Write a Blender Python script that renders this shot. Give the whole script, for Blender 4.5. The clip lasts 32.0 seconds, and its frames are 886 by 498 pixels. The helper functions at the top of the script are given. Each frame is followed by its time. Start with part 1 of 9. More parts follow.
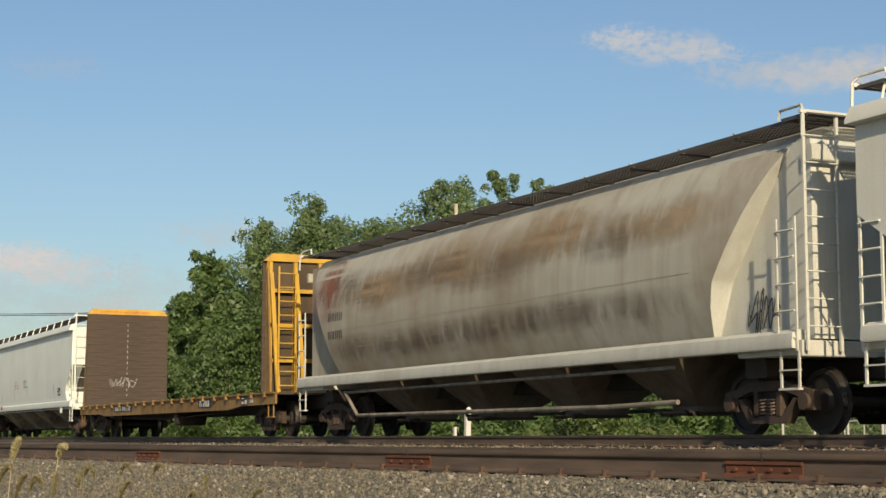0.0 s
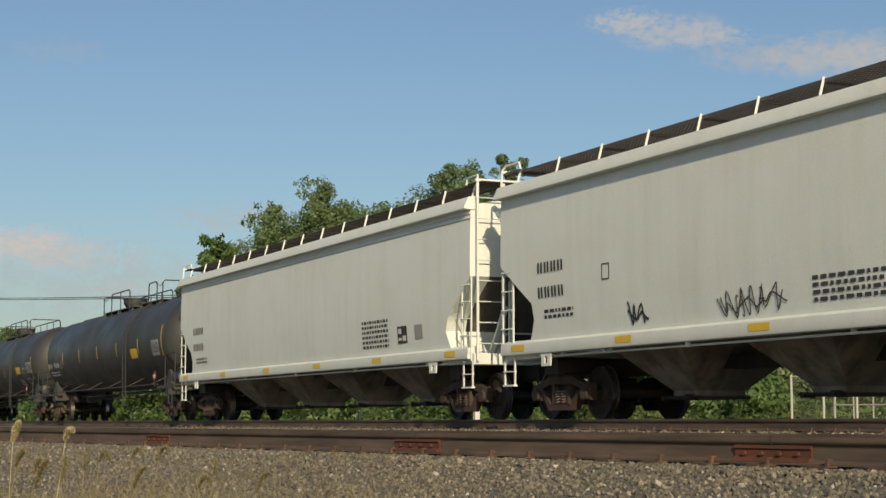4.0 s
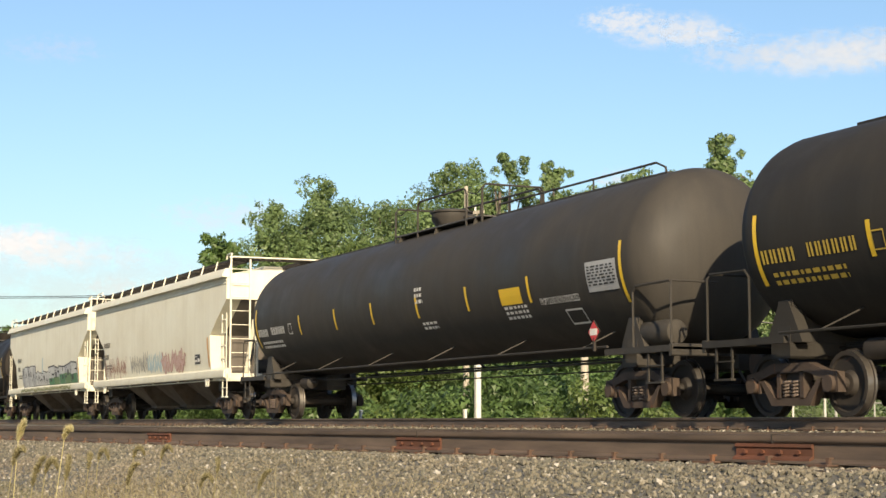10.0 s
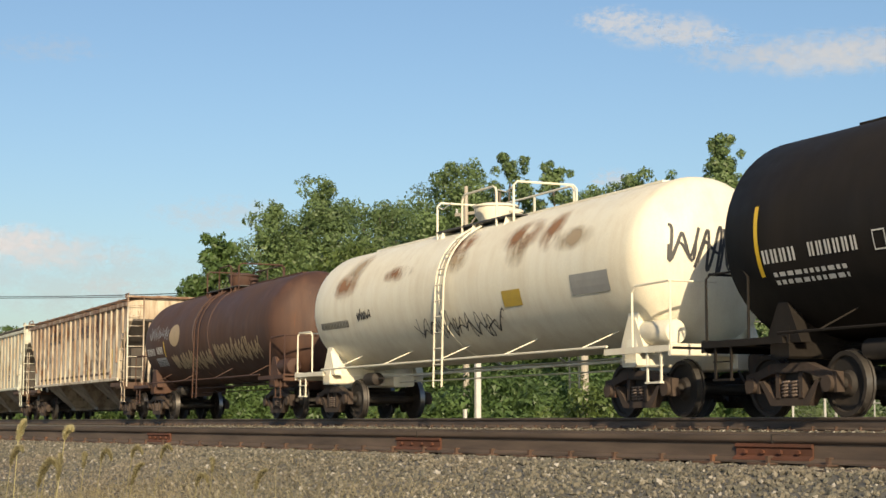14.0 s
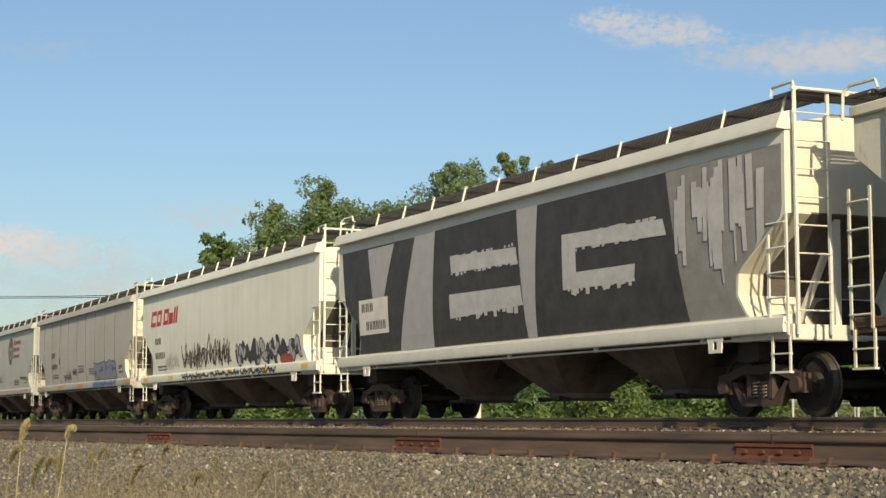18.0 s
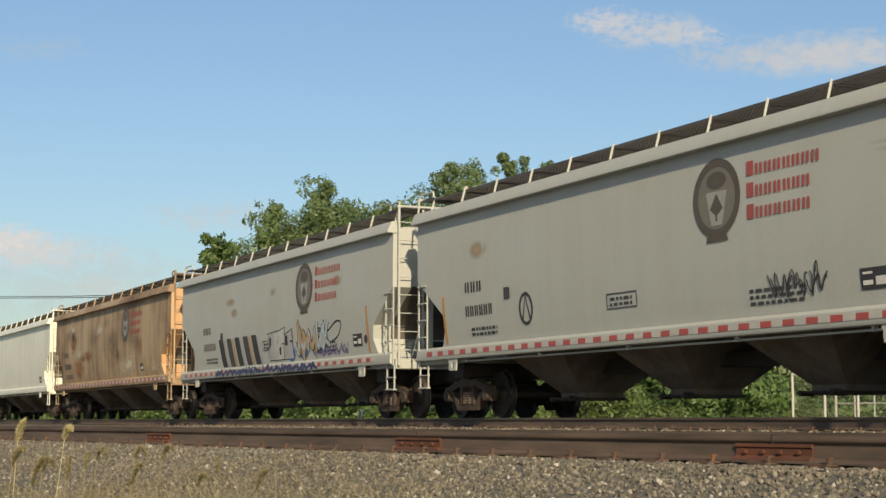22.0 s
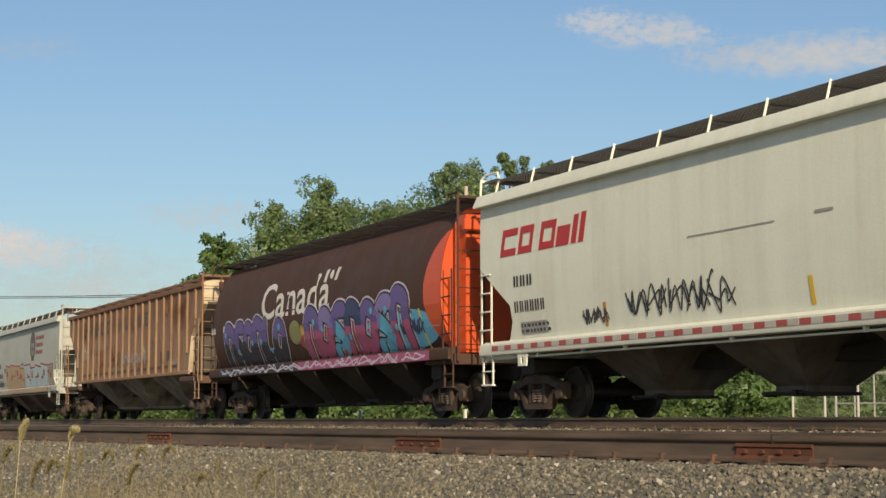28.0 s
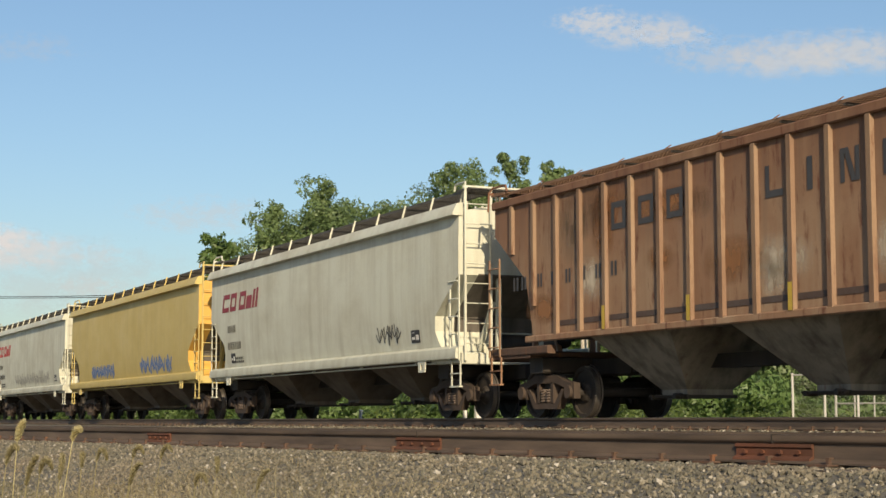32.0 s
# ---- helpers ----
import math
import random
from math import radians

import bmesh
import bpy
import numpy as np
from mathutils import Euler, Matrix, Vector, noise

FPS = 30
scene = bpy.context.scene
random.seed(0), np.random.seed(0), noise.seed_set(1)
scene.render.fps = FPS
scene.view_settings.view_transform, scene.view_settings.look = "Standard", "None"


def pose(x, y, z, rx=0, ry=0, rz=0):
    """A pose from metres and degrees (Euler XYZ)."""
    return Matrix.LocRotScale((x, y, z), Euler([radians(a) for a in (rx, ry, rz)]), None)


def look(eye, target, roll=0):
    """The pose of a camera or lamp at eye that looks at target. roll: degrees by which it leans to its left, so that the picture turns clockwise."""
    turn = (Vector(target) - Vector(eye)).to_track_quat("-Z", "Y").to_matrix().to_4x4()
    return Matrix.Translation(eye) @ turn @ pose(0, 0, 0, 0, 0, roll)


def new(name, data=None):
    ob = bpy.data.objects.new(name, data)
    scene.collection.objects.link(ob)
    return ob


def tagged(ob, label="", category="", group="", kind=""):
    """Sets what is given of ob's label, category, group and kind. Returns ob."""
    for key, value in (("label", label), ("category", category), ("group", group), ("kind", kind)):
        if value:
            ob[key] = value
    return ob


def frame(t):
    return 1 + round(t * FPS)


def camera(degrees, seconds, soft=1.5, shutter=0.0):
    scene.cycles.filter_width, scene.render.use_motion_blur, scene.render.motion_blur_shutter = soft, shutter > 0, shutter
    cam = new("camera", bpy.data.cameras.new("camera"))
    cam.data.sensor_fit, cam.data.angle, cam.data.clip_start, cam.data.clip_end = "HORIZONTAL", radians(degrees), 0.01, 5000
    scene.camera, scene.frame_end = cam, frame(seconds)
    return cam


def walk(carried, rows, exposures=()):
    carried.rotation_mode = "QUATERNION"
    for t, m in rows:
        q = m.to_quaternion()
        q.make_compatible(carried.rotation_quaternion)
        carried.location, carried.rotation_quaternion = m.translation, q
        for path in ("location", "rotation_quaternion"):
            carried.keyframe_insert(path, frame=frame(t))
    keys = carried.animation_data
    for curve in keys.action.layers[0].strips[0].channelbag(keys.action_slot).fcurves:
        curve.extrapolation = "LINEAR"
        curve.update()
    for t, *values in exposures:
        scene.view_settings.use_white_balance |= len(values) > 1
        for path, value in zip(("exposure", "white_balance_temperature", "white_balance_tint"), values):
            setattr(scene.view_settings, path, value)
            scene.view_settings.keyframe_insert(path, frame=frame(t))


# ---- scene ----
# ---------------------------------------------------------------- camera
LENS = 30.06
EYE = (0.0, 0.0, -0.047)
AIM_AZ, AIM_UP = 24.52, 5.94          # degrees off the track's far end, and above level
cam = camera(LENS, 32.0, soft=1.5)


def aim(right=0.0, up=0.0):
    a, e = radians(AIM_AZ + right), radians(AIM_UP + up)
    return look(EYE, (EYE[0] - math.cos(a) * math.cos(e), EYE[1] + math.sin(a) * math.cos(e), EYE[2] + math.sin(e)))


walk(cam, [(0.0, aim(0.353, 0.609)), (0.5, aim(0.294, 0.451)), (1.0, aim(0.216, 0.334)), (1.5, aim(0.157, 0.236)),
           (2.0, aim(0.118, 0.176)), (2.5, aim(0.098, 0.118)), (3.0, aim(0.059, 0.092)), (3.5, aim(0.052, 0.065)),
           (4.0, aim(0.039, 0.052)), (4.5, aim(0.035, 0.026)), (6.5, aim(0.013, 0.013)), (7.5, aim()), (32.0, aim())],
     exposures=[(t, ev + 0.37, 7240.0, 10.0) for t, ev in (
         (0.0, -0.24), (1.4, -0.20), (2.0, -0.24), (3.0, -0.41), (4.0, -0.46), (4.5, -0.43), (5.5, 0.0), (6.5, 0.34), (9.6, 0.42), (10.6, 0.26), (11.4, -0.10),
         (12.3, -0.26), (13.5, -0.04), (15.7, 0.0), (17.0, -0.08), (19.0, -0.10), (22.5, -0.11), (24.5, -0.11), (26.5, 0.06), (27.0, -0.09), (28.0, -0.20), (28.8, 0.02), (30.0, 0.02), (32.0, -0.06))])

# ---------------------------------------------------------------- world and sun
SUN_AZ, SUN_UP = 17.5, 23.5           # the sun stands ahead of the train, on the camera's side
world = bpy.data.worlds.new("sky")
scene.world = world
world.use_nodes = True
wn, wl = world.node_tree.nodes, world.node_tree.links
sky = wn.new("ShaderNodeTexSky")
sky.sky_type = "NISHITA"
sky.sun_disc = False
sky.sun_elevation = radians(SUN_UP)
sky.sun_rotation = radians(90 + SUN_AZ)
sky.air_density, sky.dust_density, sky.ozone_density = 1.1, 1.3, 4.8
sky.altitude = 0.0
wn["Background"].inputs["Strength"].default_value = 0.107
wl.new(sky.outputs[0], wn["Background"].inputs["Color"])
sun = new("sun", bpy.data.lights.new("sun", "SUN"))
sun.data.energy, sun.data.angle, sun.data.color = 5.0, radians(0.6), (1.0, 0.85, 0.63)
a, e = radians(SUN_AZ), radians(SUN_UP)
sun.matrix_world = look((math.cos(a) * math.cos(e) * 50, -math.sin(a) * math.cos(e) * 50, math.sin(e) * 50), (0, 0, 0))


# ---------------------------------------------------------------- materials
def nodes_of(name):
    m = bpy.data.materials.new(name)
    m.use_nodes = True
    n, l = m.node_tree.nodes, m.node_tree.links
    return m, n, l, n["Principled BSDF"]


def ramp(n, a, b, ca=(0, 0, 0, 1), cb=(1, 1, 1, 1)):
    r = n.new("ShaderNodeValToRGB")
    r.color_ramp.elements[0].position, r.color_ramp.elements[1].position = a, b
    r.color_ramp.elements[0].color, r.color_ramp.elements[1].color = ca, cb
    return r


def noise_tex(n, l, vec, scale, detail=4.0, rough=0.55, stretch=None):
    if stretch:
        mp = n.new("ShaderNodeMapping")
        mp.inputs["Scale"].default_value = stretch
        l.new(vec, mp.inputs["Vector"])
        vec = mp.outputs[0]
    t = n.new("ShaderNodeTexNoise")
    t.inputs["Scale"].default_value, t.inputs["Detail"].default_value, t.inputs["Roughness"].default_value = scale, detail, rough
    l.new(vec, t.inputs["Vector"])
    return t.outputs["Fac"]


def mixed(n, l, fac, a, b):
    m = n.new("ShaderNodeMix")
    m.data_type = "RGBA"
    for s, v in ((m.inputs[0], fac), (m.inputs[6], a), (m.inputs[7], b)):
        if hasattr(v, "is_linked"):
            l.new(v, s)
        elif isinstance(v, (int, float)):
            s.default_value = v
        else:
            s.default_value = (*v[:3], 1)
    return m.outputs[2]


def scaled(n, l, a, k):
    m = n.new("ShaderNodeMath")
    m.operation = "MULTIPLY"
    l.new(a, m.inputs[0])
    m.inputs[1].default_value = k
    return m.outputs[0]


def own_space(n, l):
    """Object coordinates, shifted from thing to thing."""
    tc, oi = n.new("ShaderNodeTexCoord"), n.new("ShaderNodeObjectInfo")
    ad = n.new("ShaderNodeVectorMath")
    ad.operation = "ADD"
    l.new(tc.outputs["Object"], ad.inputs[0])
    l.new(scaled(n, l, oi.outputs["Random"], 60.0), ad.inputs[1])
    return ad.outputs[0]


def bumped(n, l, b, height, strength=0.2, dist=0.02):
    bp = n.new("ShaderNodeBump")
    bp.inputs["Strength"].default_value, bp.inputs["Distance"].default_value = strength, dist
    l.new(height, bp.inputs["Height"])
    l.new(bp.outputs[0], b.inputs["Normal"])


PAINTS = {}
COAT = 0.84                            # scales all coats down, to balance the weaker sky and raised exposure


def paint(name, colour, dirt=(0.16, 0.13, 0.10), grime=0.35, rust=0.10, rough=0.5, metal=0.0, rustcol=(0.16, 0.06, 0.025), patch=0.8, blotch=0.8, gloss=0.4, top=None):
    """Weathered paint on steel: long vertical streaks, broad stains, rust spots, fine relief."""
    if name in PAINTS:
        return PAINTS[name]
    colour, dirt, rustcol = (tuple(x * COAT for x in c) for c in (colour, dirt, rustcol))
    m, n, l, b = nodes_of(name)
    v = own_space(n, l)
    streak = noise_tex(n, l, v, 1.0, 5, 0.6, (3.2, 3.2, 0.22))
    stain = noise_tex(n, l, v, patch, 5, 0.6, (0.6, 1, 0.8))
    spots = noise_tex(n, l, v, 4.0, 7, 0.72, (1.5, 1.5, 0.28))
    grain = noise_tex(n, l, v, 40.0, 3, 0.6)
    r1 = ramp(n, 0.44, 0.78)
    l.new(streak, r1.inputs[0])
    c = mixed(n, l, scaled(n, l, r1.outputs[0], grime), colour, dirt)
    r2 = ramp(n, 0.45, 0.75)
    l.new(stain, r2.inputs[0])
    c = mixed(n, l, scaled(n, l, r2.outputs[0], min(1.0, grime * blotch)), c, dirt)
    r3 = ramp(n, 0.70 - 0.30 * rust, 0.78 - 0.22 * rust)
    l.new(spots, r3.inputs[0])
    c = mixed(n, l, scaled(n, l, r3.outputs[0], min(1.0, rust * 2.5)), c, rustcol)
    if top:
        # rust that runs down from the roof line
        tc = n.new("ShaderNodeTexCoord")
        sx = n.new("ShaderNodeSeparateXYZ")
        l.new(tc.outputs["Object"], sx.inputs[0])
        ma = n.new("ShaderNodeMath")
        ma.operation = "MULTIPLY_ADD"
        l.new(streak, ma.inputs[0])
        ma.inputs[1].default_value = 5.5
        l.new(sx.outputs[2], ma.inputs[2])
        mr = n.new("ShaderNodeMapRange")
        mr.inputs[1].default_value, mr.inputs[2].default_value = top, top + 2.2
        l.new(ma.outputs[0], mr.inputs[0])
        c = mixed(n, l, scaled(n, l, mr.outputs[0], 0.85), c, rustcol)
    r4 = ramp(n, 0.3, 0.7, (0.93, 0.93, 0.93, 1), (1.04, 1.04, 1.04, 1))
    l.new(grain, r4.inputs[0])
    mm = n.new("ShaderNodeMix")
    mm.data_type, mm.blend_type = "RGBA", "MULTIPLY"
    mm.inputs[0].default_value = 1.0
    l.new(c, mm.inputs[6])
    l.new(r4.outputs[0], mm.inputs[7])
    l.new(mm.outputs[2], b.inputs["Base Color"])
    rr = ramp(n, 0.3, 0.8, (rough - 0.1,) * 3 + (1,), (min(1, rough + 0.25),) * 3 + (1,))
    l.new(stain, rr.inputs[0])
    l.new(rr.outputs[0], b.inputs["Roughness"])
    b.inputs["Metallic"].default_value = metal
    b.inputs["Specular IOR Level"].default_value = gloss
    bumped(n, l, b, noise_tex(n, l, v, 1.3, 3, 0.5, (1.0, 1.0, 0.35)), 0.35, 0.045)
    PAINTS[name] = m
    return m


def flat_paint(name, colour, rough=0.6, worn=0.25):
    """A thin coat of sign or spray paint, a little uneven."""
    if name in PAINTS:
        return PAINTS[name]
    colour = tuple(x * COAT for x in colour)
    m, n, l, b = nodes_of(name)
    v = own_space(n, l)
    r = ramp(n, 0.35, 0.75)
    l.new(noise_tex(n, l, v, 3.0, 6, 0.7), r.inputs[0])
    dark = tuple(x * (1 - worn) + 0.10 * worn for x in colour)
    l.new(mixed(n, l, r.outputs[0], colour, dark), b.inputs["Base Color"])
    b.inputs["Roughness"].default_value = rough
    PAINTS[name] = m
    return m


RUST_STEEL = paint("rusty_steel", (0.11, 0.065, 0.045), (0.05, 0.035, 0.03), 0.6, 0.45, 0.75, rustcol=(0.2, 0.085, 0.04))
GREASE = paint("greasy_black_steel", (0.024, 0.021, 0.019), (0.06, 0.045, 0.035), 0.6, 0.2, 0.7)
TRUCK = paint("dusty_cast_steel", (0.072, 0.050, 0.038), (0.030, 0.023, 0.019), 0.75, 0.35, 0.8)
SPRING = paint("spring_steel", (0.16, 0.12, 0.10), (0.06, 0.05, 0.04), 0.6, 0.2, 0.6)
TREAD = paint("polished_tread", (0.35, 0.33, 0.31), (0.2, 0.15, 0.12), 0.4, 0.05, 0.3, metal=0.9)
GALV = paint("galvanised_grating", (0.085, 0.082, 0.078), (0.05, 0.045, 0.04), 0.6, 0.15, 0.6)


def rail_steel():
    m, n, l, b = nodes_of("weathered_rail")
    tc = n.new("ShaderNodeTexCoord")
    v = tc.outputs["Object"]
    r = ramp(n, 0.35, 0.7, (0.052, 0.038, 0.030, 1), (0.135, 0.098, 0.074, 1))
    l.new(noise_tex(n, l, v, 3.0, 6, 0.65, (0.25, 1, 2)), r.inputs[0])
    l.new(r.outputs[0], b.inputs["Base Color"])
    b.inputs["Roughness"].default_value = 0.7
    bumped(n, l, b, noise_tex(n, l, v, 30, 4, 0.6), 0.3, 0.004)
    return m


RAIL = rail_steel()


def two_tone(name, a, b2, scale, rough=0.85, bump=0.4, stretch=None, third=None, dist=0.03):
    m, n, l, b = nodes_of(name)
    tc = n.new("ShaderNodeTexCoord")
    v = tc.outputs["Object"]
    r = ramp(n, 0.35, 0.68, (*a, 1), (*b2, 1))
    f = noise_tex(n, l, v, scale, 7, 0.68, stretch)
    l.new(f, r.inputs[0])
    c = r.outputs[0]
    if third:
        r2 = ramp(n, 0.5, 0.7)
        l.new(noise_tex(n, l, v, scale * 0.13, 5, 0.6), r2.inputs[0])
        c = mixed(n, l, r2.outputs[0], c, third)
    l.new(c, b.inputs["Base Color"])
    b.inputs["Roughness"].default_value = rough
    bumped(n, l, b, f, bump, dist)
    return m


GROUND = two_tone("dry_grass_earth", (0.17, 0.135, 0.075), (0.12, 0.115, 0.05), 1.5, third=(0.20, 0.165, 0.09))
BALLAST_BED = two_tone("ballast_fines", (0.054, 0.052, 0.043), (0.145, 0.136, 0.112), 22.0, third=(0.125, 0.11, 0.085))
TIE_WOOD = two_tone("creosoted_tie", (0.035, 0.027, 0.022), (0.11, 0.085, 0.065), 4.0, stretch=(6, 0.6, 6))
BARK = two_tone("tree_bark", (0.06, 0.05, 0.04), (0.16, 0.14, 0.115), 8.0, stretch=(3, 3, 0.5))
PLANK = two_tone("weathered_plank", (0.034, 0.025, 0.018), (0.080, 0.058, 0.043), 3.0, stretch=(4, 0.35, 7))
POLE_WOOD = two_tone("grey_pole_wood", (0.30, 0.265, 0.21), (0.46, 0.42, 0.35), 6.0, stretch=(4, 4, 0.3))


def island_stone():
    m, n, l, b = nodes_of("ballast_stone")
    g = n.new("ShaderNodeNewGeometry")
    r = ramp(n, 0.0, 1.0, (0.058, 0.055, 0.045, 1), (0.168, 0.153, 0.119, 1))
    for p, c in ((0.35, (0.092, 0.090, 0.072, 1)), (0.62, (0.126, 0.113, 0.083, 1)), (0.94, (0.181, 0.165, 0.128, 1)), (0.965, (0.336, 0.316, 0.282, 1))):
        el = r.color_ramp.elements.new(p)
        el.color = c
    l.new(g.outputs["Random Per Island"], r.inputs[0])
    tc = n.new("ShaderNodeTexCoord")
    rust = ramp(n, 0.50, 0.72)
    l.new(noise_tex(n, l, tc.outputs["Object"], 0.55, 5, 0.6), rust.inputs[0])
    c = mixed(n, l, scaled(n, l, rust.outputs[0], 0.35), r.outputs[0], (0.20, 0.15, 0.105))
    l.new(c, b.inputs["Base Color"])
    b.inputs["Roughness"].default_value = 0.85
    return m


STONE = island_stone()


def soft_stain(name, colour, strength=0.8, stretch=1.0):
    """A stain that fades out towards its rim and breaks up into streaks."""
    m, n, l, b = nodes_of(name)
    tc = n.new("ShaderNodeTexCoord")
    mp = n.new("ShaderNodeMapping")
    mp.inputs["Location"].default_value = (-1.0, 0.0, -1.0)
    mp.inputs["Scale"].default_value = (2.0, 0.0, 2.0)
    l.new(tc.outputs["Generated"], mp.inputs["Vector"])
    gr = n.new("ShaderNodeTexGradient")
    gr.gradient_type = "SPHERICAL"
    l.new(mp.outputs[0], gr.inputs[0])
    ns = noise_tex(n, l, tc.outputs["Object"], 1.6, 6, 0.65, (1.6, 1.6, 0.5 * stretch))
    ad = n.new("ShaderNodeMath")
    ad.operation = "MULTIPLY"
    l.new(gr.outputs["Fac"], ad.inputs[0])
    r = ramp(n, 0.30, 0.68)
    l.new(ns, r.inputs[0])
    l.new(r.outputs[0], ad.inputs[1])
    r2 = ramp(n, 0.02, 0.5)
    l.new(ad.outputs[0], r2.inputs[0])
    b.inputs["Base Color"].default_value = (*colour, 1)
    b.inputs["Roughness"].default_value = 0.75
    tr = n.new("ShaderNodeBsdfTransparent")
    mx = n.new("ShaderNodeMixShader")
    l.new(scaled(n, l, r2.outputs[0], strength), mx.inputs[0])
    l.new(tr.outputs[0], mx.inputs[1])
    l.new(b.outputs[0], mx.inputs[2])
    l.new(mx.outputs[0], n["Material Output"].inputs["Surface"])
    return m


def leaf_mat(name, dark, light, trans=0.35):
    m, n, l, b = nodes_of(name)
    g = n.new("ShaderNodeNewGeometry")
    tc = n.new("ShaderNodeTexCoord")
    r = ramp(n, 0.1, 0.9, (*dark, 1), (*light, 1))
    l.new(g.outputs["Random Per Island"], r.inputs[0])
    r2 = ramp(n, 0.4, 0.65)
    l.new(noise_tex(n, l, tc.outputs["Object"], 0.35, 3), r2.inputs[0])
    c = mixed(n, l, scaled(n, l, r2.outputs[0], 0.5), r.outputs[0], tuple(x * 1.5 for x in light))
    l.new(c, b.inputs["Base Color"])
    b.inputs["Roughness"].default_value = 0.5
    t = n.new("ShaderNodeBsdfTranslucent")
    l.new(c, t.inputs["Color"])
    mx = n.new("ShaderNodeMixShader")
    mx.inputs[0].default_value = trans
    l.new(b.outputs[0], mx.inputs[1])
    l.new(t.outputs[0], mx.inputs[2])
    l.new(mx.outputs[0], n["Material Output"].inputs["Surface"])
    return m


LEAF_A = leaf_mat("cottonwood_leaf", (0.098, 0.150, 0.058), (0.152, 0.222, 0.088), 0.45)
LEAF_B = leaf_mat("walnut_leaf", (0.064, 0.110, 0.036), (0.104, 0.170, 0.052), 0.45)
LEAF_C = leaf_mat("weed_leaf", (0.066, 0.104, 0.026), (0.112, 0.158, 0.044), 0.4)
GRASS = leaf_mat("olive_dry_grass", (0.17, 0.15, 0.08), (0.28, 0.25, 0.14), 0.35)
BROWN_WEED = leaf_mat("brown_weed", (0.13, 0.105, 0.06), (0.24, 0.20, 0.12), 0.2)
STRAW = leaf_mat("dry_straw", (0.34, 0.30, 0.15), (0.56, 0.51, 0.30), 0.45)


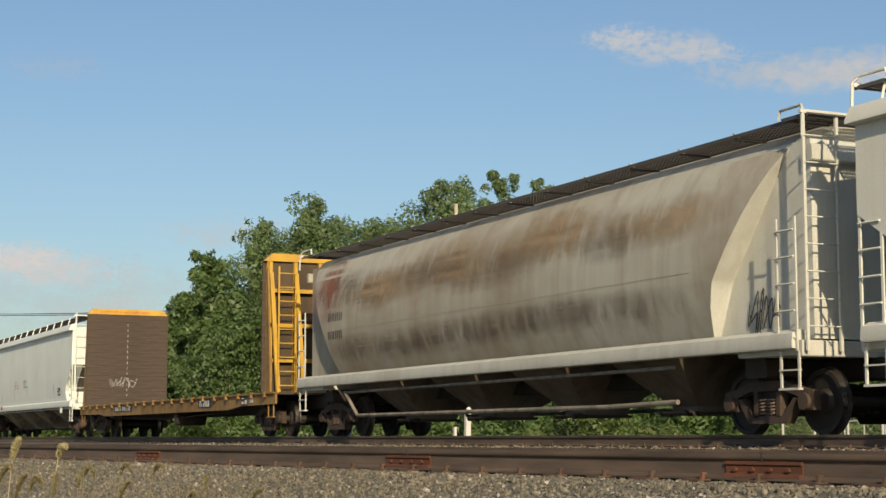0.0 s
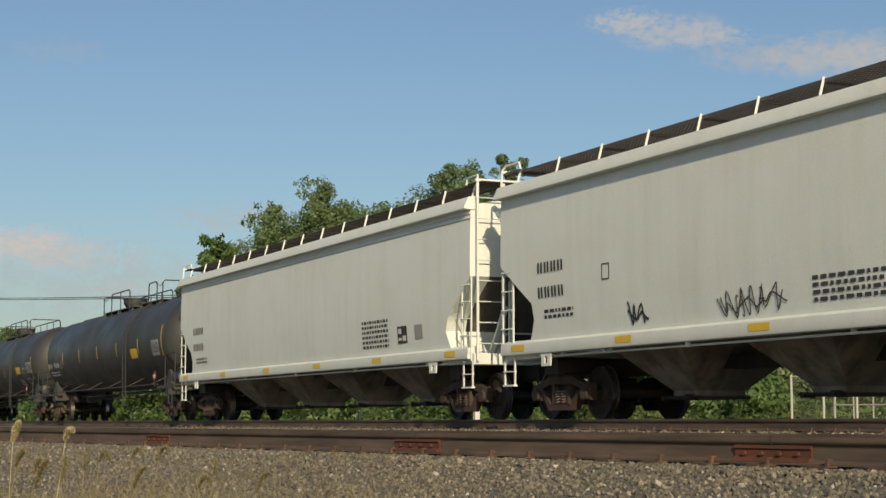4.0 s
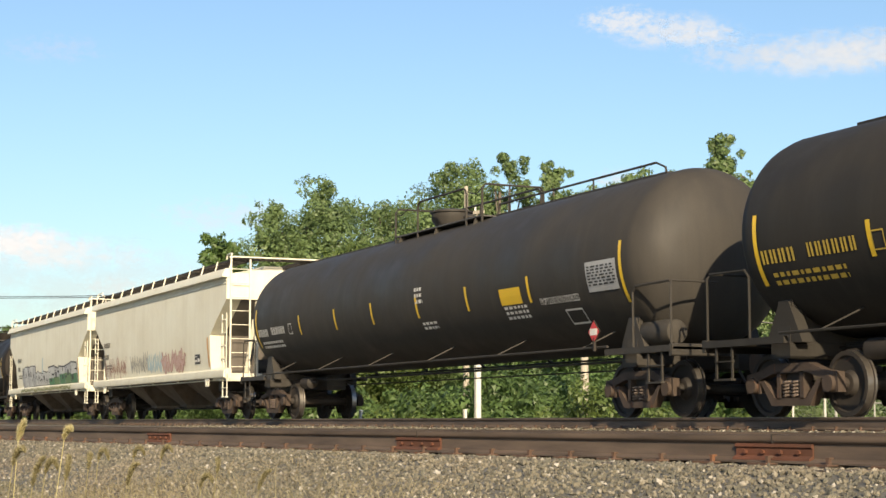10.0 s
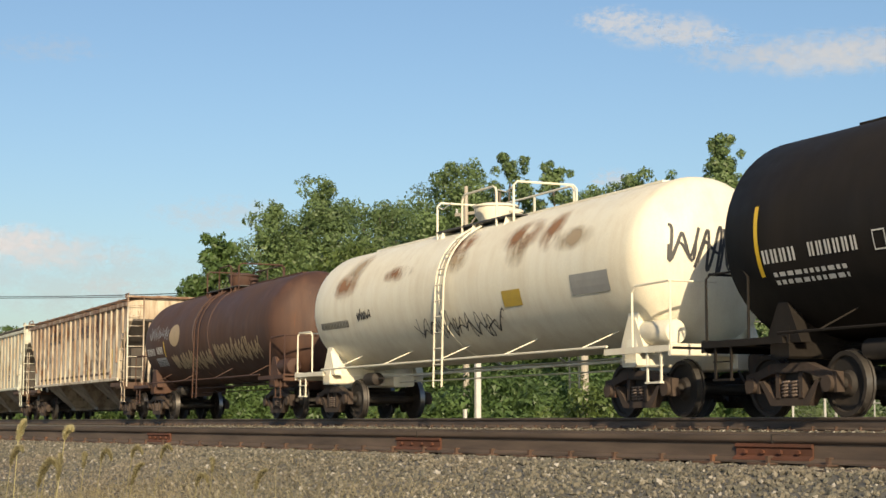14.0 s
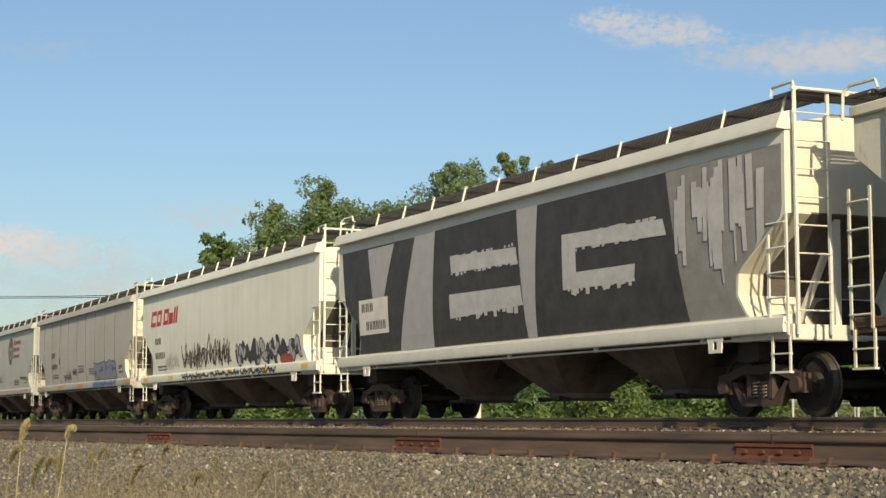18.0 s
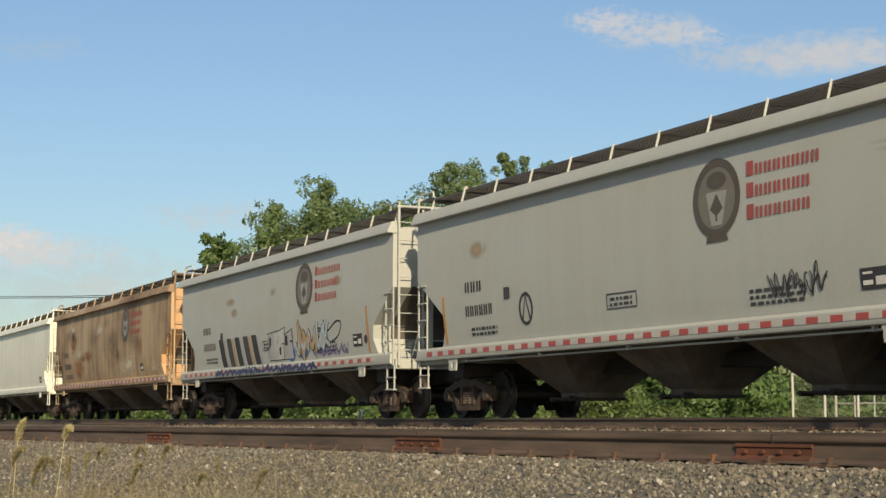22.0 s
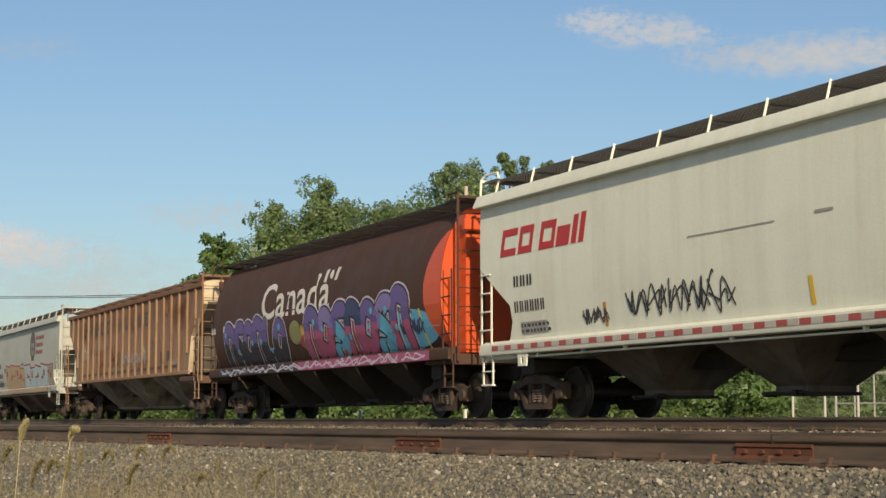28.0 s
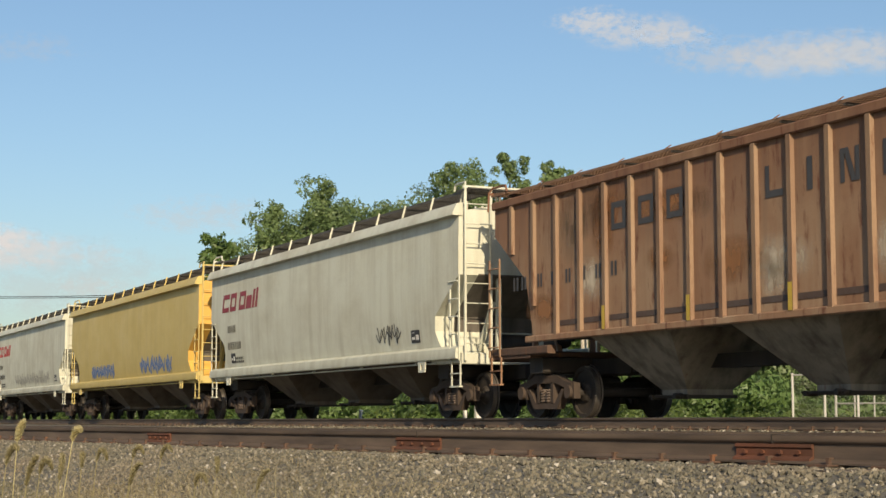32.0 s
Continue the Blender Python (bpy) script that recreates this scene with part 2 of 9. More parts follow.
# ---------------------------------------------------------------- mesh tools
class Geo:
    """Vertices and faces gathered for one mesh."""

    def __init__(self):
        self.v, self.f = [], []

    def add(self, v, f):
        o = len(self.v)
        self.v.extend(v)
        self.f.extend([tuple(i + o for i in q) for q in f])
        return self

    def box(self, x0, y0, z0, x1, y1, z1, b=0.0):
        """A box; with b its long edges are chamfered."""
        x0, x1 = min(x0, x1), max(x0, x1)
        y0, y1 = min(y0, y1), max(y0, y1)
        z0, z1 = min(z0, z1), max(z0, z1)
        if b <= 0:
            v = [(x, y, z) for x in (x0, x1) for y in (y0, y1) for z in (z0, z1)]
            return self.add(v, [(0, 1, 3, 2), (4, 6, 7, 5), (0, 4, 5, 1), (2, 3, 7, 6), (0, 2, 6, 4), (1, 5, 7, 3)])
        d = (x1 - x0, y1 - y0, z1 - z0)
        ax = d.index(max(d))
        lo, hi = (x0, y0, z0), (x1, y1, z1)
        p, q = [i for i in range(3) if i != ax]
        ring = [(lo[p] + b, lo[q]), (hi[p] - b, lo[q]), (hi[p], lo[q] + b), (hi[p], hi[q] - b), (hi[p] - b, hi[q]), (lo[p] + b, hi[q]), (lo[p], hi[q] - b), (lo[p], lo[q] + b)]
        if ax == 1:
            ring = ring[::-1]
        v = []
        for c in (lo[ax], hi[ax]):
            for s, t in ring:
                w = [0, 0, 0]
                w[ax], w[p], w[q] = c, s, t
                v.append(tuple(w))
        f = [(i, (i + 1) % 8, 8 + (i + 1) % 8, 8 + i) for i in range(8)] + [tuple(range(7, -1, -1)), tuple(range(8, 16))]
        return self.add(v, f)

    def tube(self, pts, r, n=6, closed=False):
        """A round bar along points."""
        P = [Vector(p) for p in pts]
        v, f, m = [], [], len(P)
        ref = None
        for i, p in enumerate(P):
            d = (P[min(i + 1, m - 1)] - P[max(i - 1, 0)]).normalized()
            if ref is None:
                ref = d.orthogonal().normalized()
            ref = (ref - d * ref.dot(d)).normalized()
            s = d.cross(ref)
            for k in range(n):
                a = 2 * math.pi * k / n
                v.append(tuple(p + ref * (r * math.cos(a)) + s * (r * math.sin(a))))
        for i in range(m - 1):
            for k in range(n):
                f.append((i * n + k, i * n + (k + 1) % n, (i + 1) * n + (k + 1) % n, (i + 1) * n + k))
        f += [tuple(range(n - 1, -1, -1)), tuple(range((m - 1) * n, m * n))]
        return self.add(v, f)

    def bar(self, a, b, w, h=None):
        """A square bar from a to b."""
        h = h or w
        A, B = Vector(a), Vector(b)
        d = (B - A).normalized()
        up = Vector((0, 0, 1)) if abs(d.z) < 0.9 else Vector((1, 0, 0))
        s = d.cross(up).normalized()
        u = s.cross(d)
        v = [tuple(p + s * (w / 2 * i) + u * (h / 2 * j)) for p in (A, B) for i, j in ((-1, -1), (1, -1), (1, 1), (-1, 1))]
        return self.add(v, [(0, 1, 2, 3)[::-1], (4, 5, 6, 7), (0, 1, 5, 4), (1, 2, 6, 5), (2, 3, 7, 6), (3, 0, 4, 7)])

    def lathe(self, prof, n=24, axis="z", at=(0, 0, 0)):
        """Radius and height pairs turned round an axis through at."""
        v, f, m = [], [], len(prof)
        for r, h in prof:
            for k in range(n):
                a = 2 * math.pi * k / n
                c, s = r * math.cos(a), r * math.sin(a)
                p = {"z": (c, s, h), "y": (s, h, c), "x": (h, c, s)}[axis]
                v.append((p[0] + at[0], p[1] + at[1], p[2] + at[2]))
        for i in range(m - 1):
            for k in range(n):
                f.append((i * n + k, i * n + (k + 1) % n, (i + 1) * n + (k + 1) % n, (i + 1) * n + k))
        f += [tuple(range(n - 1, -1, -1)), tuple(range((m - 1) * n, m * n))]
        return self.add(v, f)

    def prism(self, outline, y0, y1):
        """An outline in x and z drawn out from y0 to y1."""
        n = len(outline)
        v = [(x, y0, z) for x, z in outline] + [(x, y1, z) for x, z in outline]
        f = [(i, (i + 1) % n, n + (i + 1) % n, n + i) for i in range(n)] + [tuple(range(n - 1, -1, -1)), tuple(range(n, 2 * n))]
        return self.add(v, f)

    def prism_x(self, outline, x0, x1):
        """An outline in y and z drawn out from x0 to x1."""
        n = len(outline)
        v = [(x0, y, z) for y, z in outline] + [(x1, y, z) for y, z in outline]
        f = [(i, (i + 1) % n, n + (i + 1) % n, n + i) for i in range(n)] + [tuple(range(n - 1, -1, -1)), tuple(range(n, 2 * n))]
        return self.add(v, f)

    def mesh(self, name, mat=None, smooth=35):
        me = bpy.data.meshes.new(name)
        me.from_pydata(self.v, [], self.f)
        bm = bmesh.new()
        bm.from_mesh(me)
        if len(bm.faces) < 6000:
            bmesh.ops.recalc_face_normals(bm, faces=bm.faces)
        bm.to_mesh(me)
        bm.free()
        if smooth:
            me.polygons.foreach_set("use_smooth", [True] * len(me.polygons))
            me.set_sharp_from_angle(angle=radians(smooth))
        if mat:
            me.materials.append(mat)
        me.update()
        return me


KEPT = {}


def part(name, geo, mat, parent, label="", at=None, key=None):
    """Links a mesh as one object under a thing or a part. With a key, alike pieces share their mesh."""
    if key is not None and (name, key, mat.name) in KEPT:
        me = KEPT[name, key, mat.name]
    else:
        if callable(geo):
            geo = geo()
        me = geo.mesh(name, mat)
        if key is not None:
            KEPT[name, key, mat.name] = me
    ob = new(name, me)
    ob.parent = parent
    if at is not None:
        ob.matrix_basis = at if isinstance(at, Matrix) else Matrix.Translation(at)
    if label:
        ob["label"] = label
    return ob


def thing(name, label, category, m=None, group="", kind=""):
    ob = new(name)
    ob.empty_display_size = 0.3
    if m is not None:
        ob.matrix_basis = m
    return tagged(ob, label, category, group, kind)


# ---------------------------------------------------------------- ground and tracks
TRACK_Y = 15.17                        # the train's track runs along x
NEAR_P, NEAR_ANG = (-12.74, 5.81), 6.97  # the near rail of the near track: a point on it, and its turn off x
NEAR_TOP = -0.138
n_dir = (math.cos(radians(NEAR_ANG)), math.sin(radians(NEAR_ANG)))
n_nor = (-n_dir[1], n_dir[0])


def near_across(x, y):
    """Distance across the near track, from its near rail, away from the camera."""
    return (x - NEAR_P[0]) * n_nor[0] + (y - NEAR_P[1]) * n_nor[1]


def near_point(s, c, z=0.0):
    return (NEAR_P[0] + n_dir[0] * s + n_nor[0] * c, NEAR_P[1] + n_dir[1] * s + n_nor[1] * c, z)


def step(v, pts):
    for (a, za), (b, zb) in zip(pts, pts[1:]):
        if v <= b:
            return za + (zb - za) * max(0.0, (v - a) / (b - a))
    return pts[-1][1]


def height(x, y):
    """The lie of the land: two ballasted tracks on a low bank."""
    c = near_across(x, y)
    near_side = step(c, [(-60, -1.45), (-5.0, -1.30), (-3.6, -0.95), (-0.75, NEAR_TOP - 0.205), (2.4, NEAR_TOP - 0.205), (4.5, -0.30), (999, -0.30)])
    d = y - TRACK_Y
    far_side = step(d, [(-99, -0.30), (-3.2, -0.32), (-1.7, -0.215), (1.8, -0.215), (4.2, -0.95), (9, -1.1), (400, -1.0), (4000, 2.0)])
    z = near_side if d < -3.2 else (far_side if c > 4.5 else min(max(near_side, far_side), -0.215))
    if c < -3.0:
        z += 0.05 * noise.noise((x * 0.7, y * 0.7, 3.0))
    return z


def axis_steps(lo, hi, fine_lo, fine_hi, fine):
    xs, x = [], fine_lo
    while x < fine_hi:
        xs.append(x)
        x += fine
    up, st = [fine_hi], fine
    while up[-1] < hi:
        st *= 1.35
        up.append(up[-1] + st)
    dn, st = [fine_lo], fine
    while dn[-1] > lo:
        st *= 1.35
        dn.append(dn[-1] - st)
    return sorted(set(dn[1:] + xs + up))


def build_ground():
    xs, ys = axis_steps(-3500, 3000, -60, 25, 0.6), axis_steps(-800, 4000, -2, 30, 0.25)
    v = [(x, y, height(x, y)) for x in xs for y in ys]
    k = len(ys)
    f, mats = [], []
    for i in range(len(xs) - 1):
        for j in range(k - 1):
            f.append((i * k + j, (i + 1) * k + j, (i + 1) * k + j + 1, i * k + j + 1))
            cx, cy = (xs[i] + xs[i + 1]) / 2, (ys[j] + ys[j + 1]) / 2
            mats.append(1 if near_across(cx, cy) > -2.6 + 0.5 * noise.noise((cx * 0.5, cy * 0.5, 1.0)) and cy < TRACK_Y + 3.6 else 0)
    me = bpy.data.meshes.new("ground")
    me.from_pydata(v, [], f)
    me.materials.append(GROUND)
    me.materials.append(BALLAST_BED)
    me.polygons.foreach_set("material_index", mats)
    me.polygons.foreach_set("use_smooth", [True] * len(f))
    tagged(new("ground", me), "grassy earth with a bank of crushed stone under the tracks", "ground", kind="structure")


build_ground()


def stone_shapes(count):
    rng = np.random.default_rng(5)
    base = np.array([(0, 0, 1), (0.9, 0, 0.2), (0.28, 0.85, 0.3), (-0.73, 0.53, 0.15), (-0.7, -0.5, 0.3), (0.3, -0.85, 0.1), (0, 0, -0.8)])
    return [base * rng.uniform(0.65, 1.25, base.shape) for _ in range(count)]


def scatter_stones(name, label, places, rng, lo, hi, parent_tag):
    shapes = stone_shapes(12)
    faces = [(0, 1, 2), (0, 2, 3), (0, 3, 4), (0, 4, 5), (0, 5, 1), (6, 2, 1), (6, 3, 2), (6, 4, 3), (6, 5, 4), (6, 1, 5)]
    fa = np.array(faces)
    vs, fs = [], []
    for i, (x, y, z) in enumerate(places):
        sh = shapes[rng.integers(12)]
        r = rng.uniform(lo, hi)
        if rng.random() < 0.04:
            r *= 1.5
        m = np.array(Euler(rng.uniform(0, 6.28, 3)).to_matrix())
        vs.append((sh * np.array([1, 0.85, 0.7])) @ m.T * r + np.array([x, y, z]))
        fs.append(fa + 7 * i)
    v, f = np.concatenate(vs), np.concatenate(fs)
    me = bpy.data.meshes.new(name)
    me.from_pydata(v.tolist(), [], f.tolist())
    me.materials.append(STONE)
    return tagged(new(name, me), label, "gravel", kind="stuff")


def build_ballast():
    rng = np.random.default_rng(7)
    pl = []
    while len(pl) < 50000:
        s, c = rng.uniform(-26, 9), rng.uniform(-3.9, 0.05)
        x, y, _ = near_point(s, c)
        a = math.degrees(math.atan2(y, -x))
        if not 8 < a < 48:
            continue
        if rng.random() > 1.0 - 0.025 * max(0, -s - 4):
            continue
        if rng.random() < 0.9 * min(1.0, max(0.0, -c - 1.2) / 1.6) * min(1.0, max(0.0, -s + 1.0) / 6.0):
            continue
        pl.append((x, y, height(x, y) + rng.uniform(-0.006, 0.012)))
    scatter_stones("ballast_stones", "grey and tan crushed stone sloping down from the rail", pl, rng, 0.0115, 0.026, None)
    pl = []
    while len(pl) < 9000:
        x, y = rng.uniform(-48, -6), rng.uniform(9.5, TRACK_Y - 0.85)
        if near_across(x, y) < 1.9 or near_across(x, y) < 2.2 and rng.random() < 0.5:
            continue
        pl.append((x, y, height(x, y) + rng.uniform(0.0, 0.03)))
    scatter_stones("ballast_stones_far", "crushed stone between the two tracks", pl, rng, 0.018, 0.038, None)


build_ballast()


def rail_profile(top):
    h = 0.175
    half = [(0.036, top), (0.037, top - 0.03), (0.030, top - 0.043), (0.009, top - 0.055), (0.009, top - h + 0.032), (0.030, top - h + 0.022), (0.072, top - h + 0.011), (0.072, top - h)]
    return [(-y, z) for y, z in half[::-1]] + half


def build_track(name, label, to_world, top, s0, s1, gauge, tie_range, tie_step, seed, joints=()):
    """A track in its own space: s along, c across from the near rail."""
    rng = random.Random(seed)
    tr = thing(name, label, "railway track", to_world, kind="structure")
    for c in (0.0, gauge + 0.072):
        part("rail", Geo().prism_x(rail_profile(0.0), s0, s1), RAIL, tr, at=(0, c, top))
        part("rail_head", Geo().box(s0, -0.026, 0.0005, s1, 0.026, 0.004), TREAD_DULL if name.startswith("near") else TREAD, tr, "worn running surface", at=(0, c, top))
    s = tie_range[0]
    i = 0
    while s < tie_range[1]:
        k = rng.randrange(4)
        tie = part("tie", lambda: tie_geo(k), TIE_WOOD, tr, at=pose(s + rng.uniform(-0.03, 0.03), gauge / 2 + rng.uniform(-0.05, 0.05), top - 0.185, 0, rng.uniform(-0.6, 0.6), rng.uniform(-1.2, 1.2)), key=k)
        if tie_range[2] < s < tie_range[3]:
            for c in (0.0, gauge + 0.072):
                pl = part("tie_plate", lambda: Geo().box(-0.09, -0.16, 0, 0.09, 0.16, 0.014, 0.004), RUST_STEEL, tr, at=(s, c, top - 0.186), key="p")
            part("rail_spike", lambda: Geo().box(-0.012, -0.012, 0, 0.012, 0.012, 0.03).box(-0.016, -0.012, 0.03, 0.016, 0.028, 0.042), RUST_STEEL, tr, at=(s + 0.04, -0.098, top - 0.172), key="s")
        s += tie_step
        i += 1
    for sj, ln in joints:
        jb = part("joint_bar", Geo().prism_x([(-0.012, -0.052), (-0.034, -0.058), (-0.036, -0.075), (-0.024, -0.085), (-0.024, -0.128), (-0.05, -0.142), (-0.058, -0.158), (-0.012, -0.152)], sj - ln / 2, sj + ln / 2), JOINT, tr, "rust-red bolted joint bar", at=(0, 0, top))
        for kx in range(4):
            x = sj + ln * (kx - 1.5) / 4.3
            part("track_bolt", lambda: Geo().lathe([(0.015, -0.024), (0.015, -0.006), (0.010, -0.006), (0.010, 0.0)], 6, "y"), JOINT, jb, at=(x, -0.026, -0.107), key="b")
        part("rail_gap", Geo().box(sj - 0.004, -0.0385, -0.05, sj + 0.004, 0.0385, 0.006), GREASE, jb)
    return tr


def tie_geo(k):
    rng = random.Random(k)
    g = Geo().box(-0.115, -1.30, -0.17, 0.115, 1.30, 0.0, 0.012)
    g.v = [(x + rng.uniform(-0.006, 0.006), y + rng.uniform(-0.03, 0.03), z + rng.uniform(-0.008, 0.004)) for x, y, z in g.v]
    return g


TREAD_DULL = paint("dull_rail_head", (0.075, 0.056, 0.046), (0.05, 0.04, 0.035), 0.5, 0.25, 0.55, metal=0.3)
JOINT = paint("rust_red_bar", (0.125, 0.046, 0.026), (0.06, 0.03, 0.02), 0.7, 0.3, 0.85, rustcol=(0.19, 0.07, 0.035))
near_m = Matrix.Translation((NEAR_P[0], NEAR_P[1], 0)) @ Matrix.Rotation(radians(NEAR_ANG), 4, "Z")


# ---------------------------------------------------------------- trees and weeds
def leaf_cloud(rng, blobs, count, size, droop=0.0, small=False):
    """Many small folded leaf sprays on the skins of some blobs."""
    blobs = np.array(blobs)
    w = blobs[:, 3] ** 2
    pick = rng.choice(len(blobs), count, p=w / w.sum())
    d = rng.normal(size=(count, 3))
    d /= np.linalg.norm(d, axis=1)[:, None]
    r = blobs[pick, 3] * rng.uniform(0.25, 1.12, count) ** 0.5
    c = blobs[pick, :3] + d * r[:, None] * np.array([1, 1, 0.92])
    # leaf blades face outwards from their clump
    face = d + rng.normal(size=(count, 3)) * 0.34 + np.array([0, 0, 0.2])
    t = np.cross(face, rng.normal(size=(count, 3)))
    t[:, 2] -= droop * 0.5
    t /= np.linalg.norm(t, axis=1)[:, None] + 1e-6
    b = np.cross(t, face)
    b /= np.linalg.norm(b, axis=1)[:, None] + 1e-6
    s = size * rng.uniform(0.55, 1.3, count)[:, None]
    if small:
        # far foliage: one narrow blade a spray
        v = np.stack([c - b * s * 0.34, c + b * s * 0.34, c + t * s], 1).reshape(-1, 3)
        return v, np.arange(count * 3).reshape(-1, 3)
    fold = np.cross(t, b) * s * 0.12
    v = np.stack([c, c + t * s * 0.5 + b * s * 0.42 + fold, c + t * s, c + t * s * 0.5 - b * s * 0.42 + fold], 1).reshape(-1, 3)
    i = np.arange(count)[:, None] * 4
    f = np.concatenate([i + np.array([0, 1, 2]), i + np.array([0, 2, 3])])
    return v, f


def leaf_mesh(name, v, f, mat):
    me = bpy.data.meshes.new(name)
    me.vertices.add(len(v))
    me.vertices.foreach_set("co", v.astype(np.float32).ravel())
    me.loops.add(len(f) * 3)
    me.loops.foreach_set("vertex_index", f.astype(np.int32).ravel())
    me.polygons.add(len(f))
    me.polygons.foreach_set("loop_start", np.arange(0, len(f) * 3, 3, dtype=np.int32))
    me.update(calc_edges=True)
    me.materials.append(mat)
    return me


def at_view(u, dist):
    """The spot on the ground that lies dist metres off along a bearing, in degrees off the track's far end."""
    a = radians(u)
    return -math.cos(a) * dist, math.sin(a) * dist


def bearing(x):
    """Bearing of a column of the picture, 0 left to 1 right."""
    return AIM_AZ + math.degrees(math.atan((x - 0.5) * 2 * math.tan(radians(LENS / 2)) * 1.007))


def tree(x, dist, h, w, seed, mat, label, leaves=7000, size=0.30, low=0.12, spire=0.0):
    """x: column of the picture; h: height; w: crown width."""
    rng = np.random.default_rng(seed)
    px, py = at_view(bearing(x), dist)
    gz = height(px, py)
    t = thing("tree", label, "tree", pose(px, py, gz, 0, 0, rng.uniform(0, 360)), "trees behind the tracks")
    g = Geo()
    top = Vector((rng.uniform(-0.05, 0.05) * h, rng.uniform(-0.05, 0.05) * h, h * 0.86))
    trunk = [Vector((0, 0, -0.1)) + (top * k) + Vector((rng.normal() * 0.12, rng.normal() * 0.12, 0)) * (k > 0) for k in (0, 0.2, 0.4, 0.6, 0.8, 1.0)]
    for a, b, ra in zip(trunk, trunk[1:], (0.30, 0.25, 0.2, 0.14, 0.08)):
        g.tube([a, b], ra * h / 14, 8)
    blobs = []
    for k in range(64):
        rel = rng.uniform(0.0, 1.0)
        z = h * (low + (0.95 - low) * rel)
        env = min(1.0, 0.6 + 1.1 * rel) if rel < 0.4 else (1 - ((rel - 0.4) / 0.64) ** 3.0)
        spread = w / 2 * max(0.10, env) * (1 - spire * rel)
        a = rng.uniform(0, 6.283)
        rr = spread * rng.uniform(0.0, 0.85) ** 0.7
        br = max(0.35, spread * rng.uniform(0.30, 0.52))
        c = Vector((math.cos(a) * rr, math.sin(a) * rr, min(z, h - br * 1.1)))
        blobs.append((*c, br))
        if k % 3 == 0:
            s = trunk[min(4, int(rel * 4))]
            mid = (s + c) / 2 + Vector((0, 0, 0.25))
            g.tube([s, mid, c], 0.04 * h / 14, 5)
    for k in range(34):
        rel = rng.uniform(0.35, 1.0)
        env = 1 - (max(0.0, rel - 0.4) / 0.66) ** 2.2
        a = rng.uniform(0, 6.283)
        rr = w / 2 * max(0.06, env) * (1 - spire * rel) * rng.uniform(0.85, 1.12)
        br = w * rng.uniform(0.025, 0.06)
        blobs.append((math.cos(a) * rr, math.sin(a) * rr, h * (low + (1.0 - low) * rel) - br, br))
    for k in range(8):
        br = w * rng.uniform(0.03, 0.06)
        blobs.append((rng.normal() * w * 0.07, rng.normal() * w * 0.07, h * rng.uniform(0.92, 1.0) - br, br))
    part("trunk", g, BARK, t)
    v, f = leaf_cloud(rng, blobs, int(leaves * 2.5), size * 0.94, 0.4, True)
    cr = new("crown", leaf_mesh("crown", v, f, mat))
    cr.parent = t
    return t


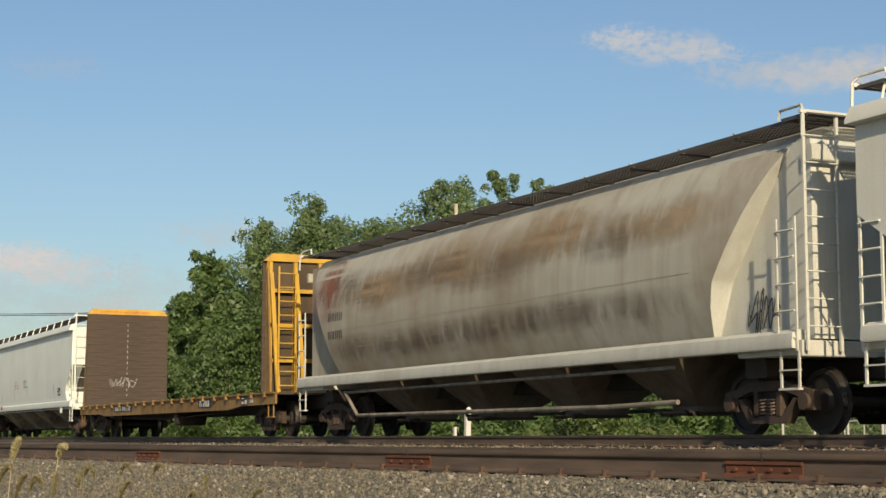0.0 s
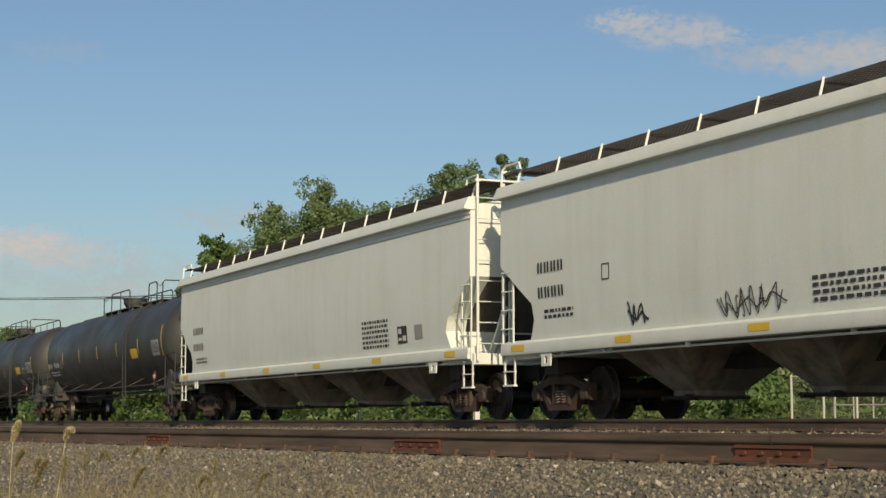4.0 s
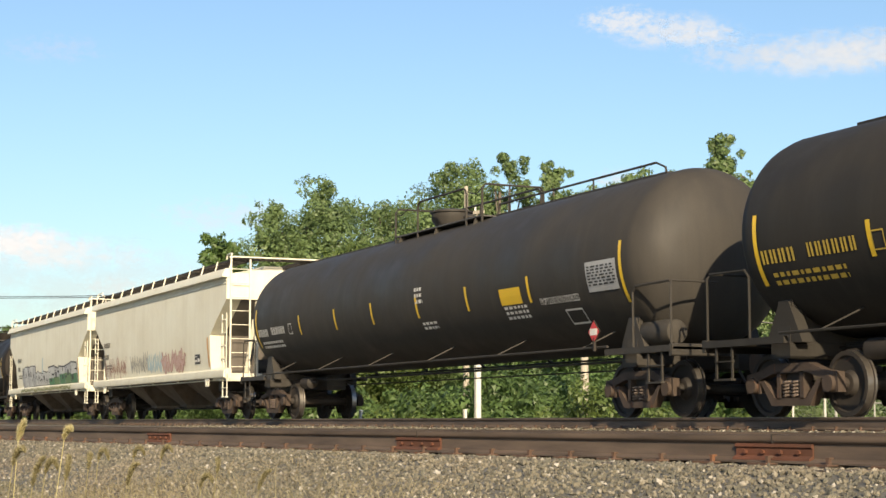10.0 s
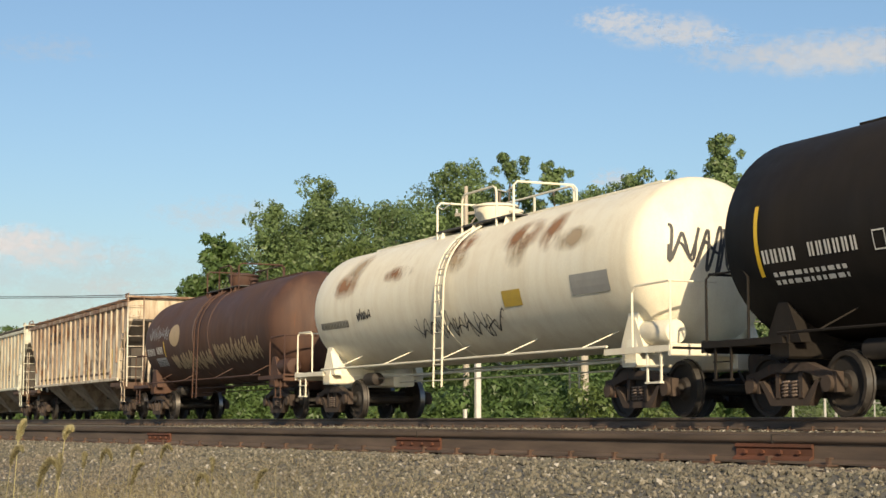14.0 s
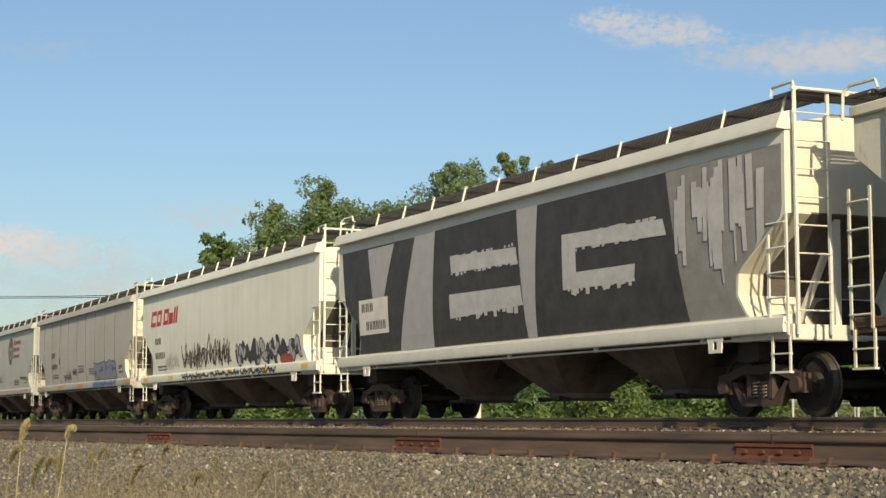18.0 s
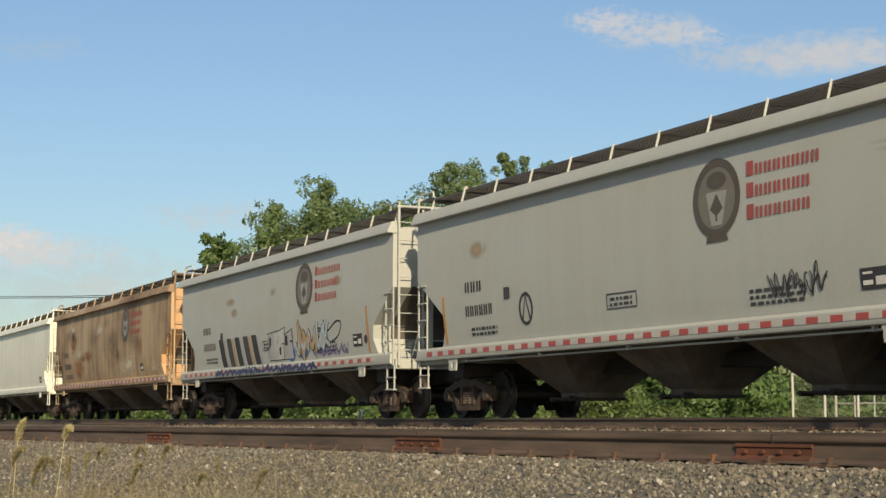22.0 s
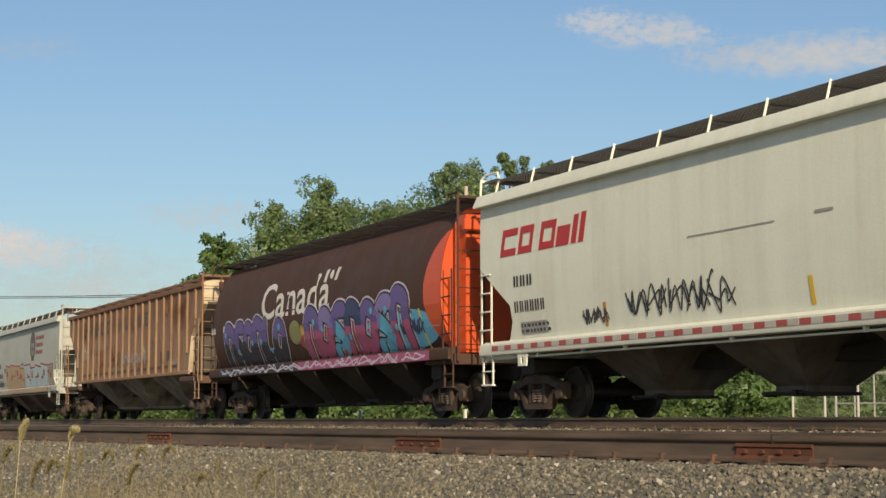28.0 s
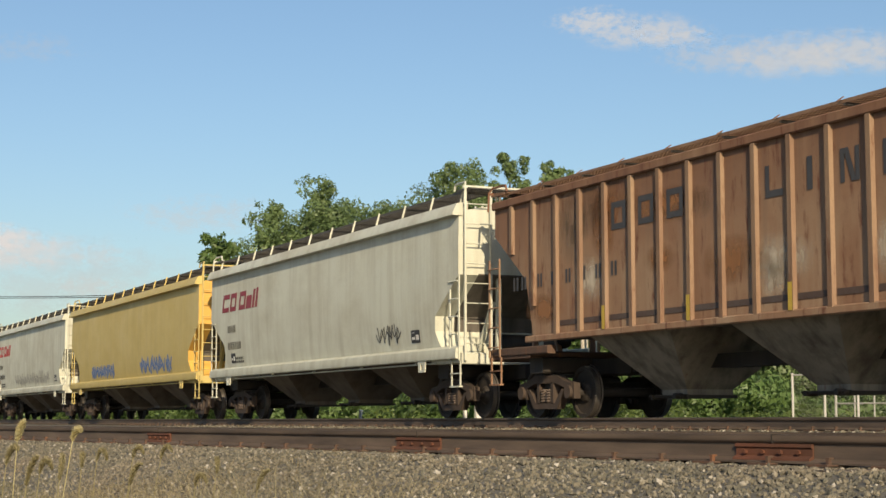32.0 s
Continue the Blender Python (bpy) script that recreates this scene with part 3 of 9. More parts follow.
COTTON = "tall cottonwood with a ragged green crown behind the tracks"
WALNUT = "dark green walnut tree with feathery foliage"
TREES = [  # column, distance, height, crown width, seed, leaf, label, leaves, leaf size, low, spire
    (0.205, 105, 8.0, 9.0, 21, LEAF_B, "low green tree at the wood's far end", 15300, 0.25, 0.02, 0.0),
    (0.250, 84, 10.5, 6.6, 1, LEAF_B, WALNUT, 18700, 0.28, 0.03, 0.45),
    (0.225, 95, 8.6, 7.0, 22, LEAF_B, "low green tree at the wood's far end", 15300, 0.25, 0.02, 0.0),
    (0.302, 91, 13.3, 7.2, 2, LEAF_A, COTTON, 17000, 0.20, 0.05, 0.2),
    (0.350, 93, 15.0, 8.6, 3, LEAF_A, COTTON, 23800, 0.20, 0.05, 0.05),
    (0.400, 98, 14.7, 10.5, 4, LEAF_A, COTTON, 22100, 0.20, 0.05, 0.0),
    (0.450, 98, 14.5, 10.5, 5, LEAF_A, COTTON, 22100, 0.20, 0.05, 0.0),
    (0.400, 75, 9.3, 8.0, 16, LEAF_C, "light green spreading tree before the tall ones", 20400, 0.20, 0.02, 0.0),
    (0.330, 78, 7.5, 8.0, 23, LEAF_B, "rounded green tree at the edge of the wood", 18700, 0.20, 0.02, 0.0),
    (0.517, 89, 15.4, 8.8, 6, LEAF_A, COTTON, 25500, 0.20, 0.05, 0.0),
    (0.577, 87, 15.4, 6.6, 7, LEAF_A, COTTON, 20400, 0.20, 0.05, 0.25),
    (0.626, 86, 14.8, 5.0, 8, LEAF_A, COTTON, 18700, 0.20, 0.05, 0.35),
    (0.550, 78, 9.5, 8.0, 24, LEAF_A, COTTON, 20400, 0.20, 0.02, 0.0),
    (0.672, 84, 13.3, 7.4, 9, LEAF_A, COTTON, 20400, 0.20, 0.05, 0.2),
    (0.718, 80, 13.4, 7.2, 10, LEAF_A, COTTON, 23800, 0.20, 0.04, 0.0),
    (0.762, 82, 13.6, 6.6, 11, LEAF_B, COTTON, 22100, 0.20, 0.04, 0.0),
    (0.640, 72, 8.6, 7.0, 25, LEAF_B, "rounded green tree at the edge of the wood", 18700, 0.19, 0.02, 0.0),
    (0.818, 71, 13.4, 5.8, 12, LEAF_A, "tall cottonwood with pale leaf undersides and gaps in its crown", 22100, 0.18, 0.04, 0.35),
    (0.858, 68, 11.0, 6.2, 13, LEAF_A, COTTON, 22100, 0.18, 0.03, 0.1),
    (0.892, 66, 10.6, 5.0, 14, LEAF_A, COTTON, 18700, 0.18, 0.03, 0.2),
    (0.925, 66, 8.9, 5.2, 26, LEAF_A, COTTON, 18700, 0.18, 0.03, 0.1),
    (0.963, 66, 7.1, 6.6, 15, LEAF_B, "low broad tree at the edge of the wood", 20400, 0.18, 0.02, 0.0),
    (1.015, 66, 6.9, 6.6, 17, LEAF_B, "low broad tree at the edge of the wood", 18700, 0.18, 0.02, 0.0),
    (0.015, 240, 14.5, 15.0, 18, LEAF_B, "distant green tree near the line's vanishing end", 15300, 0.41, 0.02, 0.0),
    (-0.03, 245, 15.0, 15.0, 19, LEAF_B, "distant green tree near the line's vanishing end", 15300, 0.41, 0.02, 0.0),
    (0.045, 250, 12.5, 13.0, 20, LEAF_B, "distant green tree near the line's vanishing end", 13600, 0.41, 0.02, 0.0),
]


def build_trees():
    for (x, d, h, w, seed, mat, label, nl, size, low, spire) in TREES:
        tree(x, d, h, w, seed, mat, label, nl, size, low, spire)


build_trees()


def scrub(name, label, spots, mat, per, size, seed):
    """Bushes or weeds as one sheet of leaf sprays."""
    rng = np.random.default_rng(seed)
    vs, fs, o = [], [], 0
    for x, y, r, h in spots:
        z = height(x, y)
        blobs = [(x + rng.normal() * r * 0.4, y + rng.normal() * r * 0.4, z + h * rng.uniform(0.15, 0.85), r * rng.uniform(0.3, 0.55)) for _ in range(6)]
        v, f = leaf_cloud(rng, blobs, int(per * 1.15), size * 1.15, 0.0, True)
        v[:, 2] = np.maximum(v[:, 2], z)
        vs.append(v)
        fs.append(f + o)
        o += len(v)
    me = leaf_mesh(name, np.concatenate(vs), np.concatenate(fs), mat)
    return tagged(new(name, me), label, "bushes", kind="stuff")


def build_scrub():
    rng = np.random.default_rng(21)
    spots = []
    for k in range(150):
        x = rng.uniform(0.17, 1.08)
        d = rng.uniform(56, 68)
        d = max(d, (TRACK_Y + 7 + rng.uniform(0, 6)) / math.sin(radians(bearing(x))))
        px, py = at_view(bearing(x), d)
        spots.append((px, py, rng.uniform(1.0, 2.0), rng.uniform(1.2, 3.0)))
    scrub("undergrowth", "thick green undergrowth at the foot of the trees", spots, LEAF_B, 950, 0.18, 3)
    spots = []
    for k in range(230):
        x = rng.uniform(0.0, 1.08)
        d = rng.uniform(42, 56)
        d = max(d, (TRACK_Y + 7 + rng.uniform(0, 6)) / math.sin(radians(bearing(x))))
        px, py = at_view(bearing(x), d)
        spots.append((px, py, rng.uniform(0.6, 1.3), rng.uniform(0.5, 1.5)))
    for u, d, r, h in ((1033, 49, 1.3, 2.6), (1012, 50, 1.1, 2.0), (1058, 50, 1.2, 2.1), (860, 51, 0.9, 1.2)):
        px, py = at_view(bearing(u / 1568), d)
        spots.append((px, py, r, h))
        spots.append((px + 0.5, py + 0.3, r * 0.8, h * 1.1))
    far = []
    for k in range(60):
        x = rng.uniform(-0.03, 0.24)
        d = (TRACK_Y + 9 + rng.uniform(0, 8)) / math.sin(radians(bearing(x)))
        px, py = at_view(bearing(x), d)
        far.append((px, py, rng.uniform(2.2, 3.2), rng.uniform(3.2, 4.4)))
    scrub("hedge", "distant green hedge along the far side of the line", far, LEAF_B, 700, 0.36, 5)
    scrub("weeds", "bright green weeds and vines beyond the track", spots, LEAF_C, 620, 0.12, 4)


build_scrub()


# ---------------------------------------------------------------- poles, wires, fence, signs
def spot(x, y, dist):
    """The place dist metres off, level distance, along a column and a row of the picture, 0 to 1."""
    k = 2 * math.tan(radians(LENS / 2))
    m = aim()
    way = m.to_3x3() @ Vector(((x - 0.5) * k, (0.5 - y) * k * 882 / 1568, -1))
    return Vector(EYE) + way * (dist / math.hypot(way.x, way.y))


def build_poles():
    wire_mat = flat_paint("black_cable", (0.03, 0.03, 0.03))
    tin = paint("galvanised_can", (0.62, 0.62, 0.60), (0.4, 0.38, 0.35), 0.3, 0.03, 0.5)
    white = flat_paint("white_post_paint", (0.70, 0.69, 0.64))
    a = spot(825 / 1568, 330 / 882, 60)
    g0 = height(a.x, a.y)
    pole = thing("utility_pole", "weathered wooden utility pole with a crossarm", "utility pole", pose(a.x, a.y, g0, 0, 0, 20))
    top = a.z - g0
    part("shaft", Geo().lathe([(0.13, -0.3), (0.10, top * 0.5), (0.07, top - 0.02), (0.06, top)], 12), POLE_WOOD, pole)
    part("crossarm", Geo().box(-0.72, 0.12, top - 1.05, 0.72, 0.22, top - 0.93, 0.01).bar((-0.5, 0.15, top - 1.0), (0, 0.13, top - 1.5), 0.04).bar((0.5, 0.15, top - 1.0), (0, 0.13, top - 1.5), 0.04), POLE_WOOD, pole)
    for x in (-0.66, -0.3, 0.3, 0.66):
        part("insulator", Geo().lathe([(0.03, top - 0.93), (0.05, top - 0.88), (0.03, top - 0.84), (0.05, top - 0.80), (0.02, top - 0.76)], 8, "z", (x, 0.17, 0)), tin, pole)
    part("bracket", Geo().bar((0, 0, top - 2.6), (0.75, 0, top - 2.4), 0.05).box(0.6, -0.06, top - 2.45, 0.85, 0.06, top - 2.33), tin, pole)
    part("guy_band", Geo().lathe([(0.15, top - 2.7), (0.16, top - 2.7), (0.16, top - 2.6), (0.15, top - 2.6)], 10), tin, pole)
    b = spot(845 / 1568, 455 / 882, 55)
    g0 = height(b.x, b.y)
    post = thing("steel_post", "tall pale metal post beside the utility pole", "post", pose(b.x, b.y, g0))
    part("shaft", Geo().box(-0.09, -0.09, -0.2, 0.09, 0.09, b.z - g0, 0.02), white, post)
    part("cap", Geo().box(-0.1, -0.1, b.z - g0, 0.1, 0.1, b.z - g0 + 0.03), white, post)
    c = spot(1033 / 1568, 470 / 882, 55)
    g0 = height(c.x, c.y)
    p2 = thing("transformer_pole", "wooden power pole carrying two pale transformer cans", "utility pole", pose(c.x, c.y, g0, 0, 0, -60))
    top = c.z - g0
    part("shaft", Geo().lathe([(0.15, -0.3), (0.13, top * 0.5), (0.10, top)], 12), POLE_WOOD, p2)
    part("crossarm", Geo().box(-0.5, 0.1, top - 0.22, 0.5, 0.18, top - 0.13, 0.01), POLE_WOOD, p2)
    for x in (-0.33, 0.33):
        can = part("transformer", Geo().lathe([(0.02, top - 1.30), (0.15, top - 1.30), (0.16, top - 1.28), (0.16, top - 0.98), (0.12, top - 0.93), (0.02, top - 0.92)], 14, "z", (x, 0.0, 0)), tin, p2, "pale grey transformer can")
        part("bushing", Geo().lathe([(0.03, top - 0.92), (0.04, top - 0.86), (0.02, top - 0.80)], 8, "z", (x, 0, 0)), tin, can)
        part("hanger", Geo().bar((0, 0, top - 1.1), (x, 0, top - 1.1), 0.05), tin, can)
    wires = (((-0.12, 0.594, 230), (0.17, 0.591, 100), (0.515, 0.555, 60)), ((-0.12, 0.598, 230), (0.2, 0.594, 100), (0.528, 0.57, 60)),
             ((0.53, 0.55, 60), (0.60, 0.577, 57), (0.659, 0.585, 55)), ((0.659, 0.585, 55), (0.76, 0.622, 56), (1.06, 0.66, 58)))
    for w in wires:
        g = Geo()
        (u0, v0, d0), (u1, v1, d1), (u2, v2, d2) = w
        cv = []
        for u in np.linspace(u0, u2, 22):
            l0, l1, l2 = (u - u1) * (u - u2) / ((u0 - u1) * (u0 - u2)), (u - u0) * (u - u2) / ((u1 - u0) * (u1 - u2)), (u - u0) * (u - u1) / ((u2 - u0) * (u2 - u1))
            near_by = 1 / d0 + (1 / d2 - 1 / d0) * (u - u0) / (u2 - u0)
            cv.append(spot(u, v0 * l0 + v1 * l1 + v2 * l2, 1 / near_by))
        g.tube(cv, 0.028, 5)
        ob = new("overhead_wire", g.mesh("overhead_wire", wire_mat))
        tagged(ob, "black overhead cable strung between the poles", "cable", "overhead wires")


build_poles()


def build_fence():
    steel = paint("galvanised_fence_steel", (0.50, 0.50, 0.48), (0.35, 0.33, 0.30), 0.3, 0.05, 0.5)
    a, b = spot(1402 / 1568, 0.75, 41), spot(1.09, 0.75, 38)
    a.z, b.z = height(a.x, a.y), height(b.x, b.y)
    d = (b - a)
    ln = Vector((d.x, d.y, 0)).length
    f = thing("chain_link_fence", "galvanised chain-link fence with steel posts", "fence", Matrix.Translation(a) @ Matrix.Rotation(math.atan2(d.y, d.x), 4, "Z"))
    n = 5
    h = 2.15
    for i in range(n + 1):
        x = ln * i / n
        part("post", Geo().tube([(x, 0, -0.2), (x, 0, h + 0.05)], 0.03, 8), steel, f)
    for z in (0.08, h * 0.5, h):
        part("rail", Geo().tube([(0, 0, z), (ln, 0, z)], 0.02, 6), steel, f)
    g = Geo()
    k = int(ln / 0.10)
    for i in range(-22, k):
        for s in (1, -1):
            x0, x1 = i * 0.10, i * 0.10 + h * 0.98
            z0, z1 = (0.05, h) if s > 0 else (h, 0.05)
            if x0 < 0:
                z0 += (z1 - z0) * (-x0) / (x1 - x0)
                x0 = 0.0
            if x1 > ln:
                z1 = z0 + (z1 - z0) * (ln - x0) / (x1 - x0)
                x1 = ln
            if x1 > x0:
                g.add([(x0, 0, z0 - 0.0016), (x1, 0, z1 - 0.0016), (x1, 0, z1 + 0.0016), (x0, 0, z0 + 0.0016)], [(0, 1, 2, 3)])
    part("chain_link", g, steel, f, "thin wire mesh")
    # pale pipe gate behind it
    c = spot(1478 / 1568, 0.75, 45)
    gt = thing("pipe_gate", "pale welded pipe gate beyond the fence", "gate", Matrix.Translation((c.x, c.y, height(c.x, c.y))) @ Matrix.Rotation(math.atan2(d.y, d.x), 4, "Z"))
    white = flat_paint("weathered_gate_paint", (0.40, 0.40, 0.37))
    for x, top in ((0.0, 2.75), (0.62, 2.25), (1.25, 2.25), (1.9, 2.25)):
        part("post", Geo().tube([(x, 0, -0.2), (x, 0, top)], 0.035 if x == 0 else 0.022, 8), white, gt)
    for z in (1.5, 2.25):
        part("rail", Geo().tube([(0, 0, z), (1.9, 0, z)], 0.022, 6), white, gt)
    white = flat_paint("white_post_paint", (0.70, 0.69, 0.64))
    # small trackside signs
    s = spot(237 / 1568, 0.80, 105)
    sg = thing("trackside_sign", "small white trackside sign on a post", "sign", pose(s.x, s.y, height(s.x, s.y), 0, 0, 60))
    z = spot(237 / 1568, 708 / 882, 105).z - height(s.x, s.y)
    part("post", Geo().box(-0.06, -0.05, -0.1, 0.06, 0.05, z, 0.01), white, sg)
    part("plate", Geo().box(-0.42, -0.09, z - 0.30, 0.42, -0.05, z + 0.30, 0.01), white, sg)
    part("plate_print", Geo().box(-0.25, -0.096, z - 0.06, 0.25, -0.091, z + 0.10), DARK_SIGN, sg)
    for u, dist, lean, tall in ((634, 50, 14, 0.75), (823, 46, 0, 0.7), (240, 95, 0, 0.8)):
        m = spot(u / 1568, 0.84, dist)
        mk = thing("marker_post", "short white marker post in the weeds", "post", pose(m.x, m.y, height(m.x, m.y), 0, lean, 0), "white marker posts")
        ht = spot(u / 1568, 726 / 882, dist).z - height(m.x, m.y)
        part("shaft", Geo().box(-0.06, -0.04, -0.1, 0.06, 0.04, ht, 0.01), white, mk)
        part("cap", Geo().box(-0.065, -0.045, ht, 0.065, 0.045, ht + 0.02), white, mk)


DARK_SIGN = flat_paint("dark_sign_print", (0.08, 0.08, 0.09))
build_fence()


# ---------------------------------------------------------------- grasses near the camera
FOXTAILS = []


def foxtail(u, v, dist, droop, seed, mat):
    """A stalk of foxtail grass whose head reaches the given column and row."""
    rng = np.random.default_rng(seed)
    tip = spot(u / 1568, v / 882, dist)
    lean = rng.uniform(0.06, 0.16)
    bx, by = tip.x - 0.41 * lean, tip.y - 0.91 * lean
    gz = height(bx, by)
    t = thing("foxtail_grass", "pale dry foxtail grass stalk with a bristly head", "grass", pose(bx, by, gz), "foxtail grass by the ballast")
    d = tip - Vector((bx, by, gz))
    pts = [d * k + Vector((rng.uniform(-0.01, 0.01), 0, 0)) * (0 < k < 1) for k in (0, 0.3, 0.6, 0.85, 1.0)]
    part("stem", Geo().tube(pts, 0.0022, 5), mat, t)
    vs, fs = [], []
    n = 1100
    k = rng.uniform(0, 1, n)
    curl = abs(droop)
    # the head bends over along an arc
    turn = 0.4 + 3.0 * curl
    arc = np.stack([np.sign(droop) * (1 - np.cos(turn * k)) / turn, 0.2 * k, np.sin(turn * k) / turn], 1)
    base = np.array(d)[None] + (0.095 if mat is STRAW else 0.13) * arc
    rad = (0.022 if mat is STRAW else 0.017) * np.sin(np.pi * (0.12 + 0.80 * k)) ** 0.5
    w = rng.normal(size=(n, 3))
    w /= np.linalg.norm(w, axis=1)[:, None]
    tipv = base + w * rad[:, None] + np.array([0, 0, 0.008])
    side = np.cross(w, rng.normal(size=(n, 3))) * 0.0013
    v3 = np.stack([base - side, base + side, tipv], 1).reshape(-1, 3)
    hd = new("seed_head", leaf_mesh("seed_head", v3, np.arange(n * 3).reshape(-1, 3), mat))
    hd.parent = t
    lf = Geo()
    for s in (-1, 1):
        q = [d * 0.35, d * 0.5 + Vector((0.07 * s, 0.02, 0.10)), d * 0.5 + Vector((0.16 * s, 0.03, 0.06))]
        lf.add([tuple(q[0]), tuple(q[1] + Vector((0, 0, 0.004))), tuple(q[2]), tuple(q[1] - Vector((0, 0, 0.004)))], [(0, 1, 2, 3)])
    part("blade", lf, mat, t)
    FOXTAILS.append((t, seed))


def build_grass():
    for i, (u, v, dist, droop) in enumerate(((36, 781, 7.0, 0.22), (120, 779, 7.2, 0.62), (75, 838, 6.4, 0.8), (172, 815, 7.4, 0.9), (232, 812, 7.6, 0.8), (150, 830, 7.0, -0.7), (20, 825, 6.2, 0.6), (232, 860, 6.8, 0.4), (350, 862, 7.2, 0.8), (380, 838, 7.6, -0.6), (285, 812, 7.8, 0.7), (455, 868, 7.4, 0.4), (60, 862, 6.0, 0.3), (110, 850, 6.2, -0.4))):
        foxtail(u, v, dist, droop, i + 3, STRAW if i < 2 else GRASS)
    rng = np.random.default_rng(9)
    n = 15000
    vs = []
    for k in range(n):
        u = rng.beta(0.9, 2.6) * 0.62
        dist = rng.uniform(6.0, 10.5)
        px, py = at_view(bearing(u), dist)
        z = height(px, py)
        ht = max(0.05, rng.uniform(0.2, 1.0) ** 1.4 * (0.85 - 1.0 * u))
        top = Vector((px + rng.normal() * 0.22, py + rng.normal() * 0.22, z + ht))
        s = Vector((rng.normal(), rng.normal(), 0)).normalized() * 0.0022
        vs += [(px - s.x, py - s.y, z), (px + s.x, py + s.y, z), tuple(top)]
    me = leaf_mesh("dry_grass", np.array(vs), np.arange(n * 3).reshape(-1, 3), GRASS)
    tagged(new("dry_grass", me), "thin dry yellow grass on the bank", "grass", kind="stuff")


build_grass()


def build_bank_weeds():
    """Low brown weeds that thin out across the ballast shoulder."""
    rng = np.random.default_rng(19)
    vs = []
    for k in range(16000):
        u = rng.beta(0.9, 2.2) * 0.55 - 0.02
        dist = rng.uniform(6.5, 15.0)
        px, py = at_view(bearing(u), dist)
        z = height(px, py)
        ht = rng.uniform(0.02, 0.11) * (1.0 - u)
        top = Vector((px + rng.normal() * 0.10, py + rng.normal() * 0.10, z + ht))
        s = Vector((rng.normal(), rng.normal(), 0)).normalized() * 0.004
        vs += [(px - s.x, py - s.y, z), (px + s.x, py + s.y, z), tuple(top)]
    me = leaf_mesh("bank_weeds", np.array(vs), np.arange(16000 * 3).reshape(-1, 3), BROWN_WEED)
    tagged(new("bank_weeds", me), "low brown weeds thinning out over the ballast", "weeds", kind="stuff")


build_bank_weeds()


# ---------------------------------------------------------------- clouds
CLOUDS = []


def cloud(u, v, wide, tall, seed, strength, thick, opacity, label, tint=(0.97, 0.97, 1.0)):
    dist = 2600.0 + 12.0 * len(CLOUDS)
    c = spot(u, v, dist)
    m, n, l, b = nodes_of("cloud_vapour")
    tc = n.new("ShaderNodeTexCoord")
    mp = n.new("ShaderNodeMapping")
    mp.inputs["Location"].default_value = (seed * 3.7, seed * 1.3, seed)
    mp.inputs["Scale"].default_value = (1.0, 1.0, 1.6)
    l.new(tc.outputs["Object"], mp.inputs["Vector"])
    f = noise_tex(n, l, mp.outputs[0], 4.0 / tall, 9, 0.60)
    gr = n.new("ShaderNodeTexGradient")
    gr.gradient_type = "SPHERICAL"
    mq = n.new("ShaderNodeMapping")
    mq.inputs["Scale"].default_value = (2.0 / wide, 1.0, 2.0 / tall)
    l.new(tc.outputs["Object"], mq.inputs["Vector"])
    l.new(mq.outputs[0], gr.inputs[0])
    ad = n.new("ShaderNodeMath")
    ad.operation = "MULTIPLY_ADD"
    l.new(gr.outputs["Fac"], ad.inputs[0])
    ad.inputs[1].default_value = 0.85
    l.new(scaled(n, l, f, 2.6), ad.inputs[2])
    r = n.new("ShaderNodeMapRange")
    r.interpolation_type = "SMOOTHSTEP"
    r.inputs[1].default_value, r.inputs[2].default_value = 1.35 - thick, 2.45 - thick
    l.new(ad.outputs[0], r.inputs[0])
    edge = ramp(n, 0.0, 0.5)
    l.new(gr.outputs["Fac"], edge.inputs[0])
    mu = n.new("ShaderNodeMath")
    mu.operation = "MULTIPLY"
    l.new(r.outputs[0], mu.inputs[0])
    l.new(scaled(n, l, edge.outputs[0], opacity * 0.9), mu.inputs[1])
    em = n.new("ShaderNodeEmission")
    em.inputs["Color"].default_value = (*tint, 1)
    em.inputs["Strength"].default_value = strength * 0.75
    tr = n.new("ShaderNodeBsdfTransparent")
    mx = n.new("ShaderNodeMixShader")
    l.new(mu.outputs[0], mx.inputs[0])
    l.new(tr.outputs[0], mx.inputs[1])
    l.new(em.outputs[0], mx.inputs[2])
    l.new(mx.outputs[0], n["Material Output"].inputs["Surface"])
    g = Geo()
    nx = 12
    vs = [((i / nx - 0.5) * wide, 0.0, (j / 4 - 0.5) * tall) for i in range(nx + 1) for j in range(5)]
    g.add(vs, [(i * 5 + j, (i + 1) * 5 + j, (i + 1) * 5 + j + 1, i * 5 + j + 1) for i in range(nx) for j in range(4)])
    ob = new("cloud", g.mesh("cloud", m, 0))
    az = math.atan2(c.y, c.x) - math.pi / 2
    ob.matrix_basis = Matrix.Translation(c) @ Matrix.Rotation(az, 4, "Z")
    tagged(ob, label, "cloud", "clouds", "structure")
    CLOUDS.append((ob, c, az, dist))


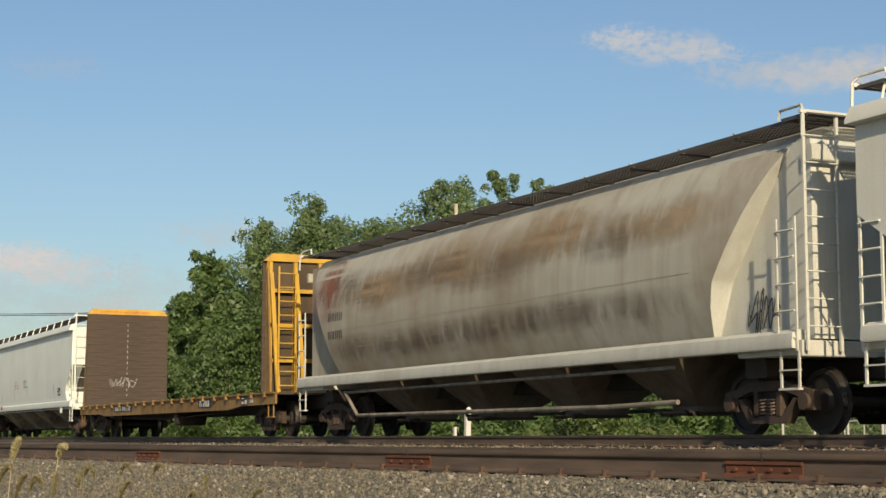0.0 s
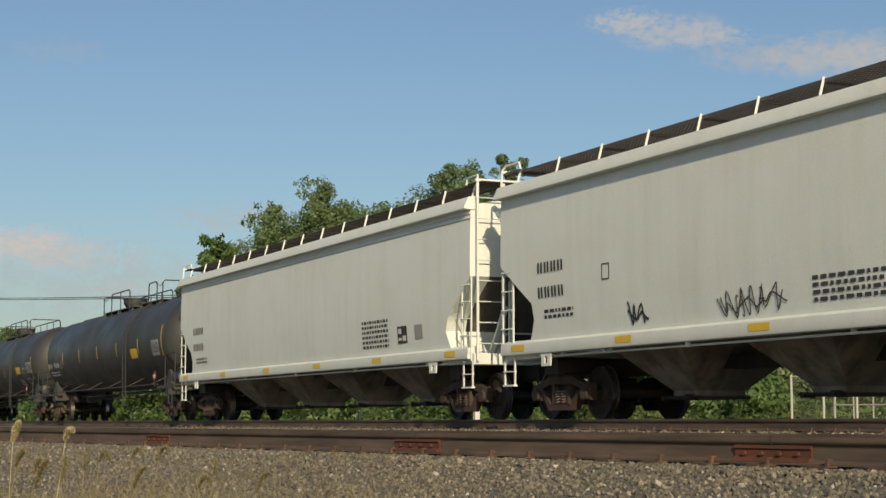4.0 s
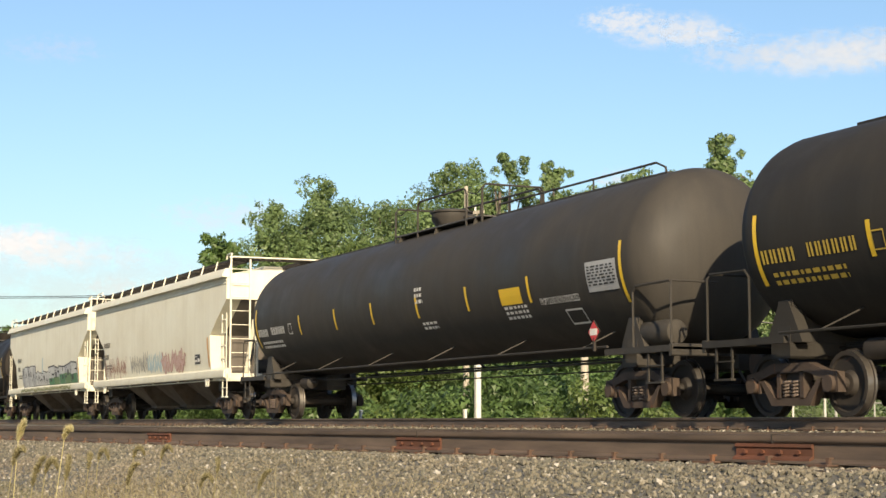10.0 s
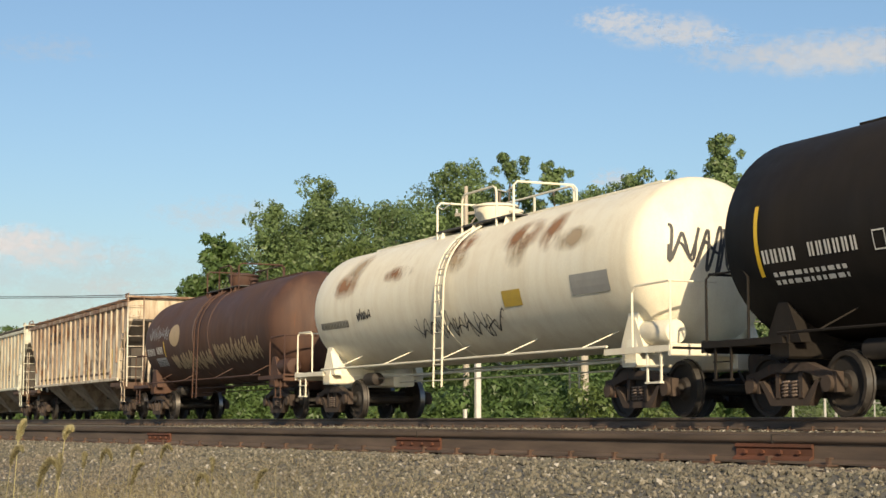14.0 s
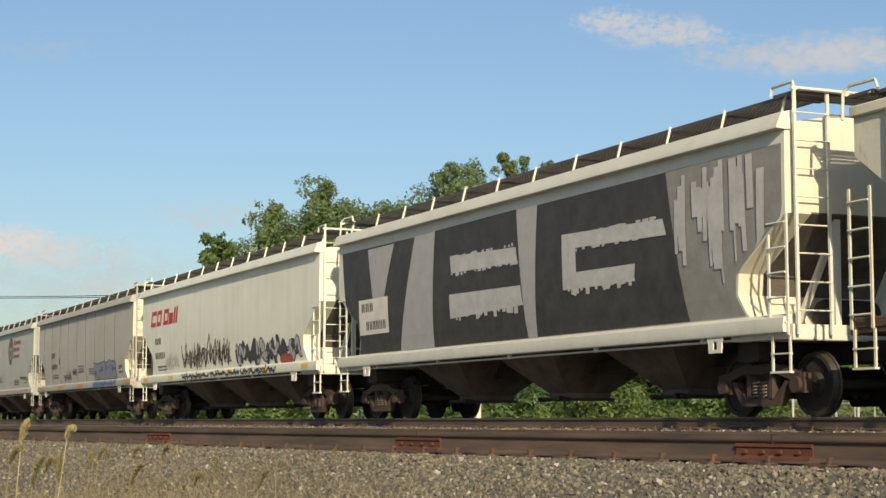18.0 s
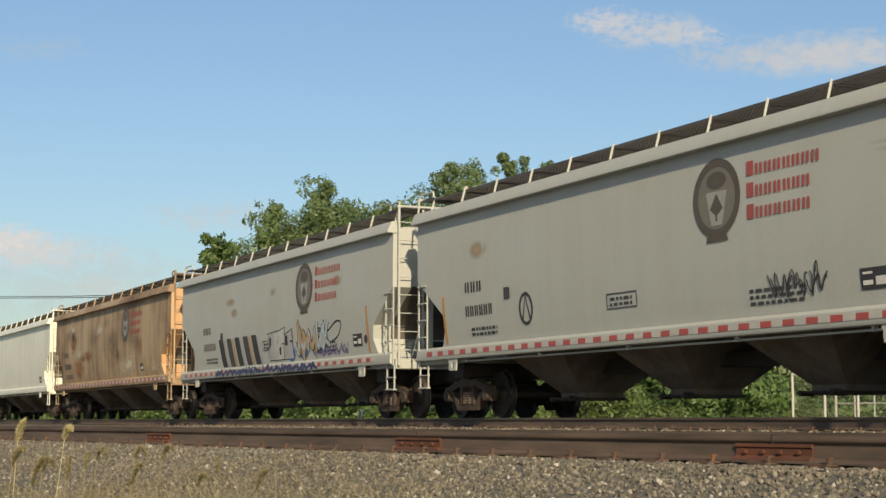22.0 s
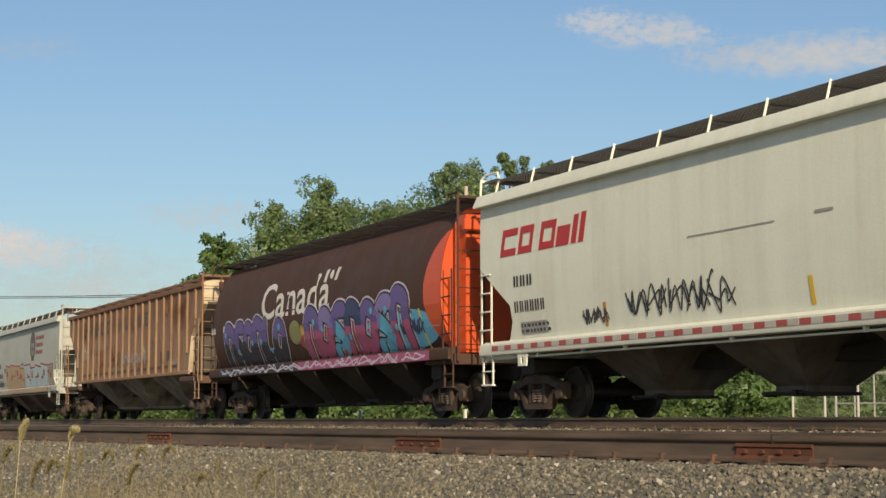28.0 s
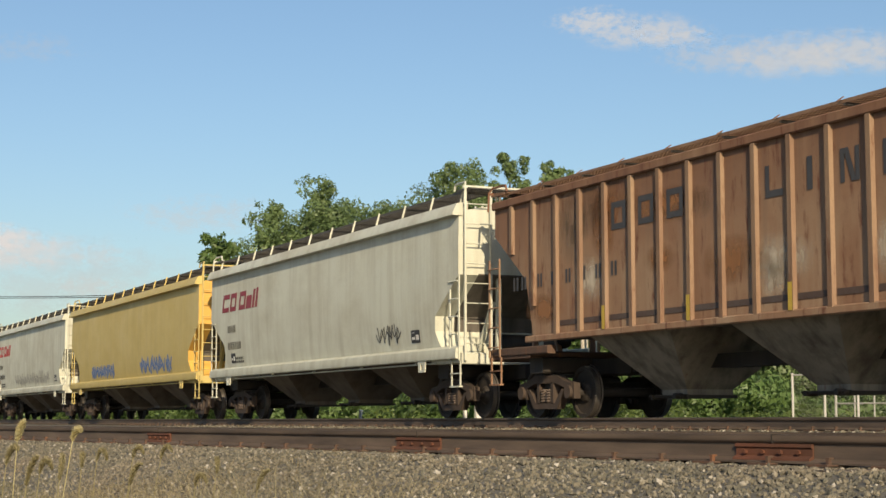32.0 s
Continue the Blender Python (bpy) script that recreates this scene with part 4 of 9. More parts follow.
K = 2600 / 2920
FAIR, LOW = "wispy fair-weather cloud puff with soft edges", "low pinkish heaped cloud near the horizon"
for u, v, wide, tall, seed, strength, thick, opacity in (
        (1095, 36, 190, 70, 1.0, 0.74, 0.14, 0.78), (1180, 54, 270, 84, 7.3, 0.72, 0.2, 0.72), (1250, 62, 170, 60, 9.1, 0.72, 0.10, 0.66), (1325, 96, 300, 90, 2.4, 0.66, 0.12, 0.5),
        (1440, 96, 300, 110, 4.4, 0.70, 0.22, 0.72), (1540, 88, 260, 105, 6.2, 0.70, 0.22, 0.72), (1640, 90, 260, 100, 8.7, 0.70, 0.10, 0.6)):
    cloud(u / 1568, v / 882, wide * K, tall * K, seed, strength, thick, opacity, FAIR)
for u, v, wide, tall, seed, strength, thick, opacity in (
        (40, 424, 180, 74, 3.1, 0.80, 0.28, 0.85), (90, 445, 260, 90, 5.7, 0.76, 0.22, 0.7), (215, 452, 150, 64, 9.3, 0.69, 0.12, 0.42), (205, 508, 190, 60, 11.2, 0.69, 0.10, 0.4), (-40, 430, 170, 90, 12.6, 0.78, 0.26, 0.8)):
    cloud(u / 1568, v / 882, wide * K, tall * K, seed, strength, thick, opacity, LOW, (1.0, 0.95, 0.97))
cloud(150 / 1568, 495 / 882, 760 * K, 200 * K, 4.6, 0.60, 0.10, 0.35, "faint lilac cloud bank", (0.98, 0.96, 1.0))
cloud(400 / 1568, 380 / 882, 380 * K, 100 * K, 5.2, 0.66, 0.05, 0.4, "faint thin cloud above the trees", (1.0, 0.96, 0.96))
cloud(1090 / 1568, 320 / 882, 120 * K, 60 * K, 8.2, 0.72, 0.10, 0.6, "small pale cloud behind the trees", (1.0, 0.95, 0.95))
cloud(90 / 1568, 85 / 882, 300 * K, 80 * K, 6.6, 0.60, 0.0, 0.25, "very faint high wisp of cloud")


# ---------------------------------------------------------------- running gear
def wheelset_geo():
    g = Geo()
    for s in (-1, 1):
        y = 0.72 * s
        o = 0.07 * s
        g.lathe([(0.09, y - o), (0.13, y - o), (0.17, y - 0.3 * o), (0.33, y - 0.1 * o), (0.385, y - 0.7 * o), (0.485, y - 0.95 * o), (0.482, y - 0.5 * o), (0.457, y - 0.45 * o), (0.452, y + 0.95 * o), (0.39, y + 0.95 * o), (0.375, y + 0.45 * o), (0.19, y + 0.15 * o), (0.15, y + 1.0 * o), (0.09, y + 1.2 * o)], 22, "y")
    g.lathe([(0.085, -1.02), (0.085, 1.02)], 12, "y")
    for s in (-1, 1):
        for k in range(3):
            a = 2 * math.pi * k / 3
            g.lathe([(0.018, 1.02 * s), (0.018, 1.05 * s)], 6, "y", (0.05 * math.cos(a), 0, 0.05 * math.sin(a)))
    return g


def sideframe_geo():
    g = Geo()
    y0, y1 = -0.075, 0.075
    top = [(-0.98, 0.50), (-0.98, 0.62), (-0.72, 0.66), (-0.42, 0.76), (0.42, 0.76), (0.72, 0.66), (0.98, 0.62), (0.98, 0.50), (0.74, 0.53), (0.40, 0.62), (-0.40, 0.62), (-0.74, 0.53)]
    g.prism(top, y0, y1)
    bot = [(-0.70, 0.50), (-0.62, 0.52), (-0.36, 0.27), (0.36, 0.27), (0.62, 0.52), (0.70, 0.50), (0.44, 0.16), (-0.44, 0.16)]
    g.prism(bot, y0, y1)
    for s in (-1, 1):
        g.box(0.22 * s, y0, 0.25, 0.31 * s, y1, 0.64)
        g.prism([(0.72 * s, 0.62), (0.72 * s, 0.34), (0.78 * s, 0.34), (0.80 * s, 0.52), (0.98 * s, 0.52), (1.00 * s, 0.34), (1.06 * s, 0.34), (1.04 * s, 0.62)], y0 + 0.01, y1 - 0.01)
        g.lathe([(0.06, -0.10), (0.115, -0.10), (0.12, -0.06), (0.12, 0.1)], 14, "y", (0.889 * s, -0.02, 0.457))
    return g


def spring_geo():
    g = Geo()
    for k in range(2):
        x = -0.10 + 0.20 * k
        pts = [(x + 0.072 * math.cos(a), -0.02 + 0.072 * math.sin(a), 0.27 + 0.235 * a / (2 * math.pi * 5)) for a in np.linspace(0, 2 * math.pi * 5, 46)]
        g.tube(pts, 0.018, 5)
    return g


def truck(car, x, mat=None):
    t = part("truck", lambda: Geo().box(-0.20, -0.98, 0.49, 0.20, 0.98, 0.66, 0.03).box(-0.26, -0.35, 0.62, 0.26, 0.35, 0.74, 0.03).box(-0.9, -0.03, 0.30, 0.9, 0.03, 0.36), GREASE, car, "dusty cast-steel truck with coil springs", at=(x, 0, 0), key="bolster")
    for s in (-1, 1):
        m = Matrix.Translation((0, 1.0 * s, 0)) @ Matrix.Rotation(0 if s < 0 else math.pi, 4, "Z")
        part("side_frame", sideframe_geo, mat or TRUCK, t, at=m, key="sf")
        part("coil_spring", spring_geo, SPRING, t, at=m, key="sp")
        w = part("wheelset", wheelset_geo, GREASE, t, at=(0.889 * s, 0, 0.457), key="ws")
        w["turns"] = int(s)
        if len(w.data.materials) == 1:
            w.data.materials.append(TREAD)
            for f in w.data.polygons:
                c = f.center
                if math.hypot(c.x, c.z) > 0.44 and abs(c.y) > 0.62 and abs(f.normal.y) < 0.6:
                    f.material_index = 1
        part("brake_beam", lambda: Geo().box(-0.04, -0.75, -0.05, 0.04, 0.75, 0.05, 0.01).box(-0.05, -0.80, -0.14, 0.05, -0.68, 0.14).box(-0.05, 0.68, -0.14, 0.05, 0.80, 0.14), GREASE, t, at=(0.36 * s, 0, 0.40), key="bb")
    return t


def coupler(car, x, s, mat=None):
    """s: +1 at the leading end, -1 at the trailing end."""
    def geo():
        g = Geo()
        g.box(-0.55, -0.07, 0.76, 0.0, 0.07, 0.92, 0.02)
        g.prism([(-0.06, 0.70), (0.06, 0.66), (0.24, 0.70), (0.27, 0.82), (0.24, 0.96), (0.06, 1.0), (-0.06, 0.96)], -0.16, 0.02)
        g.prism([(0.02, 0.72), (0.16, 0.72), (0.16, 0.95), (0.02, 0.95)], 0.02, 0.15)
        g.box(0.10, 0.05, 0.72, 0.22, 0.13, 0.95, 0.02)
        return g
    c = part("coupler", geo, TRUCK, car, "dusty steel knuckle coupler", at=Matrix.Translation((x, 0, 0)) @ Matrix.Rotation(0 if s > 0 else math.pi, 4, "Z"), key="c")
    part("air_hose", lambda: Geo().tube([(-0.1, -0.32, 0.72), (0.05, -0.34, 0.58), (0.22, -0.30, 0.40), (0.34, -0.16, 0.33), (0.42, -0.03, 0.38)], 0.022, 6), GREASE, c, "black rubber air hose", key="h")
    return c


def ladder_geo(w, z0, z1, n, r=0.016):
    """Two stiles and n rungs, in the plane of x."""
    g = Geo()
    for x in (0, w):
        g.box(x - 0.022, -0.012, z0, x + 0.022, 0.012, z1)
    for k in range(n):
        z = z0 + (z1 - z0) * (k + 0.5) / n
        g.tube([(0, -0.03, z), (w, -0.03, z)], r, 5)
    return g


# ---------------------------------------------------------------- painted marks
BY_STROKE = ("graffiti", "graffiti_fill", "graffiti_backing", "graffiti_strokes", "repaint_square")


def decal(name, polys, mat, car, prof, label="", off=0.006, side=-1, whole=False):
    """Flat marks, given as outlines in x and z, laid on the side of a car. Outlines that share an edge are one stroke; each graffiti stroke is a part."""
    strokes, last = [], {}
    for p in polys:
        keys = [(round(x, 5), round(z, 5)) for x, z in p]
        if sum(k in last for k in keys) < 2:
            strokes.append(([], []))
            last = {}
        v, f = strokes[-1]
        o = off + 0.003 + 0.0005 * (len(strokes) % 8) + min(0.002, 0.00004 * len(f))
        idx = []
        for k, (x, z) in zip(keys, p):
            if k not in last:
                last[k] = len(v)
                v.append((x, side * (prof(z) + o), z))
            idx.append(last[k])
        if len(set(idx)) > 2:
            f.append(tuple(dict.fromkeys(idx)))
        last = {k: last[k] for k in keys}
    if whole or name not in BY_STROKE:
        g = Geo()
        for v, f in strokes:
            g.add(v, f)
        groups = [g]
    else:
        groups = [Geo().add(v, f) for v, f in strokes]
    for g in groups:
        ob = new(name, g.mesh(name, mat, 0))
        ob.parent = car
        if label:
            ob["label"] = label
        if name.endswith("print") or name in ("reporting_mark", "paint_drip", "graffiti_spots"):
            tagged(ob, kind="stuff")
    return ob


def rect(x0, z0, x1, z1, lean=0.0):
    k = max(1, int((z1 - z0) / 0.10))
    out = []
    for i in range(k):
        a, b = z0 + (z1 - z0) * i / k, z0 + (z1 - z0) * (i + 1) / k
        la, lb = lean * (a - z0), lean * (b - z0)
        out.append([(x0 + la, a), (x1 + la, a), (x1 + lb, b), (x0 + lb, b)])
    return out


def ring(x0, z0, x1, z1, t, lean=0.0, open_right=False):
    """A squared ring."""
    def L(x, z):
        return (x + lean * (z - z0), z)
    out = []
    for a, b, c, d in ((x0, z0, x1, z0 + t), (x0, z1 - t, x1, z1), (x0, z0 + t, x0 + t, z1 - t)) + (() if open_right else ((x1 - t, z0 + t, x1, z1 - t),)):
        for r in rect(a, b, c, d):
            out.append([L(x, z) for x, z in r])
    return out


def oval(cx, cz, rx, rz, t, n=28):
    out = []
    for k in range(n):
        a, b = 2 * math.pi * k / n, 2 * math.pi * (k + 1) / n
        out.append([(cx + rx * math.cos(a), cz + rz * math.sin(a)), (cx + rx * math.cos(b), cz + rz * math.sin(b)), (cx + (rx - t) * math.cos(b), cz + (rz - t) * math.sin(b)), (cx + (rx - t) * math.cos(a), cz + (rz - t) * math.sin(a))])
    return out


def disc(cx, cz, rx, rz, n=18):
    out = []
    for k in range(n):
        a, b = math.pi * (k / n - 0.5), math.pi * ((k + 1) / n - 0.5)
        out.append([(cx - rx * math.cos(a), cz + rz * math.sin(a)), (cx + rx * math.cos(a), cz + rz * math.sin(a)), (cx + rx * math.cos(b), cz + rz * math.sin(b)), (cx - rx * math.cos(b), cz + rz * math.sin(b))])
    return out


def bars(x, z, h, n, w=None, gap=None, lean=0.0):
    """A run of plain bars, a pair in place of each of n characters, h high."""
    w = w or h * 0.42
    gap = gap or h * 0.2
    out = []
    for k in range(n):
        a = x + k * (w + gap)
        t = w * 0.37
        out += rect(a, z, a + t, z + h, lean) + rect(a + w - t, z, a + w, z + h, lean)
    return out


def fine_print(x, z, w, rows, h=0.05, seed=0):
    """Lines of small print as short bars."""
    rng = random.Random(seed)
    out = []
    for r in range(rows):
        px = x
        while px < x + w:
            ln = rng.uniform(0.06, 0.16)
            out += rect(px, z - r * h * 1.8, min(px + ln, x + w), z - r * h * 1.8 + h)
            px += ln + 0.05
    return out


def spline(pts, k=5):
    out = []
    P = [pts[0]] + list(pts) + [pts[-1]]
    for i in range(1, len(P) - 2):
        for s in range(k):
            t = s / k
            q = []
            for d in (0, 1):
                a, b, c, e = P[i - 1][d], P[i][d], P[i + 1][d], P[i + 2][d]
                q.append(0.5 * (2 * b + (c - a) * t + (2 * a - 5 * b + 4 * c - e) * t * t + (3 * b - a - 3 * c + e) * t ** 3))
            out.append(tuple(q))
    return out + [pts[-1]]


def ribbon(pts, w):
    """A painted stroke along points."""
    out = []
    n = len(pts)
    nor = []
    for i in range(n):
        a, b = pts[max(0, i - 1)], pts[min(n - 1, i + 1)]
        d = math.hypot(b[0] - a[0], b[1] - a[1]) or 1
        nor.append((-(b[1] - a[1]) / d, (b[0] - a[0]) / d))
    for i in range(n - 1):
        (x0, z0), (x1, z1), (p, q), (r, s) = pts[i], pts[i + 1], nor[i], nor[i + 1]
        out.append([(x0 - p * w / 2, z0 - q * w / 2), (x1 - r * w / 2, z1 - s * w / 2), (x1 + r * w / 2, z1 + s * w / 2), (x0 + p * w / 2, z0 + q * w / 2)])
    return out


def quad_grid(a, b, c, d, n=9):
    """A four-cornered patch cut into level strips: a, b above; c, d below."""
    out = []
    for i in range(n):
        s, t = i / n, (i + 1) / n
        L = lambda p, q, k: (p[0] + (q[0] - p[0]) * k, p[1] + (q[1] - p[1]) * k)
        out.append([L(a, d, s), L(b, c, s), L(b, c, t), L(a, d, t)])
    return out


def letters(x, z, w, h, n, seed, jitter=0.10):
    """Skeletons of n wild, unreadable graffiti shapes in a box: spiky crossing strokes."""
    rng = random.Random(seed)
    cw = w / n
    out = []
    for k in range(n):
        left, lean = x + k * cw, rng.uniform(0.0, 0.25)
        for m, lo, hi in ((rng.randrange(4, 7), 0.0, 1.0), (rng.randrange(4, 6), 0.1, 0.75)):
            pts = []
            for i in range(m):
                a = (i + rng.uniform(-0.6, 0.6)) / (m - 1) * 0.95
                b = (hi - rng.uniform(0.0, 0.3) if (i + k) % 2 == 0 else lo + rng.uniform(0.0, 0.3)) * rng.uniform(0.85, 1.0)
                pts.append((left + cw * a + lean * h * b, z + h * b))
                if rng.random() < 0.35:
                    pts.append((left + cw * (a + 0.10) + lean * h * b, z + h * b * rng.uniform(0.85, 1.1)))
            out.append(spline(pts, 4))
    return out


def patch(x0, x1, z0, z1, rng, wild=0.08, n=8):
    """A crooked four-cornered block, cut into level strips."""
    j = lambda: rng.uniform(-wild, wild)
    return quad_grid((x0 + j(), z1 + j()), (x1 + j(), z1 + j()), (x1 + j(), z0), (x0 + j(), z0), n)


def blocks(car, prof, x0, x1, z0, z1, n, fills, rim, seed, lower=None, hole=None, thick=0.05, wild=0.09, label=""):
    """A row of fat crooked blocks with a painted rim and cut-in slots: unreadable block graffiti."""
    rng = random.Random(seed)
    cw = (x1 - x0) / n
    for i in range(n):
        a, b = x0 + i * cw - 0.03, x0 + (i + 1) * cw + 0.03
        top = z1 - rng.uniform(0.0, 0.12) * (z1 - z0)
        st = rng.getstate()
        decal("graffiti", patch(a - thick, b + thick, z0 - 0.02, top + thick, rng, wild), rim, car, prof, label, 0.006 + 0.004 * (i % 2), whole=True)
        rng.setstate(st)
        fill = fills[i % len(fills)]
        decal("graffiti_fill", patch(a, b, z0, top, rng, wild), fill, car, prof, "", 0.013 + 0.004 * (i % 2), whole=True)
        if lower:
            m = z0 + (top - z0) * rng.uniform(0.40, 0.55)
            decal("graffiti_fill", patch(a + 0.06, b - 0.03, z0, m, rng, wild * 0.5, 5), lower[i % len(lower)], car, prof, "", 0.019 + 0.004 * (i % 2), whole=True)
        hx, hz = a + cw * rng.uniform(0.32, 0.66), z0 + (top - z0) * rng.uniform(0.3, 0.72)
        hw, hh = cw * rng.uniform(0.10, 0.17), (top - z0) * rng.uniform(0.10, 0.17)
        decal("graffiti", patch(hx - hw, hx + hw, hz - hh, hz + hh, rng, 0.04, 3), rim, car, prof, "", 0.026, whole=True)
        if hole:
            decal("graffiti_fill", patch(hx - hw * 0.6, hx + hw * 0.6, hz - hh * 0.55, hz + hh * 0.6, rng, 0.03, 3), hole, car, prof, "", 0.031, whole=True)
        way, sh, dz = rng.randrange(4), rng.uniform(0.22, 0.42), top - z0
        sx, sz = a + cw * rng.uniform(0.25, 0.7), z0 + dz * rng.uniform(0.3, 0.7)
        slot = ((sx, sx + thick * 1.3, z0, z0 + dz * sh), (sx, sx + thick * 1.3, top - dz * sh, top), (a, a + cw * sh, sz, sz + thick * 1.2), (b - cw * sh, b, sz, sz + thick * 1.2))[way]
        decal("graffiti", patch(*slot, rng, 0.03, 3), rim, car, prof, "", 0.026, whole=True)
        decal("graffiti", ribbon(spline([(a + cw * 0.12, z0 + 0.05), (a + cw * rng.uniform(0.0, 0.3), (z0 + top) / 2), (a + cw * rng.uniform(0.3, 0.6), top - 0.06)]), thick * 0.5), rim, car, prof, "", 0.028, whole=True)


def tag(car, prof, x, z, w, h, n, seed, line, fill=None, thick=0.05, body=0.0, glow=None, label="spray-painted graffiti lettering"):
    """Graffiti: a soft backing, thick coloured letters, and a thin outline."""
    sk = letters(x, z, w, h, n, seed)
    if glow:
        q = []
        for s in sk:
            q += ribbon(s, body + 4.2 * thick)
        decal("graffiti_backing", q, glow, car, prof, "", 0.005)
    q = []
    for s in sk:
        q += ribbon(s, (body + 2 * thick) if fill else thick)
    decal("graffiti", q, line, car, prof, label, 0.009)
    if fill:
        for j, fm in enumerate(fill if isinstance(fill, (list, tuple)) else [fill]):
            q = []
            for i, s in enumerate(sk):
                if not isinstance(fill, (list, tuple)) or i % len(fill) == j:
                    q += ribbon(s, body)
            if q:
                decal("graffiti_fill", q, fm, car, prof, "", 0.013)


def words(name, text, mat, car, prof, x, z, h, off=0.007, lean=0.0, squeeze=1.0, place=None, label="", bold=0.0):
    """Readable lettering in the built-in font, laid on the side of a car, or by place(x, z) elsewhere."""
    cu = bpy.data.curves.new("letters", "FONT")
    cu.body, cu.size, cu.resolution_u, cu.offset = text, h * 1.42, 3, bold
    tmp = bpy.data.objects.new("letters", cu)
    me0 = tmp.to_mesh()
    v = [(p.co.x * squeeze + lean * p.co.y + x, p.co.y + z) for p in me0.vertices]
    f = [tuple(q.vertices) for q in me0.polygons]
    tmp.to_mesh_clear()
    bpy.data.objects.remove(tmp)
    bpy.data.curves.remove(cu)
    place = place or (lambda a, b: (a, -(prof(b) + off), b))
    g = Geo().add([place(a, b) for a, b in v], f)
    ob = new(name, g.mesh(name, mat, 0))
    ob.parent = car
    if label:
        ob["label"] = label
    return ob


BLACK = flat_paint("black_lettering", (0.025, 0.025, 0.028))
WHITE = flat_paint("white_lettering", (0.75, 0.74, 0.70))
YELLOW = flat_paint("yellow_reflector", (0.80, 0.52, 0.03), 0.4, 0.15)
ORANGE = flat_paint("orange_reflector", (0.62, 0.28, 0.04), 0.45, 0.3)
RED = flat_paint("red_lettering", (0.55, 0.03, 0.035))
MAROON = flat_paint("faded_red_lettering", (0.30, 0.03, 0.05))
GREY_PAINT = flat_paint("grey_patch_paint", (0.36, 0.36, 0.34))
DARKGREY = flat_paint("charcoal_spray_paint", (0.045, 0.045, 0.05))
SILVER = flat_paint("silver_spray_paint", (0.42, 0.43, 0.44))
PURPLE = flat_paint("purple_spray_paint", (0.13, 0.09, 0.30))
LILAC = flat_paint("lilac_spray_paint", (0.22, 0.18, 0.42))
CYAN = flat_paint("light_blue_spray_paint", (0.10, 0.42, 0.65))
PINK = flat_paint("pink_spray_paint", (0.40, 0.085, 0.20))
NAVY = flat_paint("navy_spray_paint", (0.03, 0.05, 0.14))
TANP = flat_paint("tan_spray_paint", (0.46, 0.34, 0.20))
PALEBLUE = flat_paint("pale_blue_spray_paint", (0.42, 0.55, 0.60))
BRICKRED = flat_paint("brick_red_spray_paint", (0.36, 0.07, 0.06))
OLIVE = flat_paint("olive_spray_paint", (0.24, 0.25, 0.10))
GREEN = flat_paint("green_spray_paint", (0.06, 0.20, 0.09))
SKYB = flat_paint("blue_lettering", (0.06, 0.16, 0.42))
OLDYELLOW = flat_paint("yellow_stencil", (0.55, 0.38, 0.05))


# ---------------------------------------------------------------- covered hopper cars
# slope-sheet dirt and the shade beneath the ends, in one dark colour
SLOPE_SHADE_GRIME = paint("shaded_grimy_slope_sheet", (0.13, 0.115, 0.10), (0.05, 0.042, 0.036), 0.8, 0.25, 0.75)


def table(pts):
    """A smooth-ish profile: half width by height."""
    def prof(z):
        if z <= pts[0][0]:
            return pts[0][1]
        for (a, ya), (b, yb) in zip(pts, pts[1:]):
            if z <= b:
                return ya + (yb - ya) * (z - a) / (b - a)
        return pts[-1][1]
    return prof


PROFILES = {
    "straight": [(1.30, 1.43), (1.7, 1.49), (2.2, 1.53), (2.8, 1.55), (3.4, 1.55), (3.97, 1.54)],
    "pellet": [(1.30, 1.47), (1.7, 1.52), (2.3, 1.56), (3.0, 1.57), (3.6, 1.56), (4.05, 1.55)],
    "ribbed": [(1.42, 1.40), (4.02, 1.40)],
    "round": [(1.25, 1.20), (1.5, 1.36), (1.9, 1.52), (2.3, 1.59), (2.7, 1.59), (3.1, 1.55), (3.4, 1.49), (3.7, 1.38), (3.95, 1.25), (4.12, 1.10)],
}
ROOF_RISE = {"straight": 0.24, "pellet": 0.24, "ribbed": 0.16, "round": 0.20}


CUTS = {  # how far the side sheet draws back from the end, by height
    "straight": [(1.30, 0.92), (1.5, 1.10), (1.75, 1.24), (2.05, 1.18), (2.80, 0.0), (9, 0.0)],
    "pellet": [(1.30, 0.95), (1.5, 1.10), (1.75, 1.20), (2.0, 1.08), (2.75, 0.0), (9, 0.0)],
    "cream": [(1.30, 1.72), (2.4, 1.62), (3.35, 0.0), (9, 0.0)],
    "ribbed": [(1.42, 1.55), (2.5, 1.25), (3.4, 0.0), (9, 0.0)],
    "round": [(1.25, 2.35), (2.2, 1.95), (3.7, 0.75), (4.12, 0.40), (9, 0.4)],
    "upright": [(1.25, 0.42), (9, 0.42)],
}


